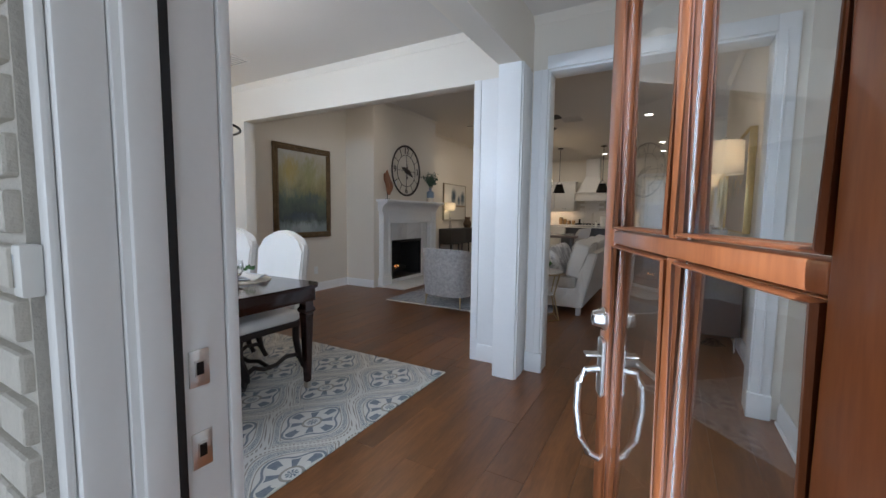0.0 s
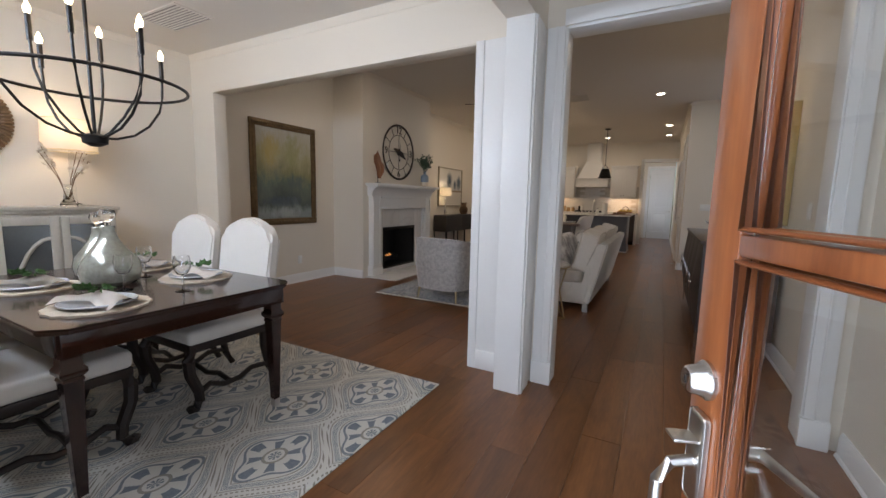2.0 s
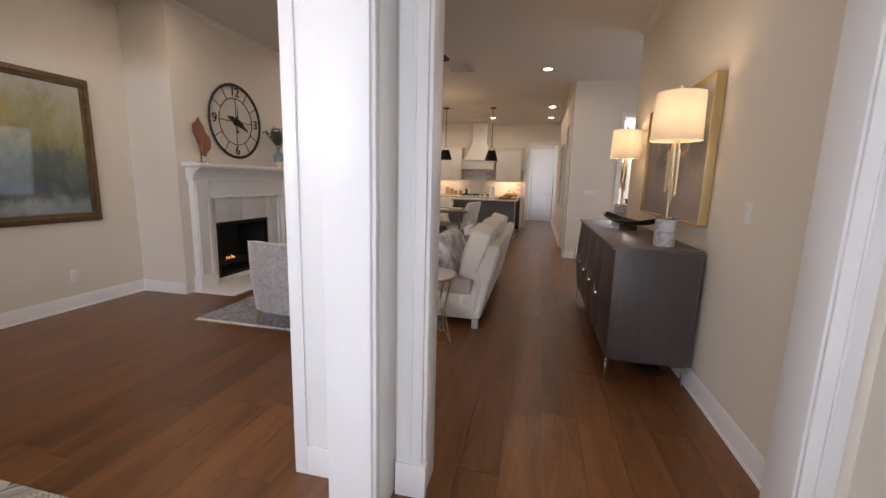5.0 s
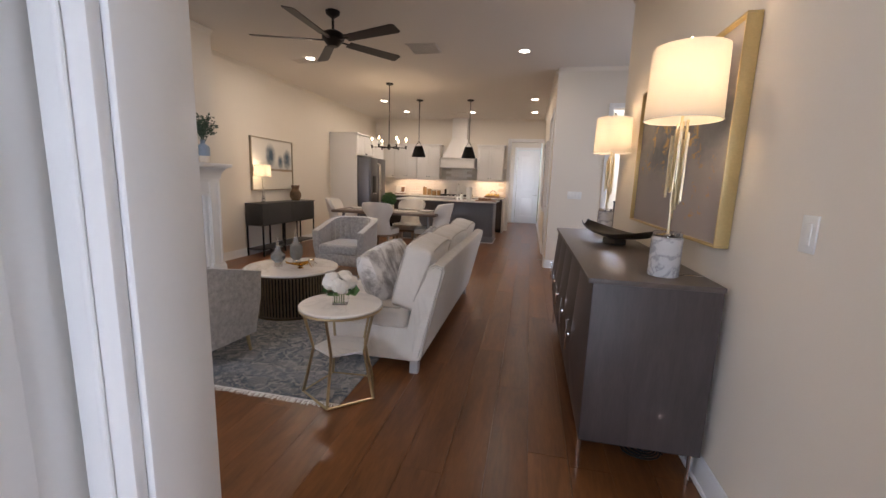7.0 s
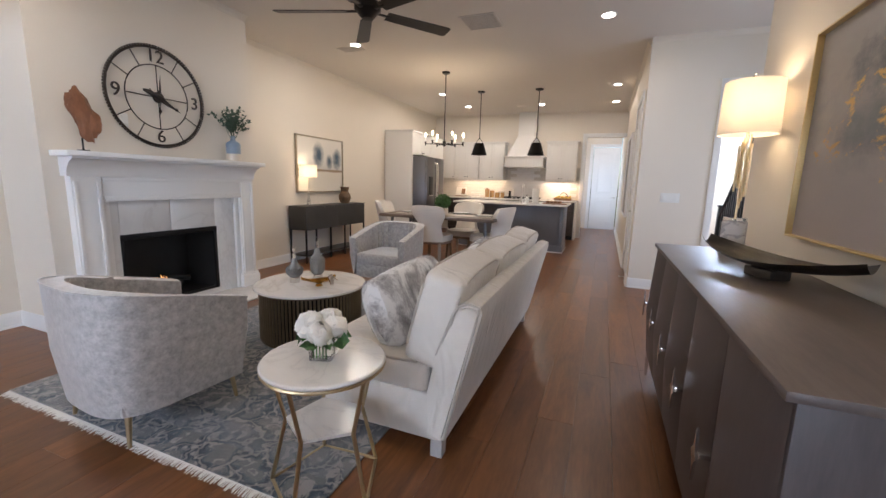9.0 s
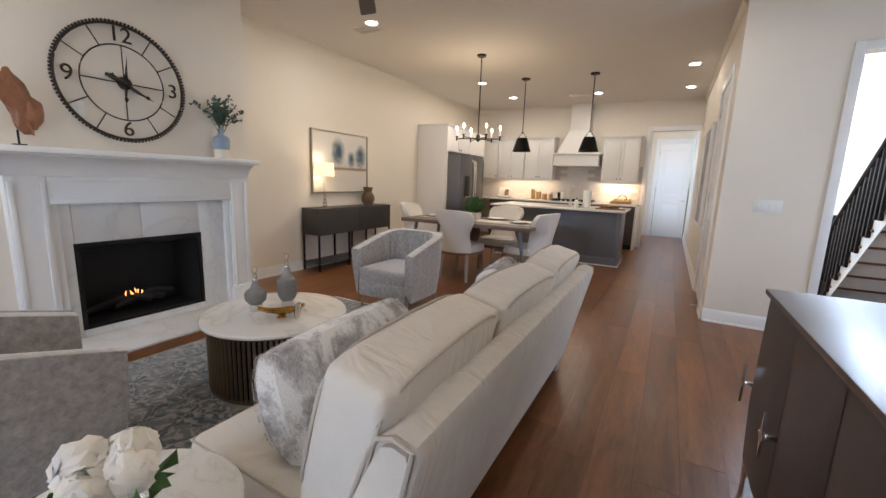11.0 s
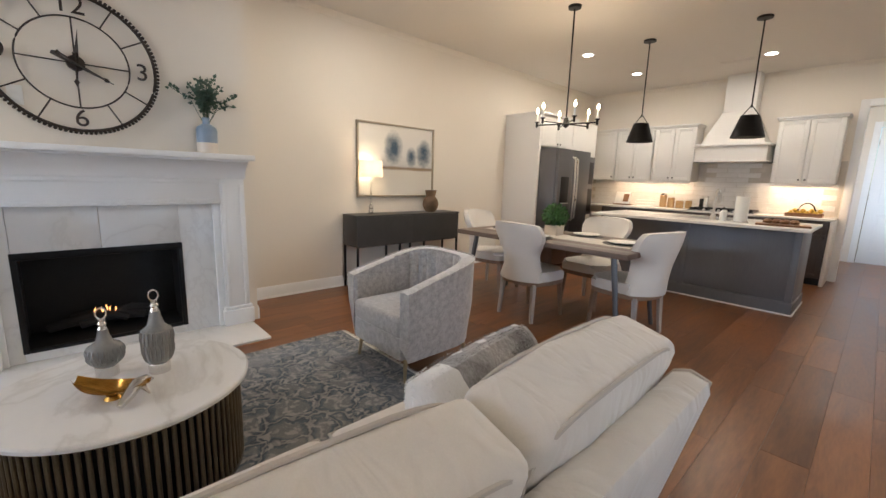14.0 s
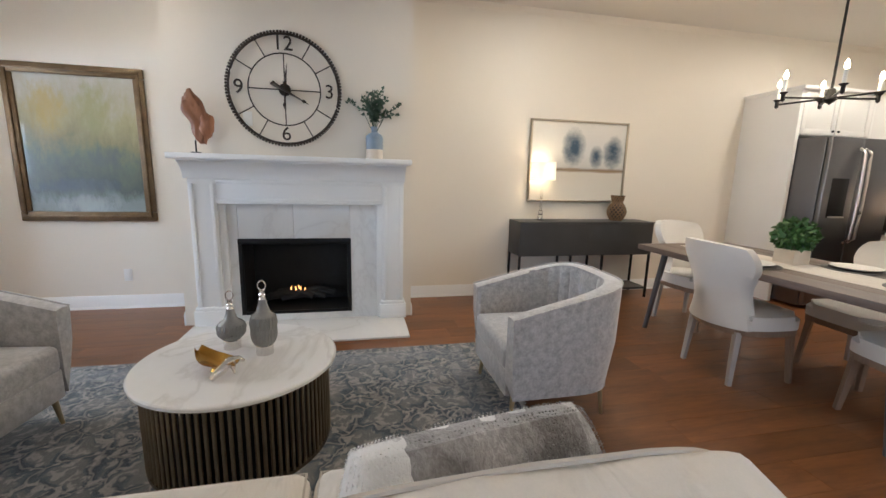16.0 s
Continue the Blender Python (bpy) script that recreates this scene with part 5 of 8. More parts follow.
def stopper_bottle(x, y, profile, h, label):
    b = thing("stopper_bottle", label, "bottle", pose(x - 0.04, y - 0.03, TZ) @ Matrix.Diagonal((0.86, 0.86, 1.15, 1)), "grey bottles on the coffee table")
    part("foot", lathe(fresh(), ((0, 0), (0.046, 0), (0.046, 0.038), (0.042, 0.042), (0, 0.042)), 28), M["silver"], b, "silver foot ring")
    body = part("body", lathe(fresh(), profile, 36), M["ceramic"], b)
    for k in range(22):
        a = 2 * math.pi * k / 22
        for lo, hi in ((0.055, 0.052 + (h - 0.115) * 0.5), (0.05 + (h - 0.115) * 0.5, h - 0.065)):
            shift = 0.0 if lo < 0.06 else math.pi / 22
            zs = [lo + (hi - lo) * q / 4 for q in range(5)]
            rs = [float(np.interp(z, [p[1] for p in profile], [p[0] for p in profile])) for z in zs]
            pts = [((r + 0.0005) * math.cos(a + shift), (r + 0.0005) * math.sin(a + shift), z) for r, z in zip(rs, zs)]
            part("rib", tube(fresh(), pts, lambda f: 0.0025 + 0.0035 * math.sin(math.pi * f), 5), M["ceramic"], body)
    part("neck", lathe(fresh(), ((0.02, h), (0.014, h + 0.012), (0.018, h + 0.02), (0.012, h + 0.03), (0.014, h + 0.036), (0.004, h + 0.04), (0, h + 0.04)), 20), M["silver"], b)
    ring = [(0, 0.02 * math.cos(2 * math.pi * k / 20), h + 0.058 + 0.02 * math.sin(2 * math.pi * k / 20)) for k in range(20)]
    part("ring_stopper", tube(fresh(), ring, 0.0035, 6, True), M["silver"], b, "silver ring stopper")


stopper_bottle(-2.43, 6.075, ((0.044, 0.040), (0.058, 0.05), (0.072, 0.075), (0.073, 0.095), (0.064, 0.115), (0.036, 0.130), (0.024, 0.155), (0.02, 0.175)), 0.175, "squat ribbed grey ceramic bottle with a ring stopper")
stopper_bottle(-2.34, 6.245, ((0.044, 0.040), (0.056, 0.048), (0.064, 0.08), (0.067, 0.14), (0.062, 0.165), (0.036, 0.185), (0.025, 0.215), (0.02, 0.235)), 0.235, "tall ribbed grey ceramic bottle with a ring stopper")


def leaf_bowl():
    b = thing("leaf_bowl", "gold leaf-shaped bowl with a silver bird spreading over its end", "bowl", pose(-2.235, 6.05, TZ, 0, 0, 50))
    bm = fresh()
    rows = []
    for i in range(15):
        f = i / 14
        w = 0.062 * math.sin(math.pi * (0.06 + 0.88 * f)) ** 0.8
        lift = 0.034 + 0.026 * abs(2 * f - 1) ** 2.2
        rows.append([bm.verts.new(((f - 0.5) * 0.27, w * u, lift + 0.020 * u * u - 0.014 * (1 - abs(2 * f - 1)) + 0.004 * math.sin(9 * f + 3 * u))) for u in (-1, -0.6, -0.2, 0.2, 0.6, 1)])
    for a, c in zip(rows, rows[1:]):
        for j in range(5):
            bm.faces.new((a[j], a[j + 1], c[j + 1], c[j]))
    bmesh.ops.solidify(bm, geom=bm.faces[:], thickness=0.004)
    part("leaf", bm, M["gold"], b)
    part("foot", lathe(fresh(), ((0, 0), (0.03, 0), (0.022, 0.012), (0, 0.012)), 16), M["gold"], b)
    bm = tube(fresh(), [(0.085, -0.085, 0.012), (0.09, -0.045, 0.035), (0.095, 0.0, 0.062), (0.105, 0.03, 0.066), (0.115, 0.05, 0.05)], lambda f: 0.006 + 0.016 * math.sin(math.pi * min(1, f + 0.1)), 10)
    tube(bm, [(0.10, 0.005, 0.06), (0.125, -0.01, 0.045), (0.15, -0.02, 0.03)], lambda f: 0.013 * (1 - f) + 0.003, 8)
    part("silver_handle", bm, M["silver"], b, "silver end piece")


leaf_bowl()


def end_table():
    t = thing("end_table", "round white marble end table on a brass hexagon frame", "end table", pose(-1.185, 4.785, 0.0))
    part("tabletop", lathe(fresh(), ((0, 0.545), (0.240, 0.545), (0.246, 0.551), (0.246, 0.558), (0.240, 0.563), (0, 0.563)), 56), M["quartz"], t, "white marble top")
    part("rim", tube(fresh(), [(0.240 * math.cos(2 * math.pi * k / 48), 0.240 * math.sin(2 * math.pi * k / 48), 0.538) for k in range(48)], 0.007, 6, True), M["brass"], t)
    n = 5
    top = [(0.228 * math.cos(2 * math.pi * k / n + 1.03), 0.228 * math.sin(2 * math.pi * k / n + 1.03), 0.538) for k in range(n)]
    mid = [(0.165 * math.cos(2 * math.pi * k / n + 1.03), 0.165 * math.sin(2 * math.pi * k / n + 1.03), 0.29) for k in range(n)]
    low = [(0.232 * math.cos(2 * math.pi * k / n + 1.03), 0.232 * math.sin(2 * math.pi * k / n + 1.03), 0.008) for k in range(n)]
    for a, b, c in zip(top, mid, low):
        part("leg", tube(fresh(), [a, b, c], 0.0085, 6), M["brass"], t)
    for k in range(n):
        part("stretcher", rod(fresh(), low[k], low[(k + 1) % n], 0.008, None, 6), M["brass"], t)
    bm = prism(fresh(), [(x * 1.0, y * 1.0) for x, y, _ in mid], "z", 0.285, 0.298)
    part("shelf", bm, M["quartz"], t, "white marble lower shelf")


end_table()


def peony_vase():
    v = thing("glass_vase", "small square glass vase on the end table", "vase", pose(-1.188, 4.785, 0.563, 0, 0, 20))
    bm = fresh()
    box(bm, -0.045, 0.045, -0.045, 0.045, 0, 0.09, 0.004)
    part("glass", bm, M["crystal"], v).visible_shadow = False
    f = thing("peonies", "white peonies with green leaves in the glass vase", "flowers", pose(-1.188, 4.785, 0.63))
    rnd = random.Random(4)
    for cx, cy, cz, r in ((-0.045, -0.02, 0.065, 0.062), (0.045, 0.02, 0.055, 0.055), (0.0, 0.045, 0.075, 0.055), (0.02, -0.045, 0.05, 0.05)):
        bm = fresh()
        for k in range(80):
            d = Vector((rnd.uniform(-1, 1), rnd.uniform(-1, 1), rnd.uniform(-0.45, 1))).normalized()
            side = d.cross(Vector((rnd.uniform(-1, 1), rnd.uniform(-1, 1), rnd.uniform(-1, 1)))).normalized()
            up = d.cross(side)
            rr = r * rnd.uniform(0.55, 1.0)
            c0 = Vector((cx, cy, cz)) + d * rr
            q = [bm.verts.new(c0 + side * a * 0.024 + up * b * 0.026 - d * rnd.uniform(0.004, 0.018) * (a * a + b * b)) for a, b in ((-1, -0.6), (0, -1), (1, -0.6), (1, 0.5), (0, 1), (-1, 0.5))]
            m0 = bm.verts.new(c0 + d * 0.004)
            for j in range(6):
                bm.faces.new((q[j], q[(j + 1) % 6], m0))
        part("bloom", bm, M["petal"], f)
    lv = fresh()
    for k in range(9):
        a = 2 * math.pi * k / 9
        spray(lv, (0.07 * math.cos(a), 0.07 * math.sin(a), 0.0), (0.105 * math.cos(a), 0.105 * math.sin(a), 0.02), 2, 0.06, 0.01, k)
    part("leaves", lv, M["leafbright"], f)
    part("stems", joined_boxes([(-0.002 + 0.014 * i, 0.002 + 0.014 * i, -0.02, -0.016, -0.06, 0.05) for i in range(-2, 3)]), M["leafbright"], f)


peony_vase()

# ---- sideboard with its lamps ----


def sideboard():
    s = thing("sideboard", "long grey-brown sideboard with faceted doors and chrome pulls", "sideboard", pose(0, 0, 0))
    x0, x1, y0, y1, z0, z1 = 0.148, 0.675, 4.41, 6.50, 0.155, 0.915
    part("carcass", box(fresh(), x0 + 0.02, x1, y0 + 0.004, y1 - 0.004, z0, z1 - 0.02, 0.003), M["greywood"], s)
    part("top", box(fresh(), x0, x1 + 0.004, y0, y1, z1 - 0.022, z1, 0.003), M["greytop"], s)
    n = 5
    w = (y1 - y0 - 0.02) / n
    for k in range(n):
        a, b = y0 + 0.01 + k * w + 0.003, y0 + 0.01 + (k + 1) * w - 0.003
        bm = fresh()
        # faceted front: tall diamonds of four planes each
        for c, d in ((a, b),):
            cm, zm = (c + d) / 2, (z0 + z1 - 0.03) / 2
            pts = {"a": (x0 + 0.018, c, z0 + 0.008), "b": (x0 + 0.018, d, z0 + 0.008), "c": (x0 + 0.018, d, z1 - 0.03), "d": (x0 + 0.018, c, z1 - 0.03),
                   "l": (x0 + 0.018, c, zm), "r": (x0 + 0.018, d, zm), "t": (x0 + 0.018, cm, z1 - 0.03), "o": (x0 + 0.018, cm, z0 + 0.008), "m": (x0 - 0.032, cm, zm)}
            vs = {q: bm.verts.new(p) for q, p in pts.items()}
            for f in ("alm", "lmd", "dmt", "tmc", "cmr", "rmb", "bmo", "oma"):
                bm.faces.new([vs[q] for q in f])
        door = part("door", bm, M["greywood"], s)
        hy = b - 0.028
        pull = fresh()
        prism(pull, [(hy + u, 0.51 + v) for u, v in ((0, -0.085), (0.012, -0.018), (0.034, 0), (0.012, 0.018), (0, 0.085), (-0.012, 0.018), (-0.034, 0), (-0.012, -0.018))], "x", x0 - 0.034, x0 - 0.026)
        box(pull, x0 - 0.03, x0 + 0.02, hy - 0.008, hy + 0.008, 0.502, 0.518, 0.002)
        part("pull", pull, M["chrome"], door, "pointed chrome star pull")
    for x in (x0 + 0.03, x1 - 0.03):
        for y in (y0 + 0.03, y1 - 0.03):
            part("leg", rod(fresh(), (x, y, 0), (x, y, z0), 0.008, 0.012, 8), M["chrome"], s, "thin chrome leg")
    part("underframe", joined_boxes([(x0 + 0.03, x1 - 0.02, y0 + 0.02, y1 - 0.02, z0 - 0.012, z0)]), M["black"], s)


sideboard()
SB = 0.915


M["palegold"] = surface("pale_gold_leaf", (0.80, 0.69, 0.46), 0.34, 1.0, vary=0.15, scale=20, fine=90, bump=0.05)


def stick_lamp(x, y, label, watts):
    l = thing("table_lamp", label, "lamp", pose(x, y, SB), "pair of lamps on the sideboard")
    part("marble_base", lathe(fresh(), ((0, 0), (0.062, 0), (0.064, 0.004), (0.064, 0.172), (0.058, 0.178), (0, 0.178)), 32), M["greymarble"], l, "grey and white marble cylinder base")
    part("crystal_disc", lathe(fresh(), ((0, 0.178), (0.060, 0.178), (0.060, 0.198), (0, 0.198)), 32), M["crystal"], l)
    rnd = random.Random(3)
    part("stem", rod(fresh(), (0, 0, 0.19), (0, 0, 0.70), 0.006, None, 8), M["palegold"], l)
    for k in range(18):
        a = 2 * math.pi * k / 18
        r, z0 = (0.014, 0.030)[k % 2], rnd.uniform(0.25, 0.44)
        z1 = min(0.70, z0 + rnd.uniform(0.16, 0.30))
        stick = fresh()
        box(stick, -0.0052, 0.0052, -0.0035, 0.0035, z0, z1, 0.0012, 1)
        bmesh.ops.transform(stick, matrix=pose(r * math.cos(a), r * math.sin(a), 0, 0, 0, 20 * k), verts=stick.verts)
        part("gold_stick", stick, M["palegold"], l)
    bm = lathe(fresh(), ((0.148, 0.675), (0.142, 0.962)), 48)
    for f in [f for f in bm.faces if len(f.verts) > 4]:
        bm.faces.remove(f)
    bmesh.ops.solidify(bm, geom=bm.faces[:], thickness=0.003)
    sh = part("shade", bm, M["shade"], l, "white fabric drum shade")
    part("shade_trim", tube(fresh(), [(0.148 * math.cos(2 * math.pi * k / 40), 0.148 * math.sin(2 * math.pi * k / 40), 0.676) for k in range(40)], 0.003, 6, True), M["petal"], sh)
    part("finial", lathe(fresh(), ((0.004, 0.955), (0.012, 0.985), (0.014, 0.995), (0.006, 1.005), (0, 1.01)), 12), M["crystal"], l, "crystal finial")
    part("spider", rod(fresh(), (-0.141, 0, 0.945), (0.141, 0, 0.945), 0.002, None, 6), M["gold"], l)
    part("bulb", lathe(fresh(), ((0, 0.73), (0.02, 0.745), (0.03, 0.79), (0.022, 0.83), (0, 0.845)), 16), M["bulb"], l)
    part("cord", tube(fresh(), [(0.06, 0, 0.006), (0.10, 0.03, 0.004), (0.18, 0.02, 0.004)], 0.003, 6), M["crystal"], l)
    point_lamp("table_lamp_light", (x, y, SB + 0.88), watts, WARM, 0.05)


stick_lamp(0.49, 4.59, "lit table lamp with gold sticks, marble base and white shade", 2.6)
stick_lamp(0.543, 6.40, "lit table lamp at the far end of the sideboard", 2.6)
dish = thing("boat_dish", "long dark carved wooden boat-shaped dish on a foot", "dish", pose(0.47, 5.58, SB, 0, 0, -66))
bm = fresh()
rows = []
for i in range(25):
    f = i / 24
    w = 0.135 * math.sin(math.pi * (0.03 + 0.94 * f)) ** 0.75
    lift = 0.042 + 0.06 * abs(2 * f - 1) ** 2.0
    rows.append([bm.verts.new(((f - 0.5) * 0.78, w * u, lift + 0.035 * u * u)) for u in (-1, -0.75, -0.5, -0.25, 0, 0.25, 0.5, 0.75, 1)])
for a, c in zip(rows, rows[1:]):
    for j in range(8):
        bm.faces.new((a[j], a[j + 1], c[j + 1], c[j]))
bmesh.ops.solidify(bm, geom=bm.faces[:], thickness=0.008)
M["darkcarved"] = surface("dark_carved_wood", (0.045, 0.036, 0.03), 0.4, vary=0.3, scale=10, fine=60, bump=0.5, dist=0.003, stretch=(0.2, 1, 1))
part("hull", bm, M["darkcarved"], dish)
part("foot", box(fresh(), -0.07, 0.07, -0.045, 0.045, 0, 0.04, 0.006), M["darkcarved"], dish)
cord = thing("power_cord", "black lamp cord coiled under the sideboard", "cord", pose(0.5, 4.62, 0))
part("coil", tube(fresh(), [(0.10 * math.cos(k * 0.5) * (1 - k / 90), 0.07 * math.sin(k * 0.5), 0.008 + 0.001 * k) for k in range(50)], 0.004, 6), M["black"], cord)

# ---- console ----


def console():
    c = thing("console_table", "dark charcoal console with faceted doors and an open base", "console table", pose(0, 0, 0))
    x0, x1, y0, y1 = XW + 0.02, -4.255, 8.29, 9.86
    part("cabinet", box(fresh(), x0, x1 - 0.012, y0, y1, 0.50, 0.85, 0.003), M["charcoal"], c)
    part("top", box(fresh(), x0, x1, y0 - 0.004, y1 + 0.004, 0.85, 0.862, 0.002), M["charcoal"], c)
    for k in range(2):
        a, b = y0 + 0.006 + k * (y1 - y0) / 2, y0 - 0.006 + (k + 1) * (y1 - y0) / 2
        bm = fresh()
        p = [bm.verts.new(q) for q in ((x1 - 0.012, a, 0.506), (x1 - 0.012, b, 0.506), (x1 - 0.012, b, 0.844), (x1 - 0.012, a, 0.844), (x1 + 0.02, a + (b - a) * 0.62, 0.70), (x1 + 0.004, a + (b - a) * 0.3, 0.506), (x1 + 0.004, a + (b - a) * 0.85, 0.844))]
        for f in ((0, 5, 4), (5, 1, 4), (1, 2, 4), (2, 6, 4), (6, 3, 4), (3, 0, 4)):
            bm.faces.new([p[i] for i in f])
        bm.faces.new((p[0], p[1], p[5])), bm.faces.new((p[2], p[3], p[6]))
        part("door", bm, M["charcoal"], c)
    for y in (y0 + 0.012, (y0 + y1) / 2 - 0.19, (y0 + y1) / 2 + 0.19, y1 - 0.012):
        for x in (x0 + 0.02, x1 - 0.025):
            part("leg", box(fresh(), x - 0.011, x + 0.011, y - 0.011, y + 0.011, 0, 0.50, 0.002), M["black"], c)
    part("shelf", box(fresh(), x0 + 0.02, x1 - 0.02, y0 + 0.02, y1 - 0.02, 0.10, 0.125, 0.003), M["charcoal"], c)


console()
l = thing("console_lamp", "lit lamp with a crystal stem and white square-set shade", "lamp", pose(-4.46, 8.59, 0.862))
part("crystal_stem", lathe(fresh(), ((0, 0), (0.045, 0), (0.045, 0.012), (0.02, 0.02), (0.032, 0.045), (0.02, 0.07), (0.028, 0.09), (0.012, 0.11), (0.010, 0.40), (0, 0.40)), 20), M["crystal"], l)
bm = lathe(fresh(), ((0.135, 0.43), (0.130, 0.615)), 40)
for f in [f for f in bm.faces if len(f.verts) > 4]:
    bm.faces.remove(f)
bmesh.ops.solidify(bm, geom=bm.faces[:], thickness=0.003)
part("shade", bm, M["shade"], l, "white fabric shade")
part("bulb", lathe(fresh(), ((0, 0.44), (0.02, 0.455), (0.028, 0.49), (0.02, 0.53), (0, 0.545)), 16), M["bulb"], l)
point_lamp("console_lamp_light", (-4.46, 8.59, 0.862 + 0.53), 3.4, WARM, 0.05)
vs = thing("woven_vase", "brown openwork woven vase on the console", "vase", pose(-4.44, 9.50, 0.862))
M["rattan"] = surface("brown_rattan", (0.20, 0.12, 0.06), 0.6, vary=0.3, scale=20, fine=90, bump=0.3)
bm = fresh()
prof = lambda z: 0.055 + 0.045 * math.sin(math.pi * min(1, z / 0.20)) if z < 0.2 else 0.052 + 0.02 * (z - 0.2) / 0.08
for k in range(14):
    for s in (1, -1):
        tube(bm, [(prof(z) * math.cos(2 * math.pi * k / 14 + s * z * 9), prof(z) * math.sin(2 * math.pi * k / 14 + s * z * 9), z) for z in [0.28 * j / 14 for j in range(15)]], 0.006, 5)
part("weave", bm, M["rattan"], vs)
part("liner", lathe(fresh(), [(0, 0)] + [(prof(0.28 * j / 12) * 0.9, 0.28 * j / 12) for j in range(13)], 24), M["darkcarved"], vs)

# ---- ceiling fittings of the living room ----


def ceiling_fan():
    f = thing("ceiling_fan", "black ceiling fan with five blades, at rest", "ceiling fan", pose(-2.25, 6.80, HL))
    part("canopy", lathe(fresh(), ((0, 0), (0.075, 0), (0.07, -0.03), (0.03, -0.06), (0, -0.06)), 24), M["black"], f)
    part("downrod", rod(fresh(), (0, 0, -0.05), (0, 0, -0.20), 0.013), M["black"], f)
    part("motor", lathe(fresh(), ((0, -0.19), (0.06, -0.19), (0.105, -0.215), (0.115, -0.245), (0.115, -0.275), (0.09, -0.30), (0.065, -0.33), (0.05, -0.345), (0, -0.35)), 32), M["black"], f)
    for k in range(5):
        m = pose(0, 0, -0.285, 0, 0, 72 * k + 54)
        bm = fresh()
        box(bm, 0.09, 0.22, -0.018, 0.018, -0.004, 0.004, 0.002)
        br = part("blade_arm", bm, M["black"], f, "", m)
        bm = prism(fresh(), [(0.18, -0.055), (0.80, -0.07), (0.83, -0.055), (0.83, 0.055), (0.80, 0.07), (0.18, 0.055)], "z", -0.004, 0.004)
        part("blade", bm, M["fanblade"], br, "", pose(0, 0, 0, -13))


M["fanblade"] = wood("dark_fan_blade", (0.02, 0.018, 0.017), (0.05, 0.043, 0.04), 0.4, 1.2, "x", per_object=0.1)
ceiling_fan()


def can_light(x, y, z=HL, watts=15):
    c = thing("recessed_light", "white recessed ceiling light, lit", "ceiling light", pose(x, y, z), "recessed ceiling lights")
    part("trim_ring", lathe(fresh(), ((0.055, 0), (0.085, 0), (0.082, -0.006), (0.06, -0.006)), 32), M["trim"], c)
    part("lens", lathe(fresh(), ((0, -0.004), (0.062, -0.004), (0.062, -0.009), (0, -0.009)), 28), M["can"], c, "glowing lens")
    lamp = area_lamp("recessed_light_lamp", look((x, y, z - 0.014), (x, y, 0)), 0.11, 0.11, watts, CAN)
    lamp.data.shape = "DISK"


# the last one, in the back hall, is added to brighten the far door
for x, y, watts in ((-0.31, 8.27, 6), (-3.37, 8.28, 15), (-0.14, 11.34, 2.5), (-0.13, 12.83, 2.5), (-3.28, 12.7, 9), (-1.63, 12.8, 8), (-3.37, 11.33, 13), (-0.31, 4.9, 6), (-3.37, 4.7, 9), (-0.35, 15.3, 6)):
    can_light(x, y, HL, watts)


# darker grey that paints the shade between the slats
M["ventshade"] = surface("vent_shadow_grey", (0.30, 0.28, 0.255), 0.8)


def vent(x, y, z, sx, sy):
    v = thing("ceiling_vent", "white slatted air vent in the ceiling", "vent", pose(x, y, z))
    part("frame", joined_boxes([(-sx, sx, -sy, -sy + 0.02, -0.008, 0), (-sx, sx, sy - 0.02, sy, -0.008, 0), (-sx, -sx + 0.02, -sy + 0.02, sy - 0.02, -0.008, 0), (sx - 0.02, sx, -sy + 0.02, sy - 0.02, -0.008, 0)]), M["ceiling"], v)
    # sheet in the shade colour, seen between the slats
    part("backing", box(fresh(), -sx + 0.02, sx - 0.02, -sy + 0.02, sy - 0.02, -0.002, -0.0005), M["ventshade"], v)
    n = int(2 * sy / 0.03)
    for k in range(1, n):
        y = -sy + 0.02 + k * (2 * sy - 0.04) / n
        part("slat", box(fresh(), -sx + 0.02, sx - 0.02, y - 0.006, y + 0.006, -0.007, -0.003), M["ceiling"], v)


vent(-3.54, 8.42, HL, 0.17, 0.09)
vent(-1.60, 8.05, HL, 0.2, 0.2)
vent(-2.0, 12.9, HL, 0.2, 0.06)
vent(-3.75, 2.55, HD, 0.28, 0.16)

# ---- kitchen ----
M["cabwhite"] = surface("white_cabinet_paint", (0.76, 0.74, 0.70), 0.4, vary=0.02, scale=2, fine=90, bump=0.02)
M["espresso"] = wood("espresso_cabinet", (0.030, 0.021, 0.018), (0.062, 0.045, 0.038), 0.4, 1.0, "z", per_object=0.1)
M["slate"] = surface("slate_grey_island", (0.125, 0.13, 0.145), 0.36, vary=0.12, scale=3, fine=70, bump=0.05, stretch=(1, 1, 0.15))
M["stainless"] = surface("dark_stainless", (0.17, 0.17, 0.178), 0.34, 1.0, vary=0.08, scale=2, fine=160, bump=0.02, stretch=(1, 1, 0.05))
M["tile"] = surface("glossy_white_tile", (0.66, 0.65, 0.63), 0.10, vary=0.08, scale=3, fine=20, bump=0.06, dist=0.003)
M["chairwhite"] = surface("white_bonded_upholstery", (0.72, 0.69, 0.64), 0.7, vary=0.04, scale=5, fine=220, bump=0.12, sheen=0.2)
M["driftwood"] = wood("weathered_table_wood", (0.085, 0.062, 0.05), (0.19, 0.145, 0.118), 0.5, 1.0, "x", per_object=0.3)
M["chairleg"] = wood("washed_chair_wood", (0.20, 0.13, 0.085), (0.33, 0.23, 0.16), 0.5, 1.0, "z")
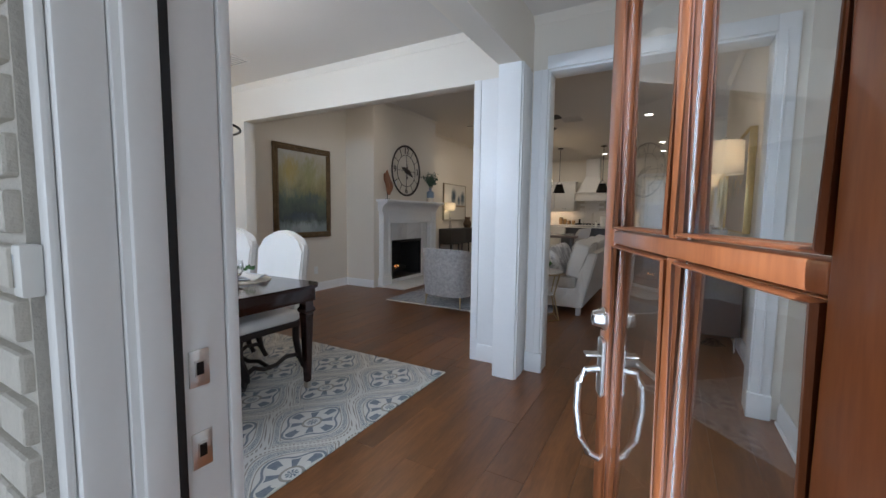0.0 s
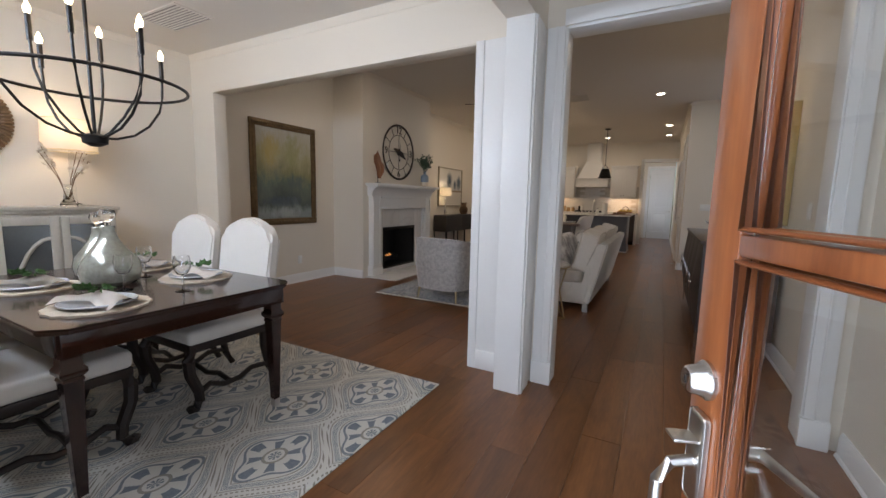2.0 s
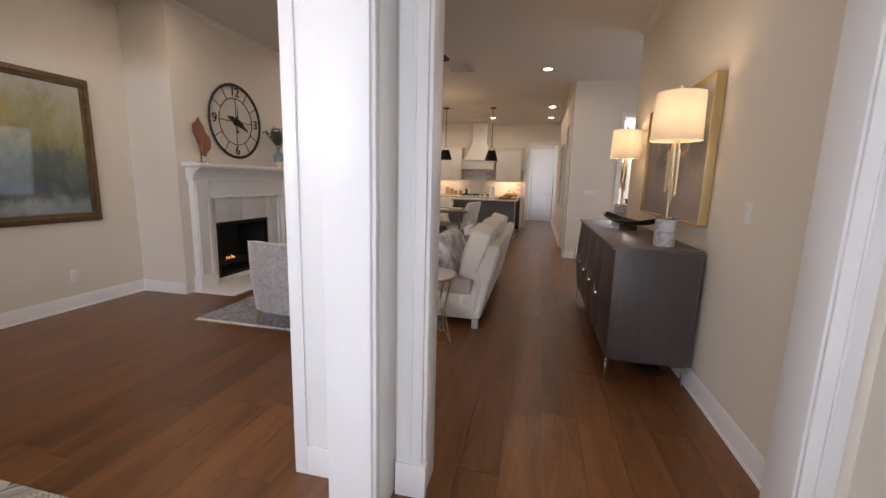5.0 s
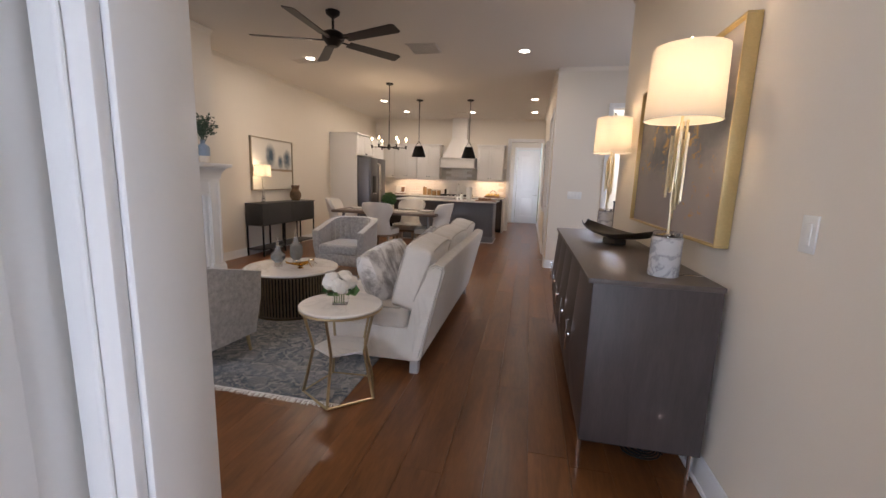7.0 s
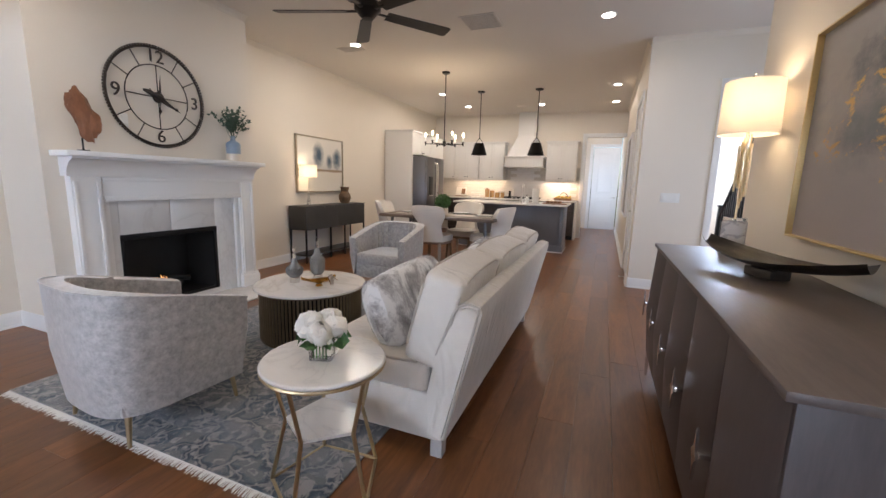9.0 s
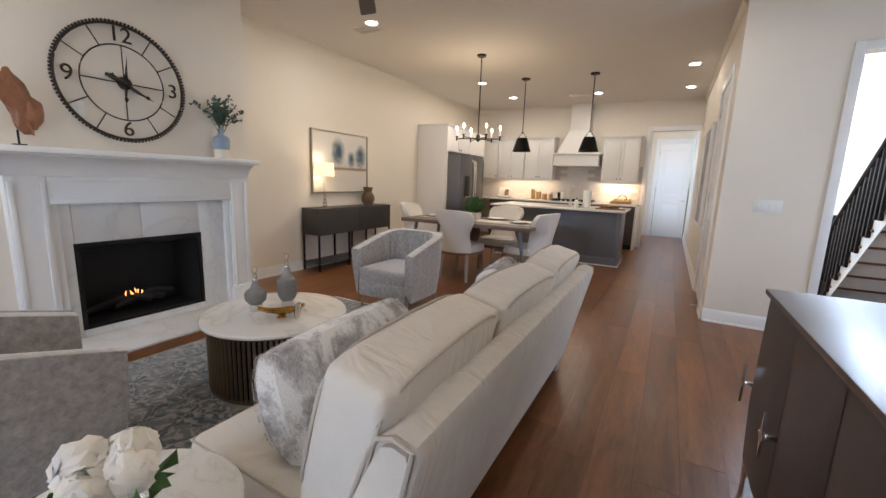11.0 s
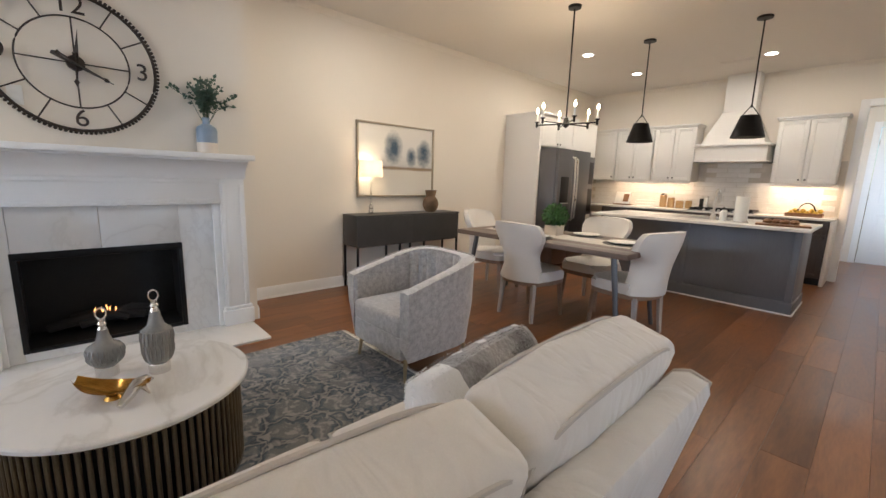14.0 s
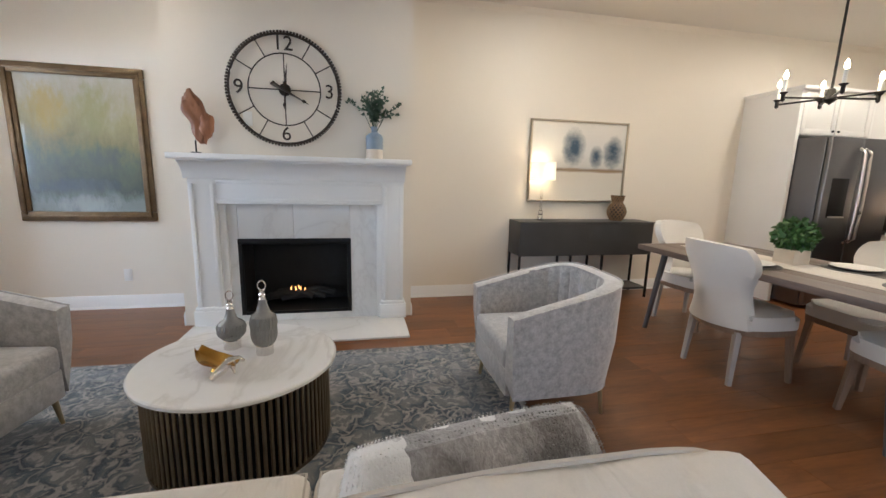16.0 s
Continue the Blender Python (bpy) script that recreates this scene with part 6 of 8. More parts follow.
M["gunmetal"] = surface("gunmetal_leg", (0.16, 0.17, 0.185), 0.4, 0.8, vary=0.1, bump=0.02)
M["jar"] = surface("filled_glass_jar", (0.42, 0.27, 0.13), 0.15, vary=0.25, scale=40, fine=90, bump=0.0, coat=0.6)
M["fruit"] = surface("yellow_fruit", (0.55, 0.38, 0.06), 0.45, vary=0.2, scale=12, fine=60)
M["board"] = wood("cutting_board", (0.14, 0.06, 0.025), (0.28, 0.14, 0.06), 0.5, 1.0, "x")


def shaker(parent, axis, at, out, u0, u1, z0, z1, mat, knob=None):
    """A framed door on a cabinet face; axis: which way the face looks ('x' or 'y')."""
    def bx(a0, a1, b0, b1, o0, o1, bev=0.002):
        lo, hi = sorted((at + out * o0, at + out * o1))
        return box(fresh(), a0, a1, lo, hi, b0, b1, bev) if axis == "y" else box(fresh(), lo, hi, a0, a1, b0, b1, bev)
    d = part("door", bx(u0, u1, z0, z1, 0.001, 0.012), mat, parent)
    r = 0.055
    for a0, a1, b0, b1 in ((u0, u0 + r, z0, z1), (u1 - r, u1, z0, z1), (u0 + r, u1 - r, z0, z0 + r), (u0 + r, u1 - r, z1 - r, z1)):
        part("door_rail", bx(a0, a1, b0, b1, 0.011, 0.022), mat, d)
    if knob:
        lo = at + out * 0.03
        c = (knob[0], lo, knob[1]) if axis == "y" else (lo, knob[0], knob[1])
        bm = fresh()
        bmesh.ops.create_icosphere(bm, subdivisions=2, radius=0.013, matrix=Matrix.Translation(c))
        part("knob", bm, M["black"], d, "small black knob")


def wall_cabinet(x0, x1, n, label):
    c = thing("wall_cabinet", label, "cabinet", pose(0, 0, 0), "white wall cabinets")
    part("body", box(fresh(), x0, x1, YN - 0.33, YN - 0.002, 1.38, 2.26, 0.002), M["cabwhite"], c)
    part("cornice", joined_boxes([(x0 - 0.015, x1 + 0.015, YN - 0.365, YN - 0.002, 2.26, 2.285), (x0 - 0.03, x1 + 0.03, YN - 0.385, YN - 0.002, 2.285, 2.31)], 0.004), M["cabwhite"], c)
    w = (x1 - x0) / n
    for k in range(n):
        a, b = x0 + k * w + 0.004, x0 + (k + 1) * w - 0.004
        shaker(c, "y", YN - 0.33, -1, a, b, 1.385, 2.255, M["cabwhite"], ((b - 0.03) if k % 2 == 0 else (a + 0.03), 1.43))
    return c


wall_cabinet(-1.56, -0.86, 2, "white shaker wall cabinet with two doors by the back hall")
wall_cabinet(-3.24, -2.60, 2, "white shaker wall cabinet beside the range hood")
wall_cabinet(-3.90, -3.26, 2, "white shaker wall cabinet beside the corner")
wall_cabinet(-4.58, -3.92, 1, "white corner wall cabinet with one door")
hood = thing("range_hood", "white tapered wooden range hood", "range hood", pose(0, 0, 0))
part("box", box(fresh(), -2.55, -1.62, YN - 0.50, YN - 0.002, 1.70, 1.92, 0.004), M["cabwhite"], hood)
part("ledge", joined_boxes([(-2.58, -1.59, YN - 0.53, YN - 0.002, 1.92, 1.955), (-2.57, -1.60, YN - 0.52, YN - 0.002, 1.685, 1.705)], 0.005), M["cabwhite"], hood)
bm = fresh()
lo = [(-2.50, YN - 0.46, 1.955), (-1.67, YN - 0.46, 1.955), (-1.67, YN - 0.002, 1.955), (-2.50, YN - 0.002, 1.955)]
hi = [(-2.29, YN - 0.28, 2.46), (-1.88, YN - 0.28, 2.46), (-1.88, YN - 0.002, 2.46), (-2.29, YN - 0.002, 2.46)]
va, vb = [bm.verts.new(p) for p in lo], [bm.verts.new(p) for p in hi]
bm.faces.new(va[::-1]), bm.faces.new(vb)
for k in range(4):
    bm.faces.new((va[k], va[(k + 1) % 4], vb[(k + 1) % 4], vb[k]))
part("taper", bm, M["cabwhite"], hood)
part("chimney", joined_boxes([(-2.29, -1.88, YN - 0.28, YN - 0.002, 2.46, HL - 0.002), (-2.30, -1.87, YN - 0.29, YN - 0.002, 2.45, 2.475)], 0.003), M["cabwhite"], hood)


def base_cabinet(x0, x1, n, label):
    c = thing("base_cabinet", label, "cabinet", pose(0, 0, 0), "dark base cabinets")
    part("body", box(fresh(), x0, x1, YN - 0.60, YN - 0.002, 0.10, 0.885, 0.002), M["espresso"], c)
    part("toe_kick", box(fresh(), x0, x1, YN - 0.54, YN - 0.05, 0, 0.10), M["black"], c)
    w = (x1 - x0) / n
    for k in range(n):
        a, b = x0 + k * w + 0.004, x0 + (k + 1) * w - 0.004
        shaker(c, "y", YN - 0.60, -1, a, b, 0.11, 0.70, M["espresso"], (b - 0.03, 0.66))
        shaker(c, "y", YN - 0.60, -1, a, b, 0.715, 0.875, M["espresso"], ((a + b) / 2, 0.795))


base_cabinet(-3.96, -2.55, 3, "dark espresso base cabinet under the back counter")
base_cabinet(-2.55, -1.62, 2, "dark espresso base cabinet under the cooktop")
base_cabinet(-1.62, -0.82, 2, "dark espresso base cabinet near the back hall")
ct = thing("worktop", "white quartz worktop along the back wall", "countertop", pose(0, 0, 0))
part("slab", joined_boxes([(-4.58, -0.78, YN - 0.63, YN - 0.004, 0.886, 0.918)], 0.003), M["quartz"], ct)
part("end_panel", box(fresh(), -0.818, -0.775, YN - 0.60, YN - 0.002, 0, 0.885, 0.002), M["cabwhite"], ct, "white end panel")
hobs = thing("cooktop", "black gas cooktop with iron grates", "cooktop", pose(-2.09, YN - 0.33, 0.918))
part("plate", box(fresh(), -0.44, 0.44, -0.25, 0.25, 0, 0.012, 0.004), M["stainless"], hobs)
for x in (-0.29, 0, 0.29):
    part("grate", joined_boxes([(x - 0.13, x + 0.13, y - 0.008, y + 0.008, 0.012, 0.045) for y in (-0.2, -0.07, 0.07, 0.2)] + [(x + s - 0.008, x + s + 0.008, -0.21, 0.21, 0.012, 0.045) for s in (-0.12, 0.12)]), M["black"], hobs, "black iron grate")
for k in range(5):
    part("knob", rod(fresh(), (-0.2 + 0.1 * k, -0.25, 0.02), (-0.2 + 0.1 * k, -0.275, 0.02), 0.018), M["steel"], hobs)

# splash-back of staggered glossy tiles
splash = thing("splashback", "glossy white staggered subway tile splash-back", "splashback", pose(0, 0, 0), "", "structure")
part("grout", box(fresh(), -4.58, -0.79, YN - 0.006, YN - 0.001, 0.918, 1.70), M["mortar"], splash)
tile_mesh = mesh_of(box(fresh(), -0.148, 0.148, -0.004, 0.004, -0.0365, 0.0365, 0.002, 1), "tile", False)
tile_mesh.materials.append(M["tile"])
rnd = random.Random(12)
for row in range(10):
    z = 0.958 + row * 0.0765
    x = -4.43 + (0.15 if row % 2 else 0)
    while x < -0.93:
        if z < 1.36 or (-2.55 < x - 0.15 and x + 0.15 < -1.60):
            t = new("tile", tile_mesh)
            t.parent = splash
            t.matrix_basis = pose(x, YN - 0.0095, z, rnd.uniform(-0.9, 0.9), 0, rnd.uniform(-0.6, 0.6))
        x += 0.30
for x0, x1 in ((-3.9, -2.62), (-1.55, -0.87)):
    strip = thing("undercabinet_light", "warm light strip beneath the wall cabinets", "light", pose((x0 + x1) / 2, YN - 0.2, 1.372))
    part("strip", box(fresh(), -(x1 - x0) / 2, (x1 - x0) / 2, -0.012, 0.012, -0.006, 0.004), M["plastic"], strip)
    # unseen rail, added to screen the bright lamp from view
    part("light_rail", box(fresh(), -(x1 - x0) / 2, (x1 - x0) / 2, -0.13, -0.112, -0.035, 0.006, 0.002), M["cabwhite"], strip)
    area_lamp("undercabinet_lamp", look(((x0 + x1) / 2, YN - 0.2, 1.360), ((x0 + x1) / 2, YN - 0.12, 0.9)), x1 - x0, 0.03, 5, (1.0, 0.68, 0.40))

fridge = thing("refrigerator", "dark stainless side-by-side refrigerator with a dispenser", "refrigerator", pose(0, 0, 0))
FXF = -3.64
part("body", box(fresh(), -4.58, FXF - 0.05, 11.25, 12.17, 0.03, 1.79, 0.006), M["stainless"], fridge)
dl = part("door", box(fresh(), FXF - 0.047, FXF, 11.254, 11.66, 0.05, 1.785, 0.012, 3), M["stainless"], fridge)
dr = part("door", box(fresh(), FXF - 0.047, FXF, 11.668, 12.166, 0.05, 1.785, 0.012, 3), M["stainless"], fridge)
part("dispenser", joined_boxes([(FXF - 0.002, FXF + 0.004, 11.34, 11.56, 0.98, 1.38)], 0.004), M["black"], dl, "black ice and water dispenser")
part("dispenser_tray", box(fresh(), FXF, FXF + 0.03, 11.36, 11.54, 0.98, 0.995, 0.003), M["steel"], dl)
for y, d in ((11.63, dl), (11.70, dr)):
    part("handle", tube(fresh(), [(FXF, y, 0.72), (FXF + 0.05, y, 0.76), (FXF + 0.062, y, 1.1), (FXF + 0.062, y, 1.35), (FXF + 0.05, y, 1.64), (FXF, y, 1.68)], 0.013, 8), M["steel"], d, "curved steel handle")
sur = thing("fridge_surround", "white cabinet surround enclosing the refrigerator", "cabinet", pose(0, 0, 0))
part("side_panel", box(fresh(), XW + 0.002, -3.96, 11.19, 11.235, 0, 2.30, 0.002), M["cabwhite"], sur)
part("side_panel", box(fresh(), XW + 0.002, -3.96, 12.185, 12.22, 0, 2.30, 0.002), M["cabwhite"], sur)
part("upper_box", box(fresh(), XW + 0.002, -3.98, 11.235, 12.185, 1.83, 2.29, 0.002), M["cabwhite"], sur)
part("cornice", box(fresh(), XW + 0.002, -3.93, 11.17, 12.24, 2.29, 2.325, 0.004), M["cabwhite"], sur)
for a, b, k in ((11.24, 11.705, 11.67), (11.715, 12.18, 11.75)):
    shaker(sur, "x", -3.98, 1, a, b, 1.84, 2.28, M["cabwhite"], (k, 1.88))
ovens = thing("wall_oven", "stainless and black wall oven in a white tall cabinet", "oven", pose(0, 0, 0))
part("tall_cabinet", box(fresh(), XW + 0.002, -3.99, 12.225, 12.97, 0, 2.30, 0.002), M["cabwhite"], ovens)
part("oven_front", box(fresh(), -3.99, -3.965, 12.25, 12.94, 0.75, 1.75, 0.004), M["stainless"], ovens)
for z0, z1 in ((0.80, 1.20), (1.28, 1.66)):
    part("oven_glass", box(fresh(), -3.966, -3.958, 12.29, 12.90, z0, z1, 0.002), M["black"], ovens, "black oven glass")

isl = thing("kitchen_island", "slate grey kitchen island with panelled back", "island", pose(0, 0, 0))
IX0, IX1, IY0, IY1 = -2.95, -0.87, 11.35, 12.12
part("body", box(fresh(), IX0, IX1, IY0 + 0.02, IY1, 0, 0.885, 0.003), M["slate"], isl)
part("back_panel", box(fresh(), IX0, IX1, IY0 + 0.006, IY0 + 0.02, 0.14, 0.885, 0.001), M["slate"], isl)
for x in (IX0, (IX0 + IX1) / 2 - 0.03, IX1 - 0.06):
    part("stile", box(fresh(), x, x + 0.06, IY0 - 0.004, IY0 + 0.006, 0.0, 0.885, 0.002), M["slate"], isl)
part("base_moulding", joined_boxes([(IX0 - 0.012, IX1 + 0.012, IY0 - 0.014, IY0 + 0.01, 0, 0.12), (IX1 - 0.004, IX1 + 0.014, IY0, IY1, 0, 0.12), (IX0 - 0.008, IX1 + 0.008, IY0 - 0.010, IY0 + 0.01, 0.12, 0.135)], 0.003), M["slate"], isl)
part("shoe_moulding", joined_boxes([(IX0, IX1 + 0.02, IY0 - 0.026, IY0 - 0.014, 0, 0.016), (IX1 + 0.014, IX1 + 0.026, IY0 - 0.026, IY1, 0, 0.016)], 0.003), M["trim"], isl, "pale shoe moulding")
it = thing("island_worktop", "white quartz island worktop with overhang", "countertop", pose(0, 0, 0))
part("slab", box(fresh(), IX0 - 0.04, -0.80, 11.08, IY1 + 0.04, 0.886, 0.918, 0.004), M["quartz"], it)
# no recess is cut; a flat dark sheet paints the sink's shaded inside
part("sink", box(fresh(), -2.15, -1.55, 11.55, 11.95, 0.9175, 0.9195, 0.0005), M["stainless"], it, "flat dark steel sheet painting the sink's shaded recess")
fau = thing("kitchen_faucet", "tall steel gooseneck faucet on the island", "faucet", pose(-1.70, 11.50, 0.918))
part("neck", tube(fresh(), [(0, 0, 0)] + [(0, 0.09 - 0.09 * math.cos(a * math.pi / 10), 0.27 + 0.08 * math.sin(a * math.pi / 10)) for a in range(0, 9)], 0.014, 10), M["steel"], fau)
part("base", lathe(fresh(), ((0, 0), (0.03, 0), (0.028, 0.05), (0.018, 0.07), (0, 0.07)), 16), M["steel"], fau)
part("spray_head", rod(fresh(), (0, 0.178, 0.29), (0, 0.185, 0.19), 0.017, 0.02), M["steel"], fau)
tw = thing("paper_towel", "white paper towel roll on a steel holder", "paper towel", pose(-1.42, 11.42, 0.918))
part("foot", lathe(fresh(), ((0, 0), (0.08, 0), (0.08, 0.012), (0, 0.012)), 24), M["steel"], tw)
part("roll", lathe(fresh(), ((0, 0.012), (0.062, 0.012), (0.064, 0.02), (0.064, 0.27), (0.06, 0.28), (0, 0.28)), 28), M["plastic"], tw, "white paper roll")
part("rod", rod(fresh(), (0, 0, 0.25), (0, 0, 0.33), 0.008), M["steel"], tw)
soap = thing("soap_bottle", "white soap pump bottle beside the faucet", "bottle", pose(-1.58, 11.40, 0.918))
part("bottle", lathe(fresh(), ((0, 0), (0.035, 0), (0.036, 0.10), (0.02, 0.12), (0.012, 0.125), (0, 0.125)), 18), M["plastic"], soap)
part("pump", rod(fresh(), (0, 0, 0.12), (0, 0, 0.16), 0.006), M["black"], soap)
cb = thing("cutting_board", "wooden board with bread on the island", "cutting board", pose(-1.05, 11.38, 0.918, 0, 0, 8))
part("plank", box(fresh(), -0.22, 0.22, -0.12, 0.12, 0, 0.018, 0.005), M["board"], cb)
for k in range(4):
    bd = thing("bread_roll", "brown bread roll on the cutting board", "bread", pose(-1.17 + 0.07 * k, 11.36 + 0.03 * (k % 2), 0.936), "bread on the board")
    part("crust", lathe(fresh(), ((0, 0), (0.04, 0.008), (0.045, 0.025), (0.03, 0.045), (0, 0.05)), 16, (0, 0, 0), 1.0, 1.3), M["board"], bd)
fb = thing("fruit_tray", "wooden tray with lemons, pears and a dark handle", "fruit tray", pose(-1.12, YN - 0.30, 0.918))
part("tray", joined_boxes([(-0.20, 0.20, -0.12, 0.12, 0, 0.02), (-0.20, 0.20, -0.12, -0.105, 0.02, 0.05), (-0.20, 0.20, 0.105, 0.12, 0.02, 0.05)], 0.004), M["board"], fb)
part("handle", tube(fresh(), [(0.02 + 0.1 * math.cos(a * math.pi / 8), 0, 0.03 + 0.16 * math.sin(a * math.pi / 8)) for a in range(9)], 0.009, 6), M["black"], fb)
rnd = random.Random(6)
for k in range(8):
    fr1 = thing("lemon", "yellow lemon in the wooden tray", "fruit", pose(-1.27 + 0.045 * k, YN - 0.30 + rnd.uniform(-0.06, 0.06), 0.938 + 0.03 * (k % 2)), "fruit in the tray")
    part("peel", lathe(fresh(), ((0, 0), (0.02, 0.006), (0.033, 0.03), (0.02, 0.056), (0, 0.064)), 14), M["fruit"], fr1)
for k, (x, r, h, mt) in enumerate(((-3.05, 0.055, 0.24, "jar"), (-2.92, 0.055, 0.19, "jar"), (-2.78, 0.06, 0.14, "jar"), (-2.64, 0.05, 0.15, "jar"), (-2.45, 0.03, 0.20, "black"), (-2.38, 0.028, 0.22, "plastic"))):
    jr = thing("kitchen_jar", ("glass storage jar with dry food and a lid" if mt == "jar" else "tall pepper mill on the worktop"), "jar", pose(x, YN - 0.16, 0.918), "jars on the worktop")
    part("jar_body", lathe(fresh(), ((0, 0), (r, 0), (r, h * 0.86), (r * 0.8, h * 0.9), (0, h * 0.9)), 20), M[mt], jr)
    part("lid", lathe(fresh(), ((0, h * 0.9), (r * 0.85, h * 0.9), (r * 0.85, h), (0, h)), 20), M["steel"], jr)
cook = thing("cookbook_stand", "open cookbook on a stand on the worktop", "cookbook", pose(-3.75, YN - 0.25, 0.918))
part("page", prism(fresh(), [(-0.02, 0.02), (0.06, 0.24), (0.065, 0.238), (-0.012, 0.018)], "x", -0.14, 0.14), M["plastic"], cook)
part("picture", prism(fresh(), [(-0.021, 0.06), (0.035, 0.20), (0.037, 0.199), (-0.018, 0.059)], "x", 0.02, 0.12), M["board"], cook)
part("stand", box(fresh(), -0.15, 0.15, -0.05, 0.10, 0, 0.02, 0.003), M["board"], cook)
wb = thing("wire_basket", "white wire dish basket on the worktop", "basket", pose(-3.35, YN - 0.2, 0.918))
for z in (0.006, 0.06, 0.11):
    part("hoop", tube(fresh(), [(-0.13, -0.09, z), (0.13, -0.09, z), (0.13, 0.09, z), (-0.13, 0.09, z)], 0.004, 6, True), M["plastic"], wb)
for k in range(7):
    part("wire", rod(fresh(), (-0.13 + 0.26 * k / 6, -0.09, 0.006), (-0.13 + 0.26 * k / 6, -0.09, 0.11), 0.003, None, 6), M["plastic"], wb)


def pendant(x, y):
    p = thing("pendant_lamp", "black metal cone pendant lamp above the island", "pendant lamp", pose(x, y, HL), "pendants above the island")
    part("canopy", lathe(fresh(), ((0, 0), (0.07, 0), (0.07, -0.02), (0, -0.03)), 24), M["black"], p)
    part("rod", rod(fresh(), (0, 0, -0.02), (0, 0, -0.88), 0.007), M["black"], p)
    part("yoke", joined_boxes([(-0.004, 0.004, -0.004, 0.004, -0.89, -0.86)]), M["black"], p)
    for s in (-1, 1):
        part("strut", rod(fresh(), (0, 0, -0.86), (0.075 * s, 0, -0.965), 0.005, None, 6), M["black"], p)
    bm = lathe(fresh(), ((0.085, -0.965), (0.155, -1.19)), 36)
    for f in [f for f in bm.faces if len(f.verts) > 4 and min(v.co.z for v in f.verts) < -1.1]:
        bm.faces.remove(f)
    bmesh.ops.solidify(bm, geom=bm.faces[:], thickness=0.004)
    part("shade", bm, M["black"], p)
    part("bulb", lathe(fresh(), ((0, -1.0), (0.03, -1.03), (0.03, -1.08), (0, -1.11)), 14), M["bulb"], p)
    point_lamp("pendant_light", (x, y, HL - 1.14), 4, WARM, 0.04)


pendant(-2.555, 11.30)
pendant(-1.46, 11.35)


def candle(parent, x, y, z, h, sleeve):
    c = part("candle_sleeve", rod(fresh(), (x, y, z), (x, y, z + h), 0.011, None, 12), sleeve, parent)
    part("bulb", lathe(fresh(), ((0.006, h), (0.013, h + 0.012), (0.014, h + 0.026), (0.006, h + 0.05), (0, h + 0.06)), 12, (x, y, z)), M["bulb"], c, "glowing candle bulb")
    return c


def arm_chandelier():
    c = thing("chandelier", "black six-arm chandelier with lit candle bulbs over the breakfast table", "chandelier", pose(-2.71, 9.83, HL, 0, 0, 15))
    part("canopy", lathe(fresh(), ((0, 0), (0.065, 0), (0.06, -0.025), (0, -0.03)), 24), M["black"], c)
    part("stem", rod(fresh(), (0, 0, -0.02), (0, 0, -1.10), 0.008), M["black"], c)
    part("hub", lathe(fresh(), ((0, -1.05), (0.02, -1.06), (0.03, -1.10), (0.04, -1.13), (0.02, -1.15), (0, -1.165)), 18), M["black"], c)
    for k in range(6):
        a = k * math.pi / 3
        x, y = 0.31 * math.cos(a), 0.31 * math.sin(a)
        arm = part("arm", rod(fresh(), (0, 0, -1.12), (x, y, -1.12), 0.007, None, 8), M["black"], c)
        part("cup", lathe(fresh(), ((0, -1.15), (0.012, -1.14), (0.012, -1.10), (0.024, -1.09), (0.024, -1.085), (0, -1.085)), 14, (x, y, 0)), M["black"], arm)
        candle(c, x, y, -1.085, 0.085, M["plastic"])
    point_lamp("chandelier_light", (-2.71, 9.83, HL - 0.92), 18, WARM, 0.25)


arm_chandelier()

# ---- breakfast table ----
bt = thing("breakfast_table", "weathered grey plank table on splayed metal legs", "dining table", pose(-2.56, 9.55, 0))
for k in range(5):
    part("plank", box(fresh(), -0.93, 0.93, -0.475 + 0.19 * k + 0.001, -0.475 + 0.19 * (k + 1) - 0.001, 0.715, 0.76, 0.003), M["driftwood"], bt)
for x in (-0.76, 0.76):
    for y in (-0.33, 0.33):
        part("leg", rod(fresh(), (x * 1.14, y * 1.1, 0), (x, y, 0.715), 0.019, 0.026, 14), M["gunmetal"], bt)


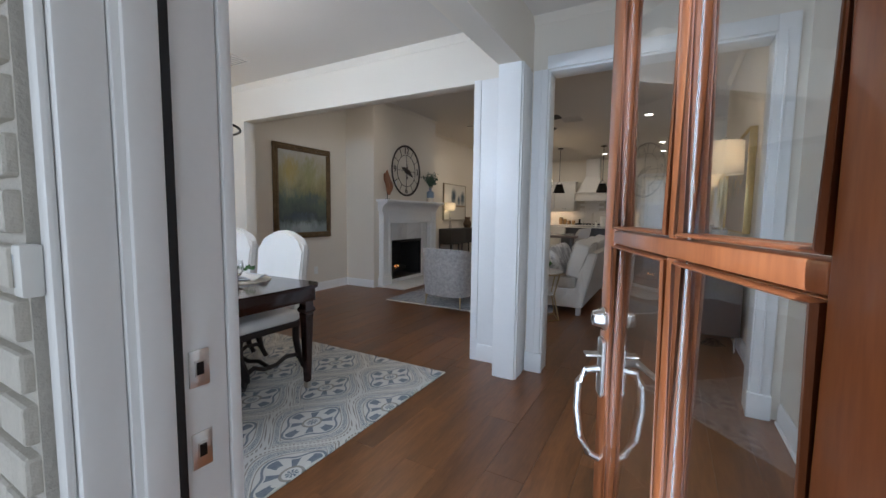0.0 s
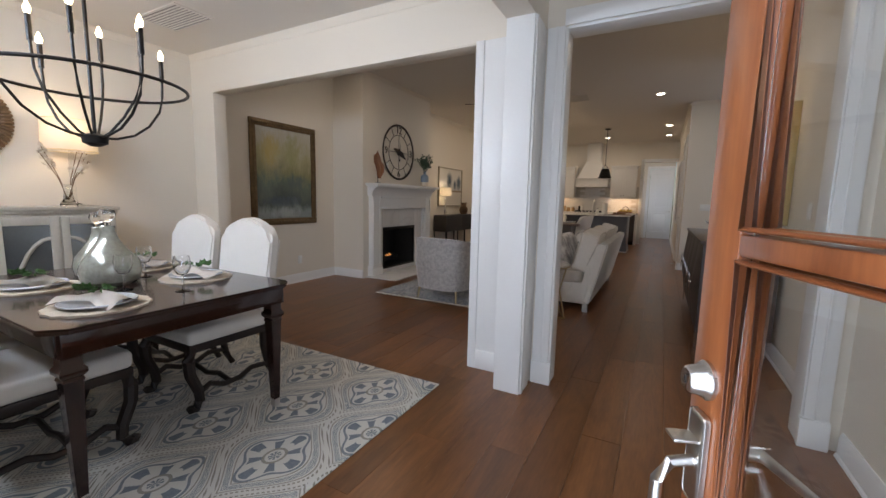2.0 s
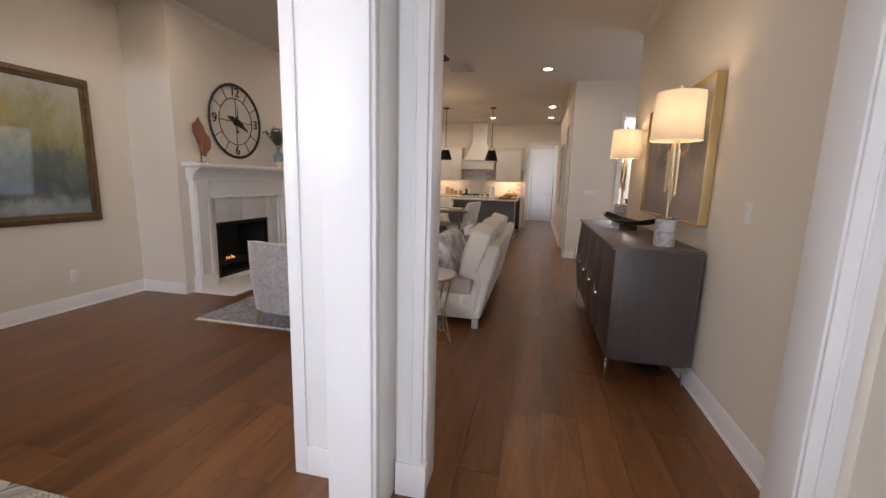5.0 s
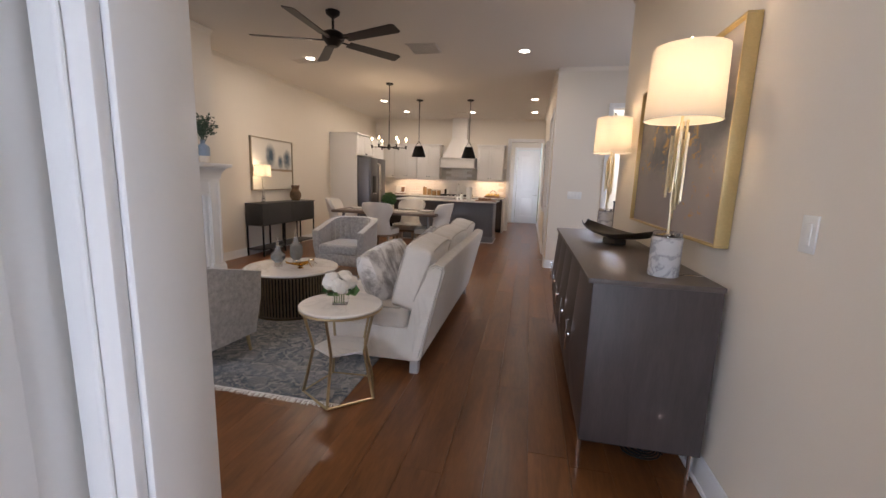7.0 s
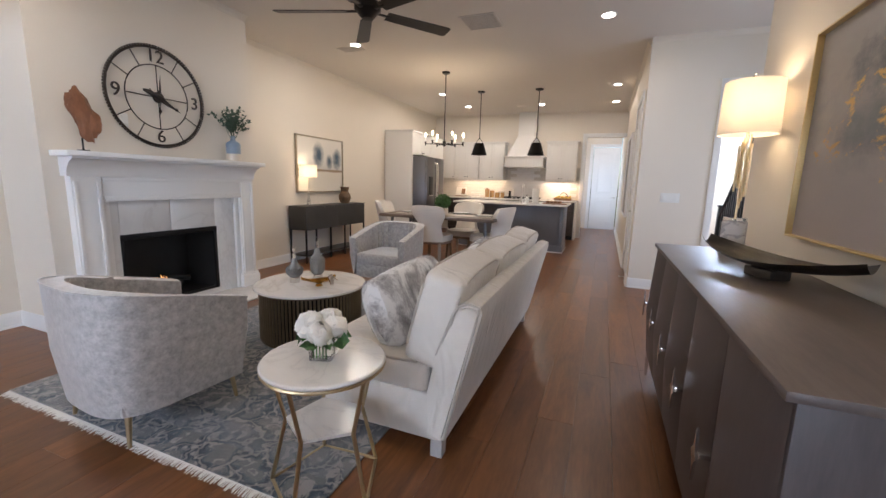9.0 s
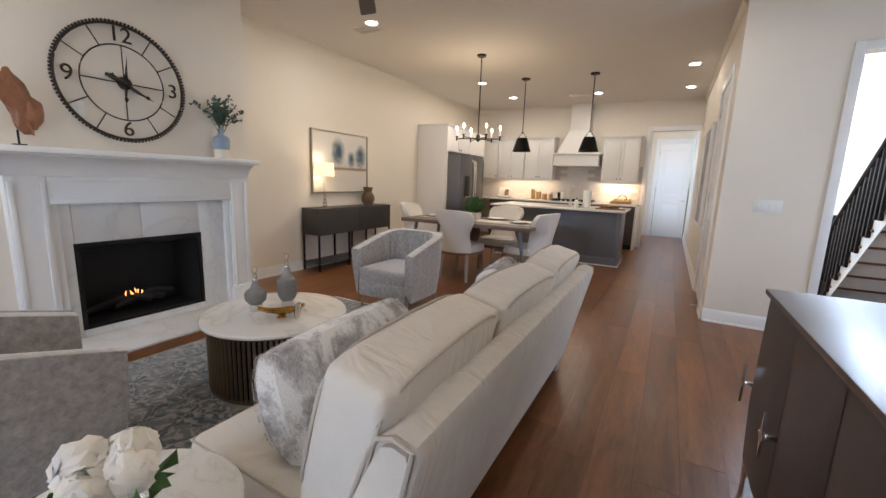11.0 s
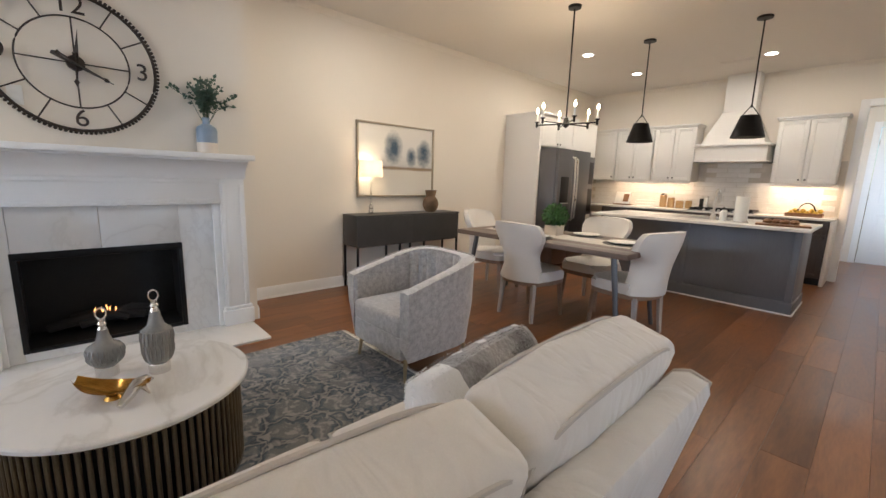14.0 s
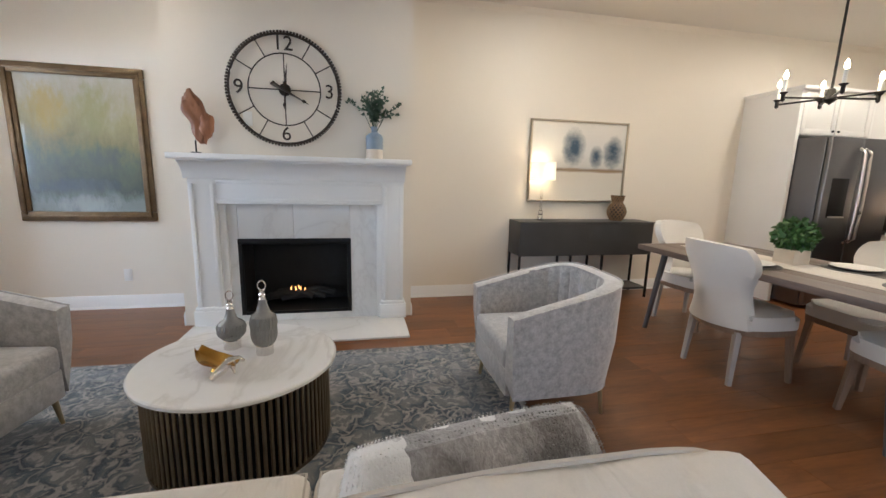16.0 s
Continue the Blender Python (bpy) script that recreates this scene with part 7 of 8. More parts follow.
def wing_chair(label, m):
    """Faces +y in its own frame."""
    c = thing("dining_chair", label, "chair", m, "white chairs round the breakfast table")
    def outline(k, y0=0.02):
        pts = []
        for j in range(40):
            a = 2 * math.pi * j / 40
            cx, cy = math.cos(a), math.sin(a)
            e = 2 / (2.6 if cy < 0 else 4.0)
            pts.append((0.255 * k * math.copysign(abs(cx) ** e, cx), y0 + 0.265 * k * math.copysign(abs(cy) ** e, cy)))
        return pts
    bm = prism(fresh(), outline(1.0), "z", 0.385, 0.475)
    bmesh.ops.bevel(bm, geom=[e for e in bm.edges if abs(e.verts[0].co.z - e.verts[1].co.z) < 1e-5 and e.verts[0].co.z > 0.4], offset=0.03, segments=4, affect="EDGES")
    part("seat", bm, M["chairwhite"], c)
    part("seat_rail", prism(fresh(), outline(0.985), "z", 0.345, 0.386), M["chairleg"], c, "washed wooden seat rail")
    bm = fresh()
    N, J = 16, 14
    rows = []
    for i in range(N + 1):
        f = i / N
        half = 0.235 - 0.062 * math.sin(math.pi * min(1.0, f / 0.78)) ** 1.5 + 0.045 * max(0.0, (f - 0.5) / 0.5) ** 0.8
        if f > 0.8:
            half -= 0.045 * ((f - 0.8) / 0.2) ** 2.4
        row = []
        for j in range(J + 1):
            u = 2 * j / J - 1
            wrap = (0.12 + 0.05 * math.sin(math.pi * f)) * abs(u) ** 2.3
            row.append((half * u, -0.205 - 0.12 * f + wrap, 0.385 + 0.545 * f - 0.022 * abs(u) ** 3 * f))
        rows.append(row)
    front = [[bm.verts.new(p) for p in r] for r in rows]
    back = [[bm.verts.new((p[0] * 1.04, p[1] - 0.075 + 0.02 * (i / N), p[2])) for p in r] for i, r in enumerate(rows)]
    for i in range(N):
        for j in range(J):
            bm.faces.new((front[i][j], front[i][j + 1], front[i + 1][j + 1], front[i + 1][j]))
            bm.faces.new((back[i][j + 1], back[i][j], back[i + 1][j], back[i + 1][j + 1]))
        bm.faces.new((front[i][0], front[i + 1][0], back[i + 1][0], back[i][0]))
        bm.faces.new((front[i + 1][J], front[i][J], back[i][J], back[i + 1][J]))
    for j in range(J):
        bm.faces.new((front[N][j], front[N][j + 1], back[N][j + 1], back[N][j]))
        bm.faces.new((front[0][j + 1], front[0][j], back[0][j], back[0][j + 1]))
    bmesh.ops.bevel(bm, geom=[e for e in bm.edges if len(e.link_faces) == 2 and e.calc_face_angle(0) > 1.0], offset=0.022, segments=3, affect="EDGES")
    part("backrest", bm, M["chairwhite"], c)
    for x in (-0.185, 0.185):
        for y in (-0.17, 0.22):
            bm = rod(fresh(), (x * 1.10, y * 1.15, 0), (x, y, 0.36), 0.019, 0.027, 4)
            part("leg", bm, M["chairleg"] if y > 0 else M["greyfoot"], c)
    return c


wing_chair("white wingback dining chair on the living room side", pose(-2.60, 9.22, 0, 0, 0, -4))
wing_chair("white wingback dining chair at the table's end", pose(-1.79, 9.58, 0, 0, 0, 80))
wing_chair("white wingback dining chair on the kitchen side", pose(-2.40, 10.08, 0, 0, 0, 176))
wing_chair("white wingback dining chair by the wall end", pose(-3.52, 9.72, 0, 0, 0, -82))


def topiary():
    p = thing("topiary_plant", "round green leafy plant in a small wooden box", "plant", pose(-2.62, 9.62, 0.76))
    part("pot", prism(fresh(), [(-0.07, -0.07), (0.07, -0.07), (0.07, 0.07), (-0.07, 0.07)], "z", 0, 0.10), M["creamglaze"], p)
    bm = fresh()
    rnd = random.Random(9)
    for k in range(900):
        d = Vector((rnd.gauss(0, 1), rnd.gauss(0, 1), rnd.gauss(0, 1))).normalized()
        q = Vector((0, 0, 0.20)) + Vector((d.x, d.y, d.z * 0.9)) * rnd.uniform(0.08, 0.135)
        side = d.cross(Vector((rnd.uniform(-1, 1), rnd.uniform(-1, 1), rnd.uniform(-1, 1)))).normalized()
        up = (d + 0.8 * d.cross(side)).normalized()
        s = rnd.uniform(0.014, 0.026)
        vs_ = [bm.verts.new(q + o) for o in (-up * s, side * s * 0.6, up * s, -side * s * 0.6)]
        bm.faces.new(vs_)
    part("foliage", bm, M["leafbright"], p)
    part("core", lathe(fresh(), ((0, 0.09), (0.06, 0.12), (0.08, 0.20), (0.05, 0.27), (0, 0.29)), 14), M["leaf"], p)


topiary()
run_ = thing("table_runner", "pale linen runner along the breakfast table", "runner", pose(-2.56, 9.55, 0.7605))
part("cloth", box(fresh(), -0.80, 0.80, -0.16, 0.16, 0, 0.003, 0.001), M["linen"], run_)
for x, y in ((-2.60, 9.26), (-1.90, 9.60), (-2.38, 9.84), (-3.22, 9.62)):
    pl = thing("dinner_plate", "white dinner plate on a dark placemat", "plate", pose(x, y, 0.7605 + 0.003), "plates on the breakfast table")
    part("placemat", lathe(fresh(), ((0, 0), (0.17, 0), (0.17, 0.003), (0, 0.003)), 32), M["charcoal"], pl, "dark round placemat")
    part("plate", lathe(fresh(), ((0, 0.004), (0.07, 0.004), (0.13, 0.018), (0.132, 0.022), (0.07, 0.010), (0, 0.010)), 32), M["plastic"], pl)

# ---- back hall and stair hall ----


def panel_door(name, label, m, w, h, lever_at):
    """A white two-panel door; its own frame: x across from 0 to w, face looks to -y."""
    d = thing(name, label, "door", m, "", "")
    part("slab", box(fresh(), 0, w, 0, 0.035, 0.008, h, 0.002), M["trim"], d)
    for z0, z1 in ((0.22, 0.92), (1.06, h - 0.14)):
        part("panel_mould", joined_boxes([(0.12, w - 0.12, -0.006, 0.0, z0, z0 + 0.03), (0.12, w - 0.12, -0.006, 0.0, z1 - 0.03, z1), (0.12, 0.15, -0.006, 0.0, z0 + 0.03, z1 - 0.03), (w - 0.15, w - 0.12, -0.006, 0.0, z0 + 0.03, z1 - 0.03)], 0.003), M["trim"], d)
        part("panel_field", box(fresh(), 0.19, w - 0.19, -0.005, 0.0, z0 + 0.07, z1 - 0.07, 0.004), M["trim"], d)
    bm = rod(fresh(), (lever_at, 0, 0.95), (lever_at, -0.05, 0.95), 0.011)
    rod(bm, (lever_at, -0.045, 0.95), (lever_at + (0.11 if lever_at < w / 2 else -0.11), -0.045, 0.95), 0.008)
    rod(bm, (lever_at, 0, 0.95), (lever_at, -0.008, 0.95), 0.028)
    part("lever", bm, M["steel"], d, "satin nickel lever")
    for z in (0.25, h / 2, h - 0.25):
        hx = w - 0.004 if lever_at < w / 2 else 0.004
        part("hinge", rod(fresh(), (hx, -0.004, z - 0.05), (hx, -0.004, z + 0.05), 0.006, None, 8), M["steel"], d)
    return d


panel_door("back_door", "white two-panel door at the end of the back hall", pose(-0.58, 16.49, 0), 0.73, 2.40, 0.66)
panel_door("hall_door", "white two-panel closet door in the hallway, closed", pose(SX + 0.004, 10.385, 0, 0, 0, -90), 0.85, 2.42, 0.78)
cas = thing("door_casing", "white casings around the hallway doors", "casing", pose(0, 0, 0), "", "structure")
part("casing", joined_boxes([(-0.78, -0.69, YN - 0.018, YN, 0, 2.51), (-0.69, SX, YN - 0.018, YN, 2.42, 2.51), (-0.705, -0.69, YN, YN + 0.14, 0, 2.42)], 0.003), M["trim"], cas)
part("casing", joined_boxes([(SX - 0.018, SX, 9.44, 9.53, 0, 2.51), (SX - 0.018, SX, 10.39, 10.48, 0, 2.51), (SX - 0.018, SX, 9.53, 10.39, 2.42, 2.51)], 0.003), M["trim"], cas)
part("casing", joined_boxes([(-0.68, -0.59, 16.462, 16.48, 0, 2.5), (-0.59, 0.16, 16.462, 16.48, 2.41, 2.5)], 0.003), M["trim"], cas)
part("casing", joined_boxes([(0.93, 1.0, 9.10, 9.12, 0, 2.51), (1.0, 1.9, 9.10, 9.12, 2.44, 2.51), (1.9, 1.97, 9.10, 9.12, 0, 2.51)], 0.003), M["trim"], cas)
framed("hall_painting", "tall pale abstract canvas with a white edge on the hallway wall", ("x", SX, -1), 10.85, 12.05, 0.78, 2.15, 0.03, 0.045, M["abstract"], M["trim"])
wall_plate("light_switch", "white light switch beside the hallway door", pose(SX, 10.62, 1.15, 0, 0, 180))


stop = thing("door_stop", "small spring door stop on the hallway baseboard", "door stop", pose(SX - 0.016, 9.40, 0.07))
part("spring", tube(fresh(), [(-0.065 * k / 60, 0.006 * math.cos(k * 0.9), 0.006 * math.sin(k * 0.9)) for k in range(61)], 0.0018, 5), M["steel"], stop)
part("rubber_tip", rod(fresh(), (-0.064, 0, 0), (-0.078, 0, 0), 0.0075, None, 12), M["plastic"], stop, "white rubber tip")


def staircase():
    """Climbs towards the front of the house, beside the hall opening."""
    s = thing("staircase", "white staircase with a black handrail and balusters", "staircase", pose(0, 0, 0))
    for k in range(11):
        y = 11.1 - 0.2 * k
        if y < 9.5:
            break
        part("riser", box(fresh(), 1.60, 2.68, y - 0.02, y, 0.19 * k, 0.19 * (k + 1) - 0.03, 0), M["trim"], s)
        part("tread", box(fresh(), 1.58, 2.68, y - 0.2, y + 0.02, 0.19 * (k + 1) - 0.03, 0.19 * (k + 1), 0.004), M["plank"], s)
        for q in (0.05, 0.15):
            part("baluster", box(fresh(), 1.555, 1.59, y - q - 0.017, y - q + 0.017, 0.19 * k + 0.10, 0.19 * k + 0.86 + 0.95 * q, 0.002), M["black"], s)
    part("handrail", tube(fresh(), [(1.572, 11.2, 0.82), (1.572, 9.5, 2.44)], 0.036, 10), M["black"], s, "black handrail")
    part("stringer", prism(fresh(), [(1.56, 0), (1.59, 0), (1.59, 0.2), (1.56, 0.2)], "y", 11.0, 11.2), M["black"], s)
    part("skirt", prism(fresh(), [(11.15, 0.0), (11.15, 0.22), (9.5, 1.79), (9.5, 1.40), (10.95, 0.0)], "x", 1.595, 1.602), M["trim"], s)
    part("newel", joined_boxes([(1.53, 1.61, 11.15, 11.23, 0, 1.0), (1.52, 1.62, 11.14, 11.24, 1.0, 1.03)], 0.004), M["black"], s)


staircase()

# ---- dining room ----
M["mahogany"] = wood("dark_mahogany", (0.012, 0.0035, 0.0025), (0.030, 0.008, 0.005), 0.16, 1.0, "x", coat=0.2, per_object=0.1, bump=0.02)
M["darkwood"] = wood("dark_chair_wood", (0.007, 0.004, 0.003), (0.020, 0.011, 0.008), 0.4, 1.0, "z", per_object=0.1)
M["whitefab"] = surface("white_chair_fabric", (0.70, 0.67, 0.62), 0.8, vary=0.04, scale=5, fine=240, bump=0.15, sheen=0.2)
M["mercury"] = surface("mercury_glass", (0.40, 0.41, 0.35), 0.2, 0.55, vary=0.3, scale=22, fine=70, bump=0.05)
M["jute"] = surface("white_woven_charger", (0.55, 0.48, 0.38), 0.85, vary=0.15, scale=30, fine=140, bump=0.8, dist=0.004)
M["napkin"] = surface("linen_napkin", (0.62, 0.57, 0.51), 0.85, vary=0.06, fine=240, bump=0.2)
M["plateglaze"] = surface("pale_blue_plate", (0.55, 0.58, 0.62), 0.2, vary=0.1, scale=30, fine=60, coat=0.4)
M["cabgrey"] = surface("weathered_cabinet_paint", (0.46, 0.43, 0.37), 0.55, vary=0.12, scale=6, fine=90, bump=0.1, stretch=(1, 1, 0.3))
M["mirror"] = surface("mirror_silver", (0.86, 0.87, 0.87), 0.03, 1.0, vary=0.01, bump=0.0, rough_vary=0.0)
M["smoke"] = surface("smoky_mirror", (0.20, 0.22, 0.23), 0.15, 0.6, vary=0.1, bump=0.0)

TX0, TX1, TY0, TY1, TT = -3.40, -1.93, 1.06, 2.12, 0.72
dt = thing("dining_table", "dark polished mahogany dining table with clipped corners", "dining table", pose(0, 0, 0.010))
c = 0.07
oct_ = [(TX0 + c, TY0), (TX1 - c, TY0), (TX1, TY0 + c), (TX1, TY1 - c), (TX1 - c, TY1), (TX0 + c, TY1), (TX0, TY1 - c), (TX0, TY0 + c)]
bm = prism(fresh(), oct_, "z", TT - 0.022, TT)
bmesh.ops.bevel(bm, geom=[e for e in bm.edges if abs(e.verts[0].co.z - e.verts[1].co.z) < 1e-5], offset=0.006, segments=2, affect="EDGES")
part("tabletop", bm, M["mahogany"], dt)
for row in ((TX0 + 0.06, TX1 - 0.06, TY0 + 0.045, TY0 + 0.065), (TX0 + 0.06, TX1 - 0.06, TY1 - 0.065, TY1 - 0.045), (TX0 + 0.045, TX0 + 0.065, TY0 + 0.06, TY1 - 0.06), (TX1 - 0.065, TX1 - 0.045, TY0 + 0.06, TY1 - 0.06)):
    part("apron", box(fresh(), *row, TT - 0.115, TT - 0.022, 0.003), M["mahogany"], dt)
for x in (TX0 + 0.09, TX1 - 0.09):
    for y in (TY0 + 0.09, TY1 - 0.09):
        bm = lathe(fresh(), ((0, 0.03), (0.019, 0.03), (0.034, 0.50), (0.038, 0.51), (0.034, 0.52), (0.047, 0.535), (0.047, 0.55), (0.036, 0.565), (0.036, 0.60), (0.047, 0.605), (0.047, TT - 0.022), (0, TT - 0.022)), 4, (0, 0, 0))
        bmesh.ops.transform(bm, matrix=pose(x, y, 0, 0, 0, 45) @ Matrix.Diagonal((1.25, 1.25, 1, 1)), verts=bm.verts)
        lg = part("leg", bm, M["mahogany"], dt)
        part("castor", box(fresh(), x - 0.019, x + 0.019, y - 0.019, y + 0.019, 0, 0.045, 0.004), M["steel"], lg, "steel foot cap")


def carved_chair():
    """Faces +y in its own frame."""
    ch = thing("dining_chair", "white upholstered dining chair with carved dark legs", "chair", pose(0, 0, 0), "white chairs round the dining table")
    part("seat", box(fresh(), -0.26, 0.26, -0.24, 0.26, 0.385, 0.47, 0.03, 4), M["whitefab"], ch)
    part("seat_rail", joined_boxes([(-0.255, 0.255, -0.235, 0.255, 0.345, 0.388)], 0.006), M["darkwood"], ch)
    out = [(-0.245, 0.44), (0.245, 0.44), (0.25, 0.90), (0.245, 0.935), (0.23, 0.955), (0.20, 0.972), (0.165, 0.995), (0.12, 1.025), (0.06, 1.045), (0, 1.052), (-0.06, 1.045), (-0.12, 1.025), (-0.165, 0.995), (-0.20, 0.972), (-0.23, 0.955), (-0.245, 0.935), (-0.25, 0.90)]
    bm = prism(fresh(), out, "y", -0.045, 0.035)
    bmesh.ops.bevel(bm, geom=[e for e in bm.edges if abs(e.verts[0].co.y - e.verts[1].co.y) < 1e-5], offset=0.02, segments=3, affect="EDGES")
    for v in bm.verts:
        v.co.y += -0.24 - 0.13 * (v.co.z - 0.44)
    part("backrest", bm, M["whitefab"], ch)
    for x in (-0.225, 0.225):
        part("front_leg", tube(fresh(), [(x, 0.225, 0.37), (x * 1.0, 0.25, 0.30), (x, 0.245, 0.22), (x, 0.205, 0.12), (x, 0.20, 0.06), (x, 0.225, 0.022), (x, 0.25, 0.024), (x, 0.256, 0.04)], lambda f: 0.034 - 0.014 * f, 8), M["darkwood"], ch)
        part("back_leg", tube(fresh(), [(x, -0.22, 0.40), (x, -0.215, 0.25), (x, -0.245, 0.10), (x, -0.29, 0.012)], lambda f: 0.028 - 0.008 * f, 8), M["darkwood"], ch)
        part("side_stretcher", tube(fresh(), [(x, 0.21, 0.10), (x, 0.14, 0.135), (x, 0.06, 0.10), (x, -0.04, 0.10), (x, -0.12, 0.135), (x, -0.245, 0.12)], 0.016, 8), M["darkwood"], ch)
    part("cross_stretcher", tube(fresh(), [(-0.225, 0.02, 0.10), (-0.12, 0.02, 0.125), (0, 0.02, 0.10), (0.12, 0.02, 0.125), (0.225, 0.02, 0.10)], 0.015, 8), M["darkwood"], ch)
    return ch


ch0 = carved_chair()
ch0.matrix_basis = pose(-2.55, 1.98, 0.010, 0, 0, 180)
for x, y, a in ((-3.17, 1.99, 180), (-2.52, 1.20, 0), (-3.12, 1.20, 0)):
    copy_thing(ch0, pose(x, y, 0.010, 0, 0, a))

ZT = TT + 0.010


def place_setting(x, y, a):
    p = thing("place_setting", "plate with napkin and sprig on a scalloped woven charger", "place setting", pose(x, y, ZT, 0, 0, a), "place settings on the dining table")
    bm = fresh()
    n = 64
    pts = [(0.178 + 0.005 * math.cos(16 * 2 * math.pi * k / n)) for k in range(n)]
    prism(bm, [(r * math.cos(2 * math.pi * k / n), r * math.sin(2 * math.pi * k / n)) for k, r in enumerate(pts)], "z", 0, 0.008)
    part("charger", bm, M["jute"], p, "white woven charger")
    part("plate", lathe(fresh(), ((0, 0.008), (0.08, 0.008), (0.13, 0.022), (0.133, 0.026), (0.08, 0.014), (0, 0.014)), 40), M["plateglaze"], p, "pale beaded plate")
    part("bead_rim", tube(fresh(), [(0.131 * math.cos(2 * math.pi * k / 48), 0.131 * math.sin(2 * math.pi * k / 48), 0.025) for k in range(48)], 0.004, 6, True), M["plateglaze"], p)
    bm = fresh()
    rows = []
    for i in range(9):
        f = i / 8
        w = 0.035 + 0.055 * abs(2 * f - 1)
        rows.append([bm.verts.new(((f - 0.5) * 0.30, w * u, 0.024 + 0.02 * math.cos(u * 2.2) + 0.012 * math.sin(6 * f + 3 * u) + 0.022 * (1 - abs(2 * f - 1)))) for u in (-1, -0.5, 0, 0.5, 1)])
    for r0, r1 in zip(rows, rows[1:]):
        for j in range(4):
            bm.faces.new((r0[j], r0[j + 1], r1[j + 1], r1[j]))
    bmesh.ops.solidify(bm, geom=bm.faces[:], thickness=0.004)
    part("napkin", bm, M["napkin"], p, "folded linen napkin")
    bm = fresh()
    spray(bm, (-0.05, -0.02, 0.075), (0.06, 0.03, 0.08), 26, 0.034, 0.02, 5)
    part("sprig", bm, M["leafbright"], p, "green leaf sprig")
    return p


ps = place_setting(-2.47, 1.88, 15)
for x, y, a in ((-3.06, 1.88, 25), (-2.20, 1.32, -160), (-2.84, 1.30, -150)):
    copy_thing(ps, pose(x, y, ZT, 0, 0, a))


def wine_glass(x, y):
    g = thing("wine_glass", "clear stemmed wine glass on the dining table", "glass", pose(x, y, ZT), "glasses on the dining table")
    part("foot", lathe(fresh(), ((0, 0), (0.034, 0), (0.034, 0.003), (0.006, 0.008), (0.004, 0.07), (0.006, 0.078), (0, 0.078)), 20), M["crystal"], g)
    part("cup", lathe(fresh(), ((0.0, 0.078), (0.022, 0.085), (0.036, 0.11), (0.039, 0.14), (0.034, 0.175), (0.0325, 0.175), (0.037, 0.14), (0.034, 0.112), (0.02, 0.089), (0, 0.083)), 24), M["crystal"], g)


for x, y in ((-2.20, 1.66), (-2.73, 1.74), (-2.45, 1.52), (-3.25, 1.70)):
    wine_glass(x, y)


def big_bottle(x, y, s, label):
    b = thing("glass_bottle", label, "bottle", pose(x, y, ZT), "mercury glass bottles")
    part("body", lathe(fresh(), [(r * s, z * s) for r, z in ((0, 0), (0.10, 0), (0.125, 0.02), (0.135, 0.07), (0.125, 0.12), (0.08, 0.18), (0.045, 0.23), (0.03, 0.28), (0.033, 0.30), (0.03, 0.305), (0, 0.305))], 36), M["mercury"], b)
    part("stopper", lathe(fresh(), [(r * s, (z + 0.305) * s) for r, z in ((0, 0), (0.016, 0), (0.014, 0.02), (0.036, 0.04), (0.042, 0.06), (0.036, 0.08), (0, 0.095))], 8), M["crystal"], b, "faceted crystal stopper")


big_bottle(-2.68, 1.56, 1.0, "large speckled silver-green glass bottle with stopper")
big_bottle(-2.95, 1.62, 0.92, "smaller silver-green glass bottle with stopper")


def orb_chandelier():
    cx, cy = -2.63, 1.52
    ch = thing("dining_chandelier", "black iron bowl chandelier with lit candle bulbs", "chandelier", pose(cx, cy, HD, 0, 0, 10))
    part("canopy", lathe(fresh(), ((0, 0), (0.065, 0), (0.06, -0.02), (0, -0.03)), 20), M["black"], ch)
    part("stem", rod(fresh(), (0, 0, -0.02), (0, 0, -1.17), 0.008), M["black"], ch)
    part("hub", lathe(fresh(), ((0, -1.20), (0.02, -1.20), (0.05, -1.185), (0.055, -1.15), (0.03, -1.14), (0, -1.14)), 20), M["black"], ch)
    R = 0.40
    zr = -0.90
    part("ring", tube(fresh(), [(R * math.cos(2 * math.pi * k / 64), R * math.sin(2 * math.pi * k / 64), zr) for k in range(64)], 0.008, 8, True), M["black"], ch)
    for k in range(8):
        a = 2 * math.pi * k / 8
        ca, sa = math.cos(a), math.sin(a)
        pts = [(r * ca, r * sa, z) for r, z in ((0.03, -1.155), (0.10, -1.15), (0.19, -1.12), (0.27, -1.06), (0.335, -0.97), (0.355, -0.89), (0.36, -0.80))]
        if k % 2:
            pts = [(r * ca, r * sa, z) for r, z in ((0.025, -1.155), (0.06, -1.13), (0.12, -1.05), (0.175, -0.95), (0.20, -0.86), (0.205, -0.74))]
        part("arm", tube(fresh(), pts, 0.0062, 8), M["black"], ch)
        x, y, z = pts[-1]
        candle(ch, x, y, z, 0.115, M["black"])
    point_lamp("dining_chandelier_light", (cx, cy, HD - 0.62), 17, WARM, 0.3)


orb_chandelier()


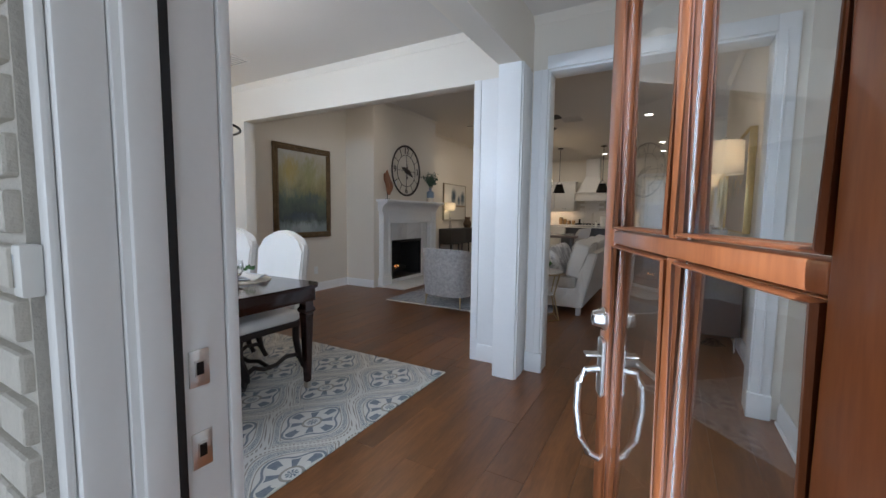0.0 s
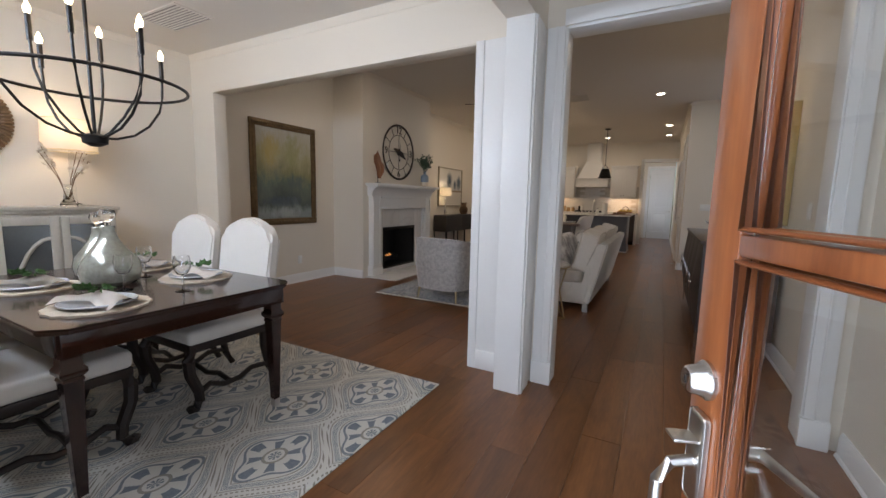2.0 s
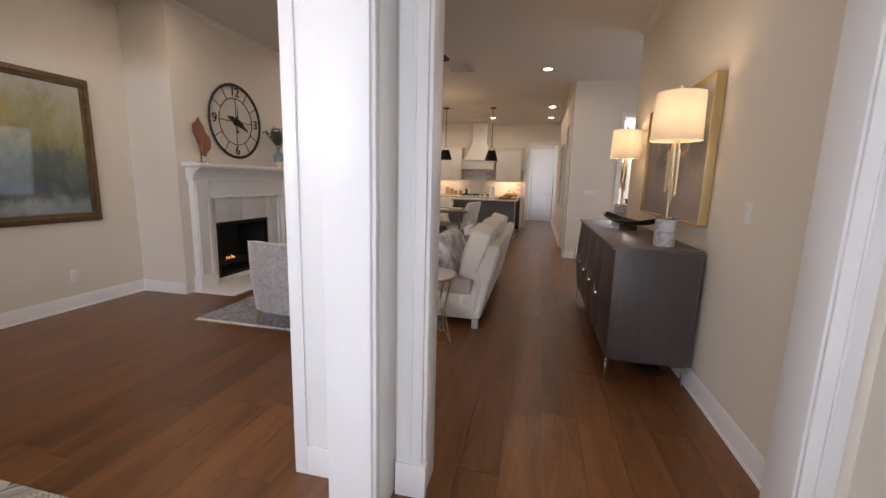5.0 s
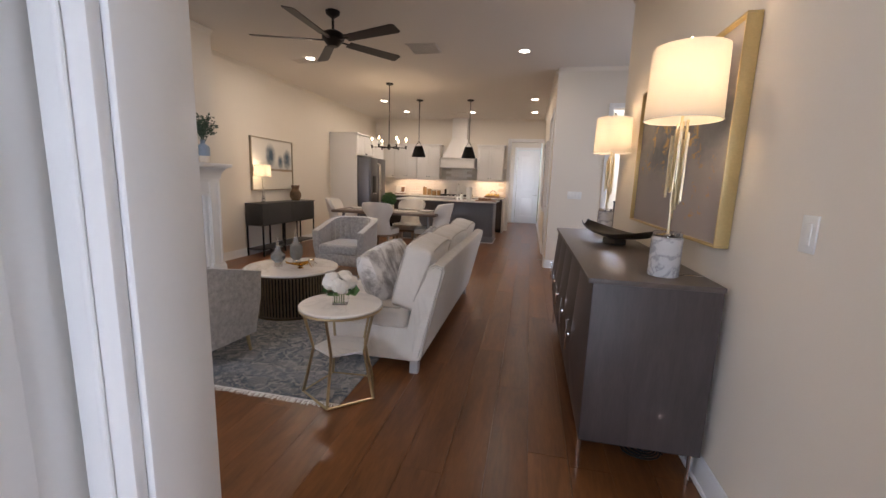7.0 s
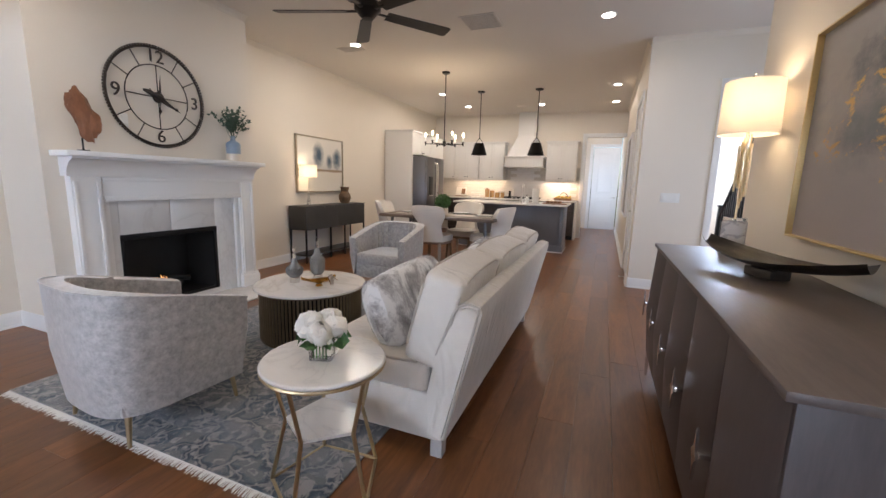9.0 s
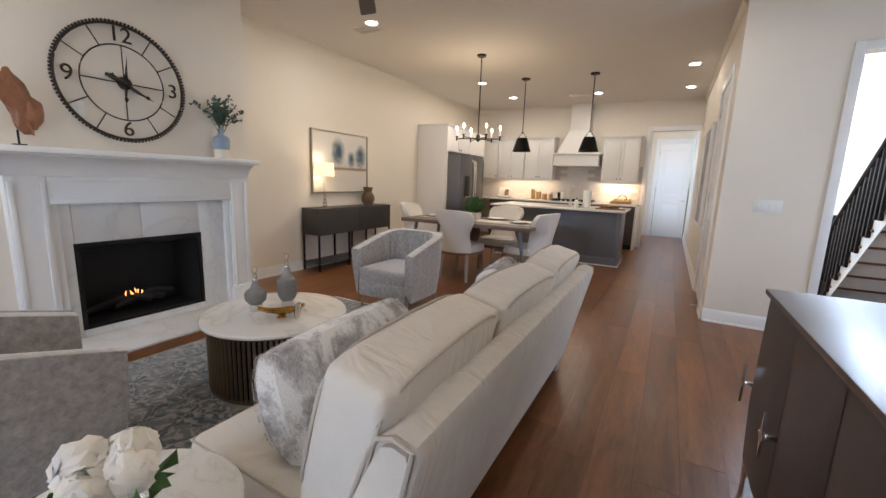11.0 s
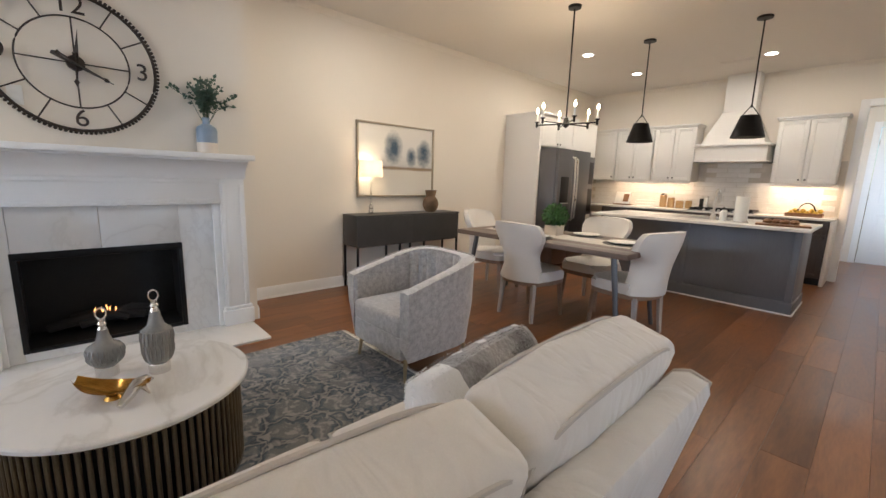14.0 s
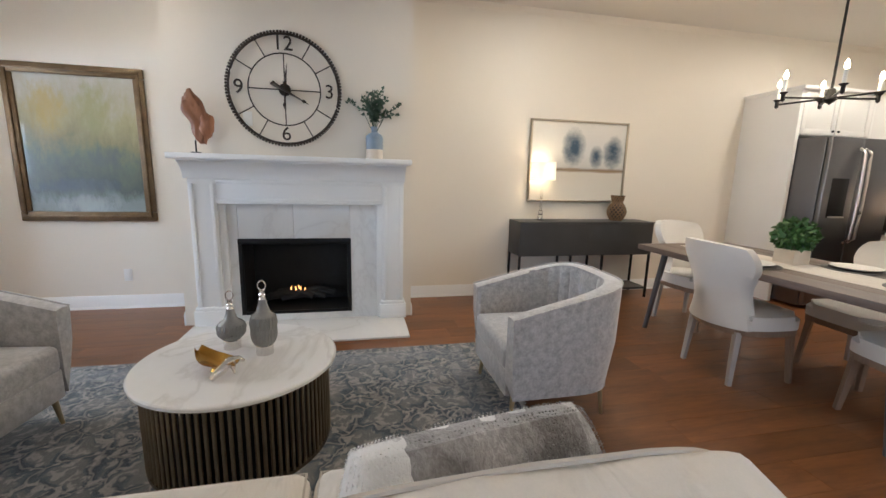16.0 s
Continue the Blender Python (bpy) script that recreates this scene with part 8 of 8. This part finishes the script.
def china_cabinet():
    s = thing("buffet_cabinet", "weathered white buffet with arched fretwork glass doors", "buffet", pose(0, 0, 0))
    x0, x1, y0, y1, h = XW + 0.03, -4.13, 0.75, 2.19, 1.09
    part("body", box(fresh(), x0, x1, y0, y1, 0.08, h - 0.03, 0.003), M["cabgrey"], s)
    part("top", joined_boxes([(x0, x1 + 0.03, y0 - 0.025, y1 + 0.025, h - 0.025, h), (x0, x1 + 0.015, y0 - 0.012, y1 + 0.012, h - 0.05, h - 0.025)], 0.005), M["cabgrey"], s)
    w = (y1 - y0) / 4
    for k in range(4):
        a, b = y0 + k * w + 0.006, y0 + (k + 1) * w - 0.006
        d = part("door", joined_boxes([(x1, x1 + 0.018, a, a + 0.05, 0.12, h - 0.07), (x1, x1 + 0.018, b - 0.05, b, 0.12, h - 0.07), (x1, x1 + 0.018, a + 0.05, b - 0.05, 0.12, 0.19), (x1, x1 + 0.018, a + 0.05, b - 0.05, h - 0.13, h - 0.07)], 0.003), M["cabgrey"], s)
        part("mirror_panel", box(fresh(), x1 + 0.001, x1 + 0.004, a + 0.05, b - 0.05, 0.19, h - 0.13), M["smoke"], d, "smoky glass panel")
        m0 = (b, -1) if k % 2 == 0 else (a, 1)
        pts = [(x1 + 0.010, m0[0] + m0[1] * (0.05 + (w - 0.12) * math.sin(t * math.pi / 16)), 0.19 + (h - 0.42) * (math.cos(t * math.pi / 16))) for t in range(9)]
        part("fretwork", tube(fresh(), pts, 0.014, 6), M["cabgrey"], d)
    for y in (y0 + 0.05, y1 - 0.05):
        for x in (x0 + 0.04, x1 - 0.04):
            part("foot", box(fresh(), x - 0.03, x + 0.03, y - 0.03, y + 0.03, 0, 0.08, 0.004), M["cabgrey"], s)


china_cabinet()
bl = thing("buffet_lamp", "lit lamp with a wide cream shade on the buffet", "lamp", pose(-4.38, 2.02, 1.09))
part("base", lathe(fresh(), ((0, 0), (0.06, 0), (0.06, 0.015), (0.02, 0.03), (0.014, 0.45), (0, 0.45)), 20), M["crystal"], bl)
bm = lathe(fresh(), ((0.175, 0.44), (0.165, 0.68)), 40)
for f in [f for f in bm.faces if len(f.verts) > 4]:
    bm.faces.remove(f)
bmesh.ops.solidify(bm, geom=bm.faces[:], thickness=0.003)
part("shade", bm, M["shade"], bl, "cream fabric shade")
for r_, z_ in ((0.176, 0.44), (0.166, 0.68)):
    part("shade_rim", tube(fresh(), [(r_ * math.cos(2 * math.pi * k / 40), r_ * math.sin(2 * math.pi * k / 40), z_) for k in range(40)], 0.003, 6, True), M["palegold"], bl, "slim metal rim")
part("bulb", lathe(fresh(), ((0, 0.5), (0.02, 0.515), (0.028, 0.55), (0, 0.60)), 14), M["bulb"], bl)
point_lamp("buffet_lamp_light", (-4.36, 2.02, 1.09 + 0.6), 8, WARM, 0.05)
bv = thing("branch_vase", "clear glass vase with pale flowering branches", "vase", pose(-4.22, 1.93, 1.09))
part("vase", lathe(fresh(), ((0, 0), (0.05, 0), (0.055, 0.02), (0.03, 0.06), (0.025, 0.14), (0.032, 0.17), (0, 0.17)), 20), M["crystal"], bv)
stems, flow = fresh(), fresh()
rnd = random.Random(14)
for k in range(6):
    a = rnd.uniform(0, 6.28)
    tip = (0.06 * math.cos(a), 0.15 * math.sin(a), rnd.uniform(0.33, 0.46))
    tube(stems, [(0, 0, 0.05), (0.02 * math.cos(a), 0.05 * math.sin(a), 0.22), tip], 0.003, 5)
    spray(flow, (0.03 * math.cos(a), 0.08 * math.sin(a), 0.27), tip, 14, 0.042, 0.03, k)
part("branches", stems, M["rattan"], bv)
part("blossoms", flow, M["creamglaze"], bv)
rp = thing("round_mirror", "round wall mirror in a wide woven rattan ring", "mirror", pose(XW + 0.004, 1.48, 1.72, 0, 90, 0))
part("glass", lathe(fresh(), ((0, 0.004), (0.19, 0.004), (0.19, 0.012), (0, 0.012)), 40), M["mirror"], rp, "mirror glass")
part("backing", lathe(fresh(), ((0.18, 0.002), (0.285, 0.002), (0.285, 0.012), (0.18, 0.012)), 40), M["rattan"], rp)
for k in range(64):
    a = 2 * math.pi * k / 64
    ca, sa = math.cos(a), math.sin(a)
    part("cane", tube(fresh(), [(0.182 * ca, 0.182 * sa, 0.014), (0.235 * ca, 0.235 * sa, 0.034), (0.288 * ca, 0.288 * sa, 0.014)], 0.0105, 6), M["rattan"], rp)


# dining window
dw = thing("window_dining", "white framed dining room window", "window", pose(0, 0, 0), "", "structure")
for x in (-3.6, -2.775, -1.95):
    part("window_frame", box(fresh(), x, x + 0.05, 0.50, 0.56, 0.55, 2.25, 0.004), M["trim"], dw)
for z in (0.55, 1.38, 2.20):
    part("window_rail", joined_boxes([(-3.55, -2.775, 0.505, 0.555, z, z + 0.05), (-2.725, -1.95, 0.505, 0.555, z, z + 0.05)]), M["trim"], dw)

# unseen window, added so daylight reaches the living room from the east
aw = thing("window_alcove", "white framed window added unseen in the stair alcove", "window", pose(0, 0, 0), "", "structure")
for y in (6.95, 7.83, 8.70):
    part("window_frame", box(fresh(), 2.72, 2.78, y, y + 0.05, 0.70, 2.30, 0.004), M["trim"], aw)
for z in (0.70, 2.25):
    part("window_rail", box(fresh(), 2.725, 2.775, 7.0, 8.70, z, z + 0.05, 0.004), M["trim"], aw)

# ---- porch and street ----
for x in (-3.9, 1.6):
    pc = thing("porch_column", "square white porch column", "column", pose(x, -2.3, -0.04), "porch columns")
    part("shaft", box(fresh(), -0.12, 0.12, -0.12, 0.12, 0.2, 2.5, 0.006), M["trim"], pc)
    part("plinth", box(fresh(), -0.16, 0.16, -0.16, 0.16, 0, 0.2, 0.006), M["trim"], pc)


def tree(x, y, h, seed):
    t = thing("pine_tree", "tall green tree across the road", "tree", pose(x, y, -0.17), "trees across the road")
    rnd = random.Random(seed)
    part("trunk", tube(fresh(), [(0, 0, 0), (0.1, 0, h * 0.4), (0, 0.1, h * 0.85)], lambda f: 0.22 * (1 - 0.8 * f), 8), M["rattan"], t)
    bm = fresh()
    for k in range(700):
        a, u = rnd.uniform(0, 6.28), rnd.random()
        rr = h * 0.26 * math.sin(math.pi * (0.15 + 0.8 * u)) * rnd.uniform(0.3, 1)
        q = Vector((rr * math.cos(a), rr * math.sin(a), h * (0.4 + 0.6 * u)))
        d = Vector((rnd.uniform(-1, 1), rnd.uniform(-1, 1), rnd.uniform(-1, 1))).normalized()
        e = d.orthogonal().normalized()
        s = rnd.uniform(0.15, 0.35)
        bm.faces.new([bm.verts.new(q + d * s), bm.verts.new(q + e * s), bm.verts.new(q - d * s), bm.verts.new(q - e * s)])
    part("crown", bm, M["leaf"], t)


for k, (x, y, h) in enumerate(((-14, -26, 9), (-6, -30, 8), (2, -27, 10), (9, -29, 9), (17, -26, 11))):
    tree(x, y, h, k)

# bricks beside the door
brick_mesh = mesh_of(box(fresh(), -0.095, 0.095, -0.012, 0.012, -0.0285, 0.0285, 0.006, 2), "brick", False)
brick_mesh.materials.append(M["brick"])
rnd = random.Random(21)
for row in range(38):
    z = -0.06 + row * 0.074
    x = DX0 - 0.066 - 0.095 + (0.0 if row % 2 else -0.0)
    first = True
    while x > -1.55:
        b = new("brick", brick_mesh)
        b.parent = veneer
        half = first and row % 2 == 1
        b.matrix_basis = Matrix.Translation((x + (0.0475 if half else 0), 0.356 + rnd.uniform(-0.002, 0.002), z)) @ Matrix.Diagonal((0.5 if half else 1, 1, 1, 1))
        x -= 0.1 if half else 0.2
        first = False

# ---- floor planks ----


def planks():
    floor = thing("floor", "reddish brown hardwood plank floor", "floor", pose(0, 0, 0), "", "structure")
    shared = {}
    rest = fresh()
    random.seed(5)
    w, made = 0.19, 0
    x = XW
    while x < 2.7:
        y = YF - random.uniform(0, 1.0)
        while y < 16.6:
            ln = random.choice((0.9, 1.2, 1.5, 1.8, 2.1))
            y0, y1 = max(y, YF), min(y + ln, 16.6)
            if y1 - y0 > 0.05 and not (x > 0.9 and y1 < 6.4):
                near = made < 290 and x + w > -3.6 and x < 0.75 and y0 < 10.5 and y1 - y0 == ln
                if near:
                    if ln not in shared:
                        bm = box(fresh(), -w / 2 + 0.0006, w / 2 - 0.0006, -ln / 2 + 0.0006, ln / 2 - 0.0006, -0.012, 0, 0.0012, 1)
                        shared[ln] = mesh_of(bm, "plank", False)
                        shared[ln].materials.append(M["plank"])
                    ob = new("plank", shared[ln])
                    ob.parent, ob.location = floor, (x + w / 2, (y0 + y1) / 2, 0)
                    made += 1
                else:
                    box(rest, x + 0.0006, x + w - 0.0006, y0 + 0.0006, y1 - 0.0006, -0.012, 0)
            y += ln
        x += w
    ob = new("plank_field", mesh_of(rest, "plank_field", False))
    ob.data.materials.append(M["plank_far"])
    ob.parent = floor
    tagged(ob, "", "", "", "stuff")


M["plank_far"] = M["plank"].copy()
nt = M["plank_far"].node_tree
for link in list(nt.links):
    if link.from_node.type == "OBJECT_INFO":
        to = link.to_socket
        geo = nt.nodes.get("island") or nt.nodes.new("ShaderNodeNewGeometry")
        geo.name = "island"
        nt.links.new(geo.outputs["Random Per Island"], to)
planks()
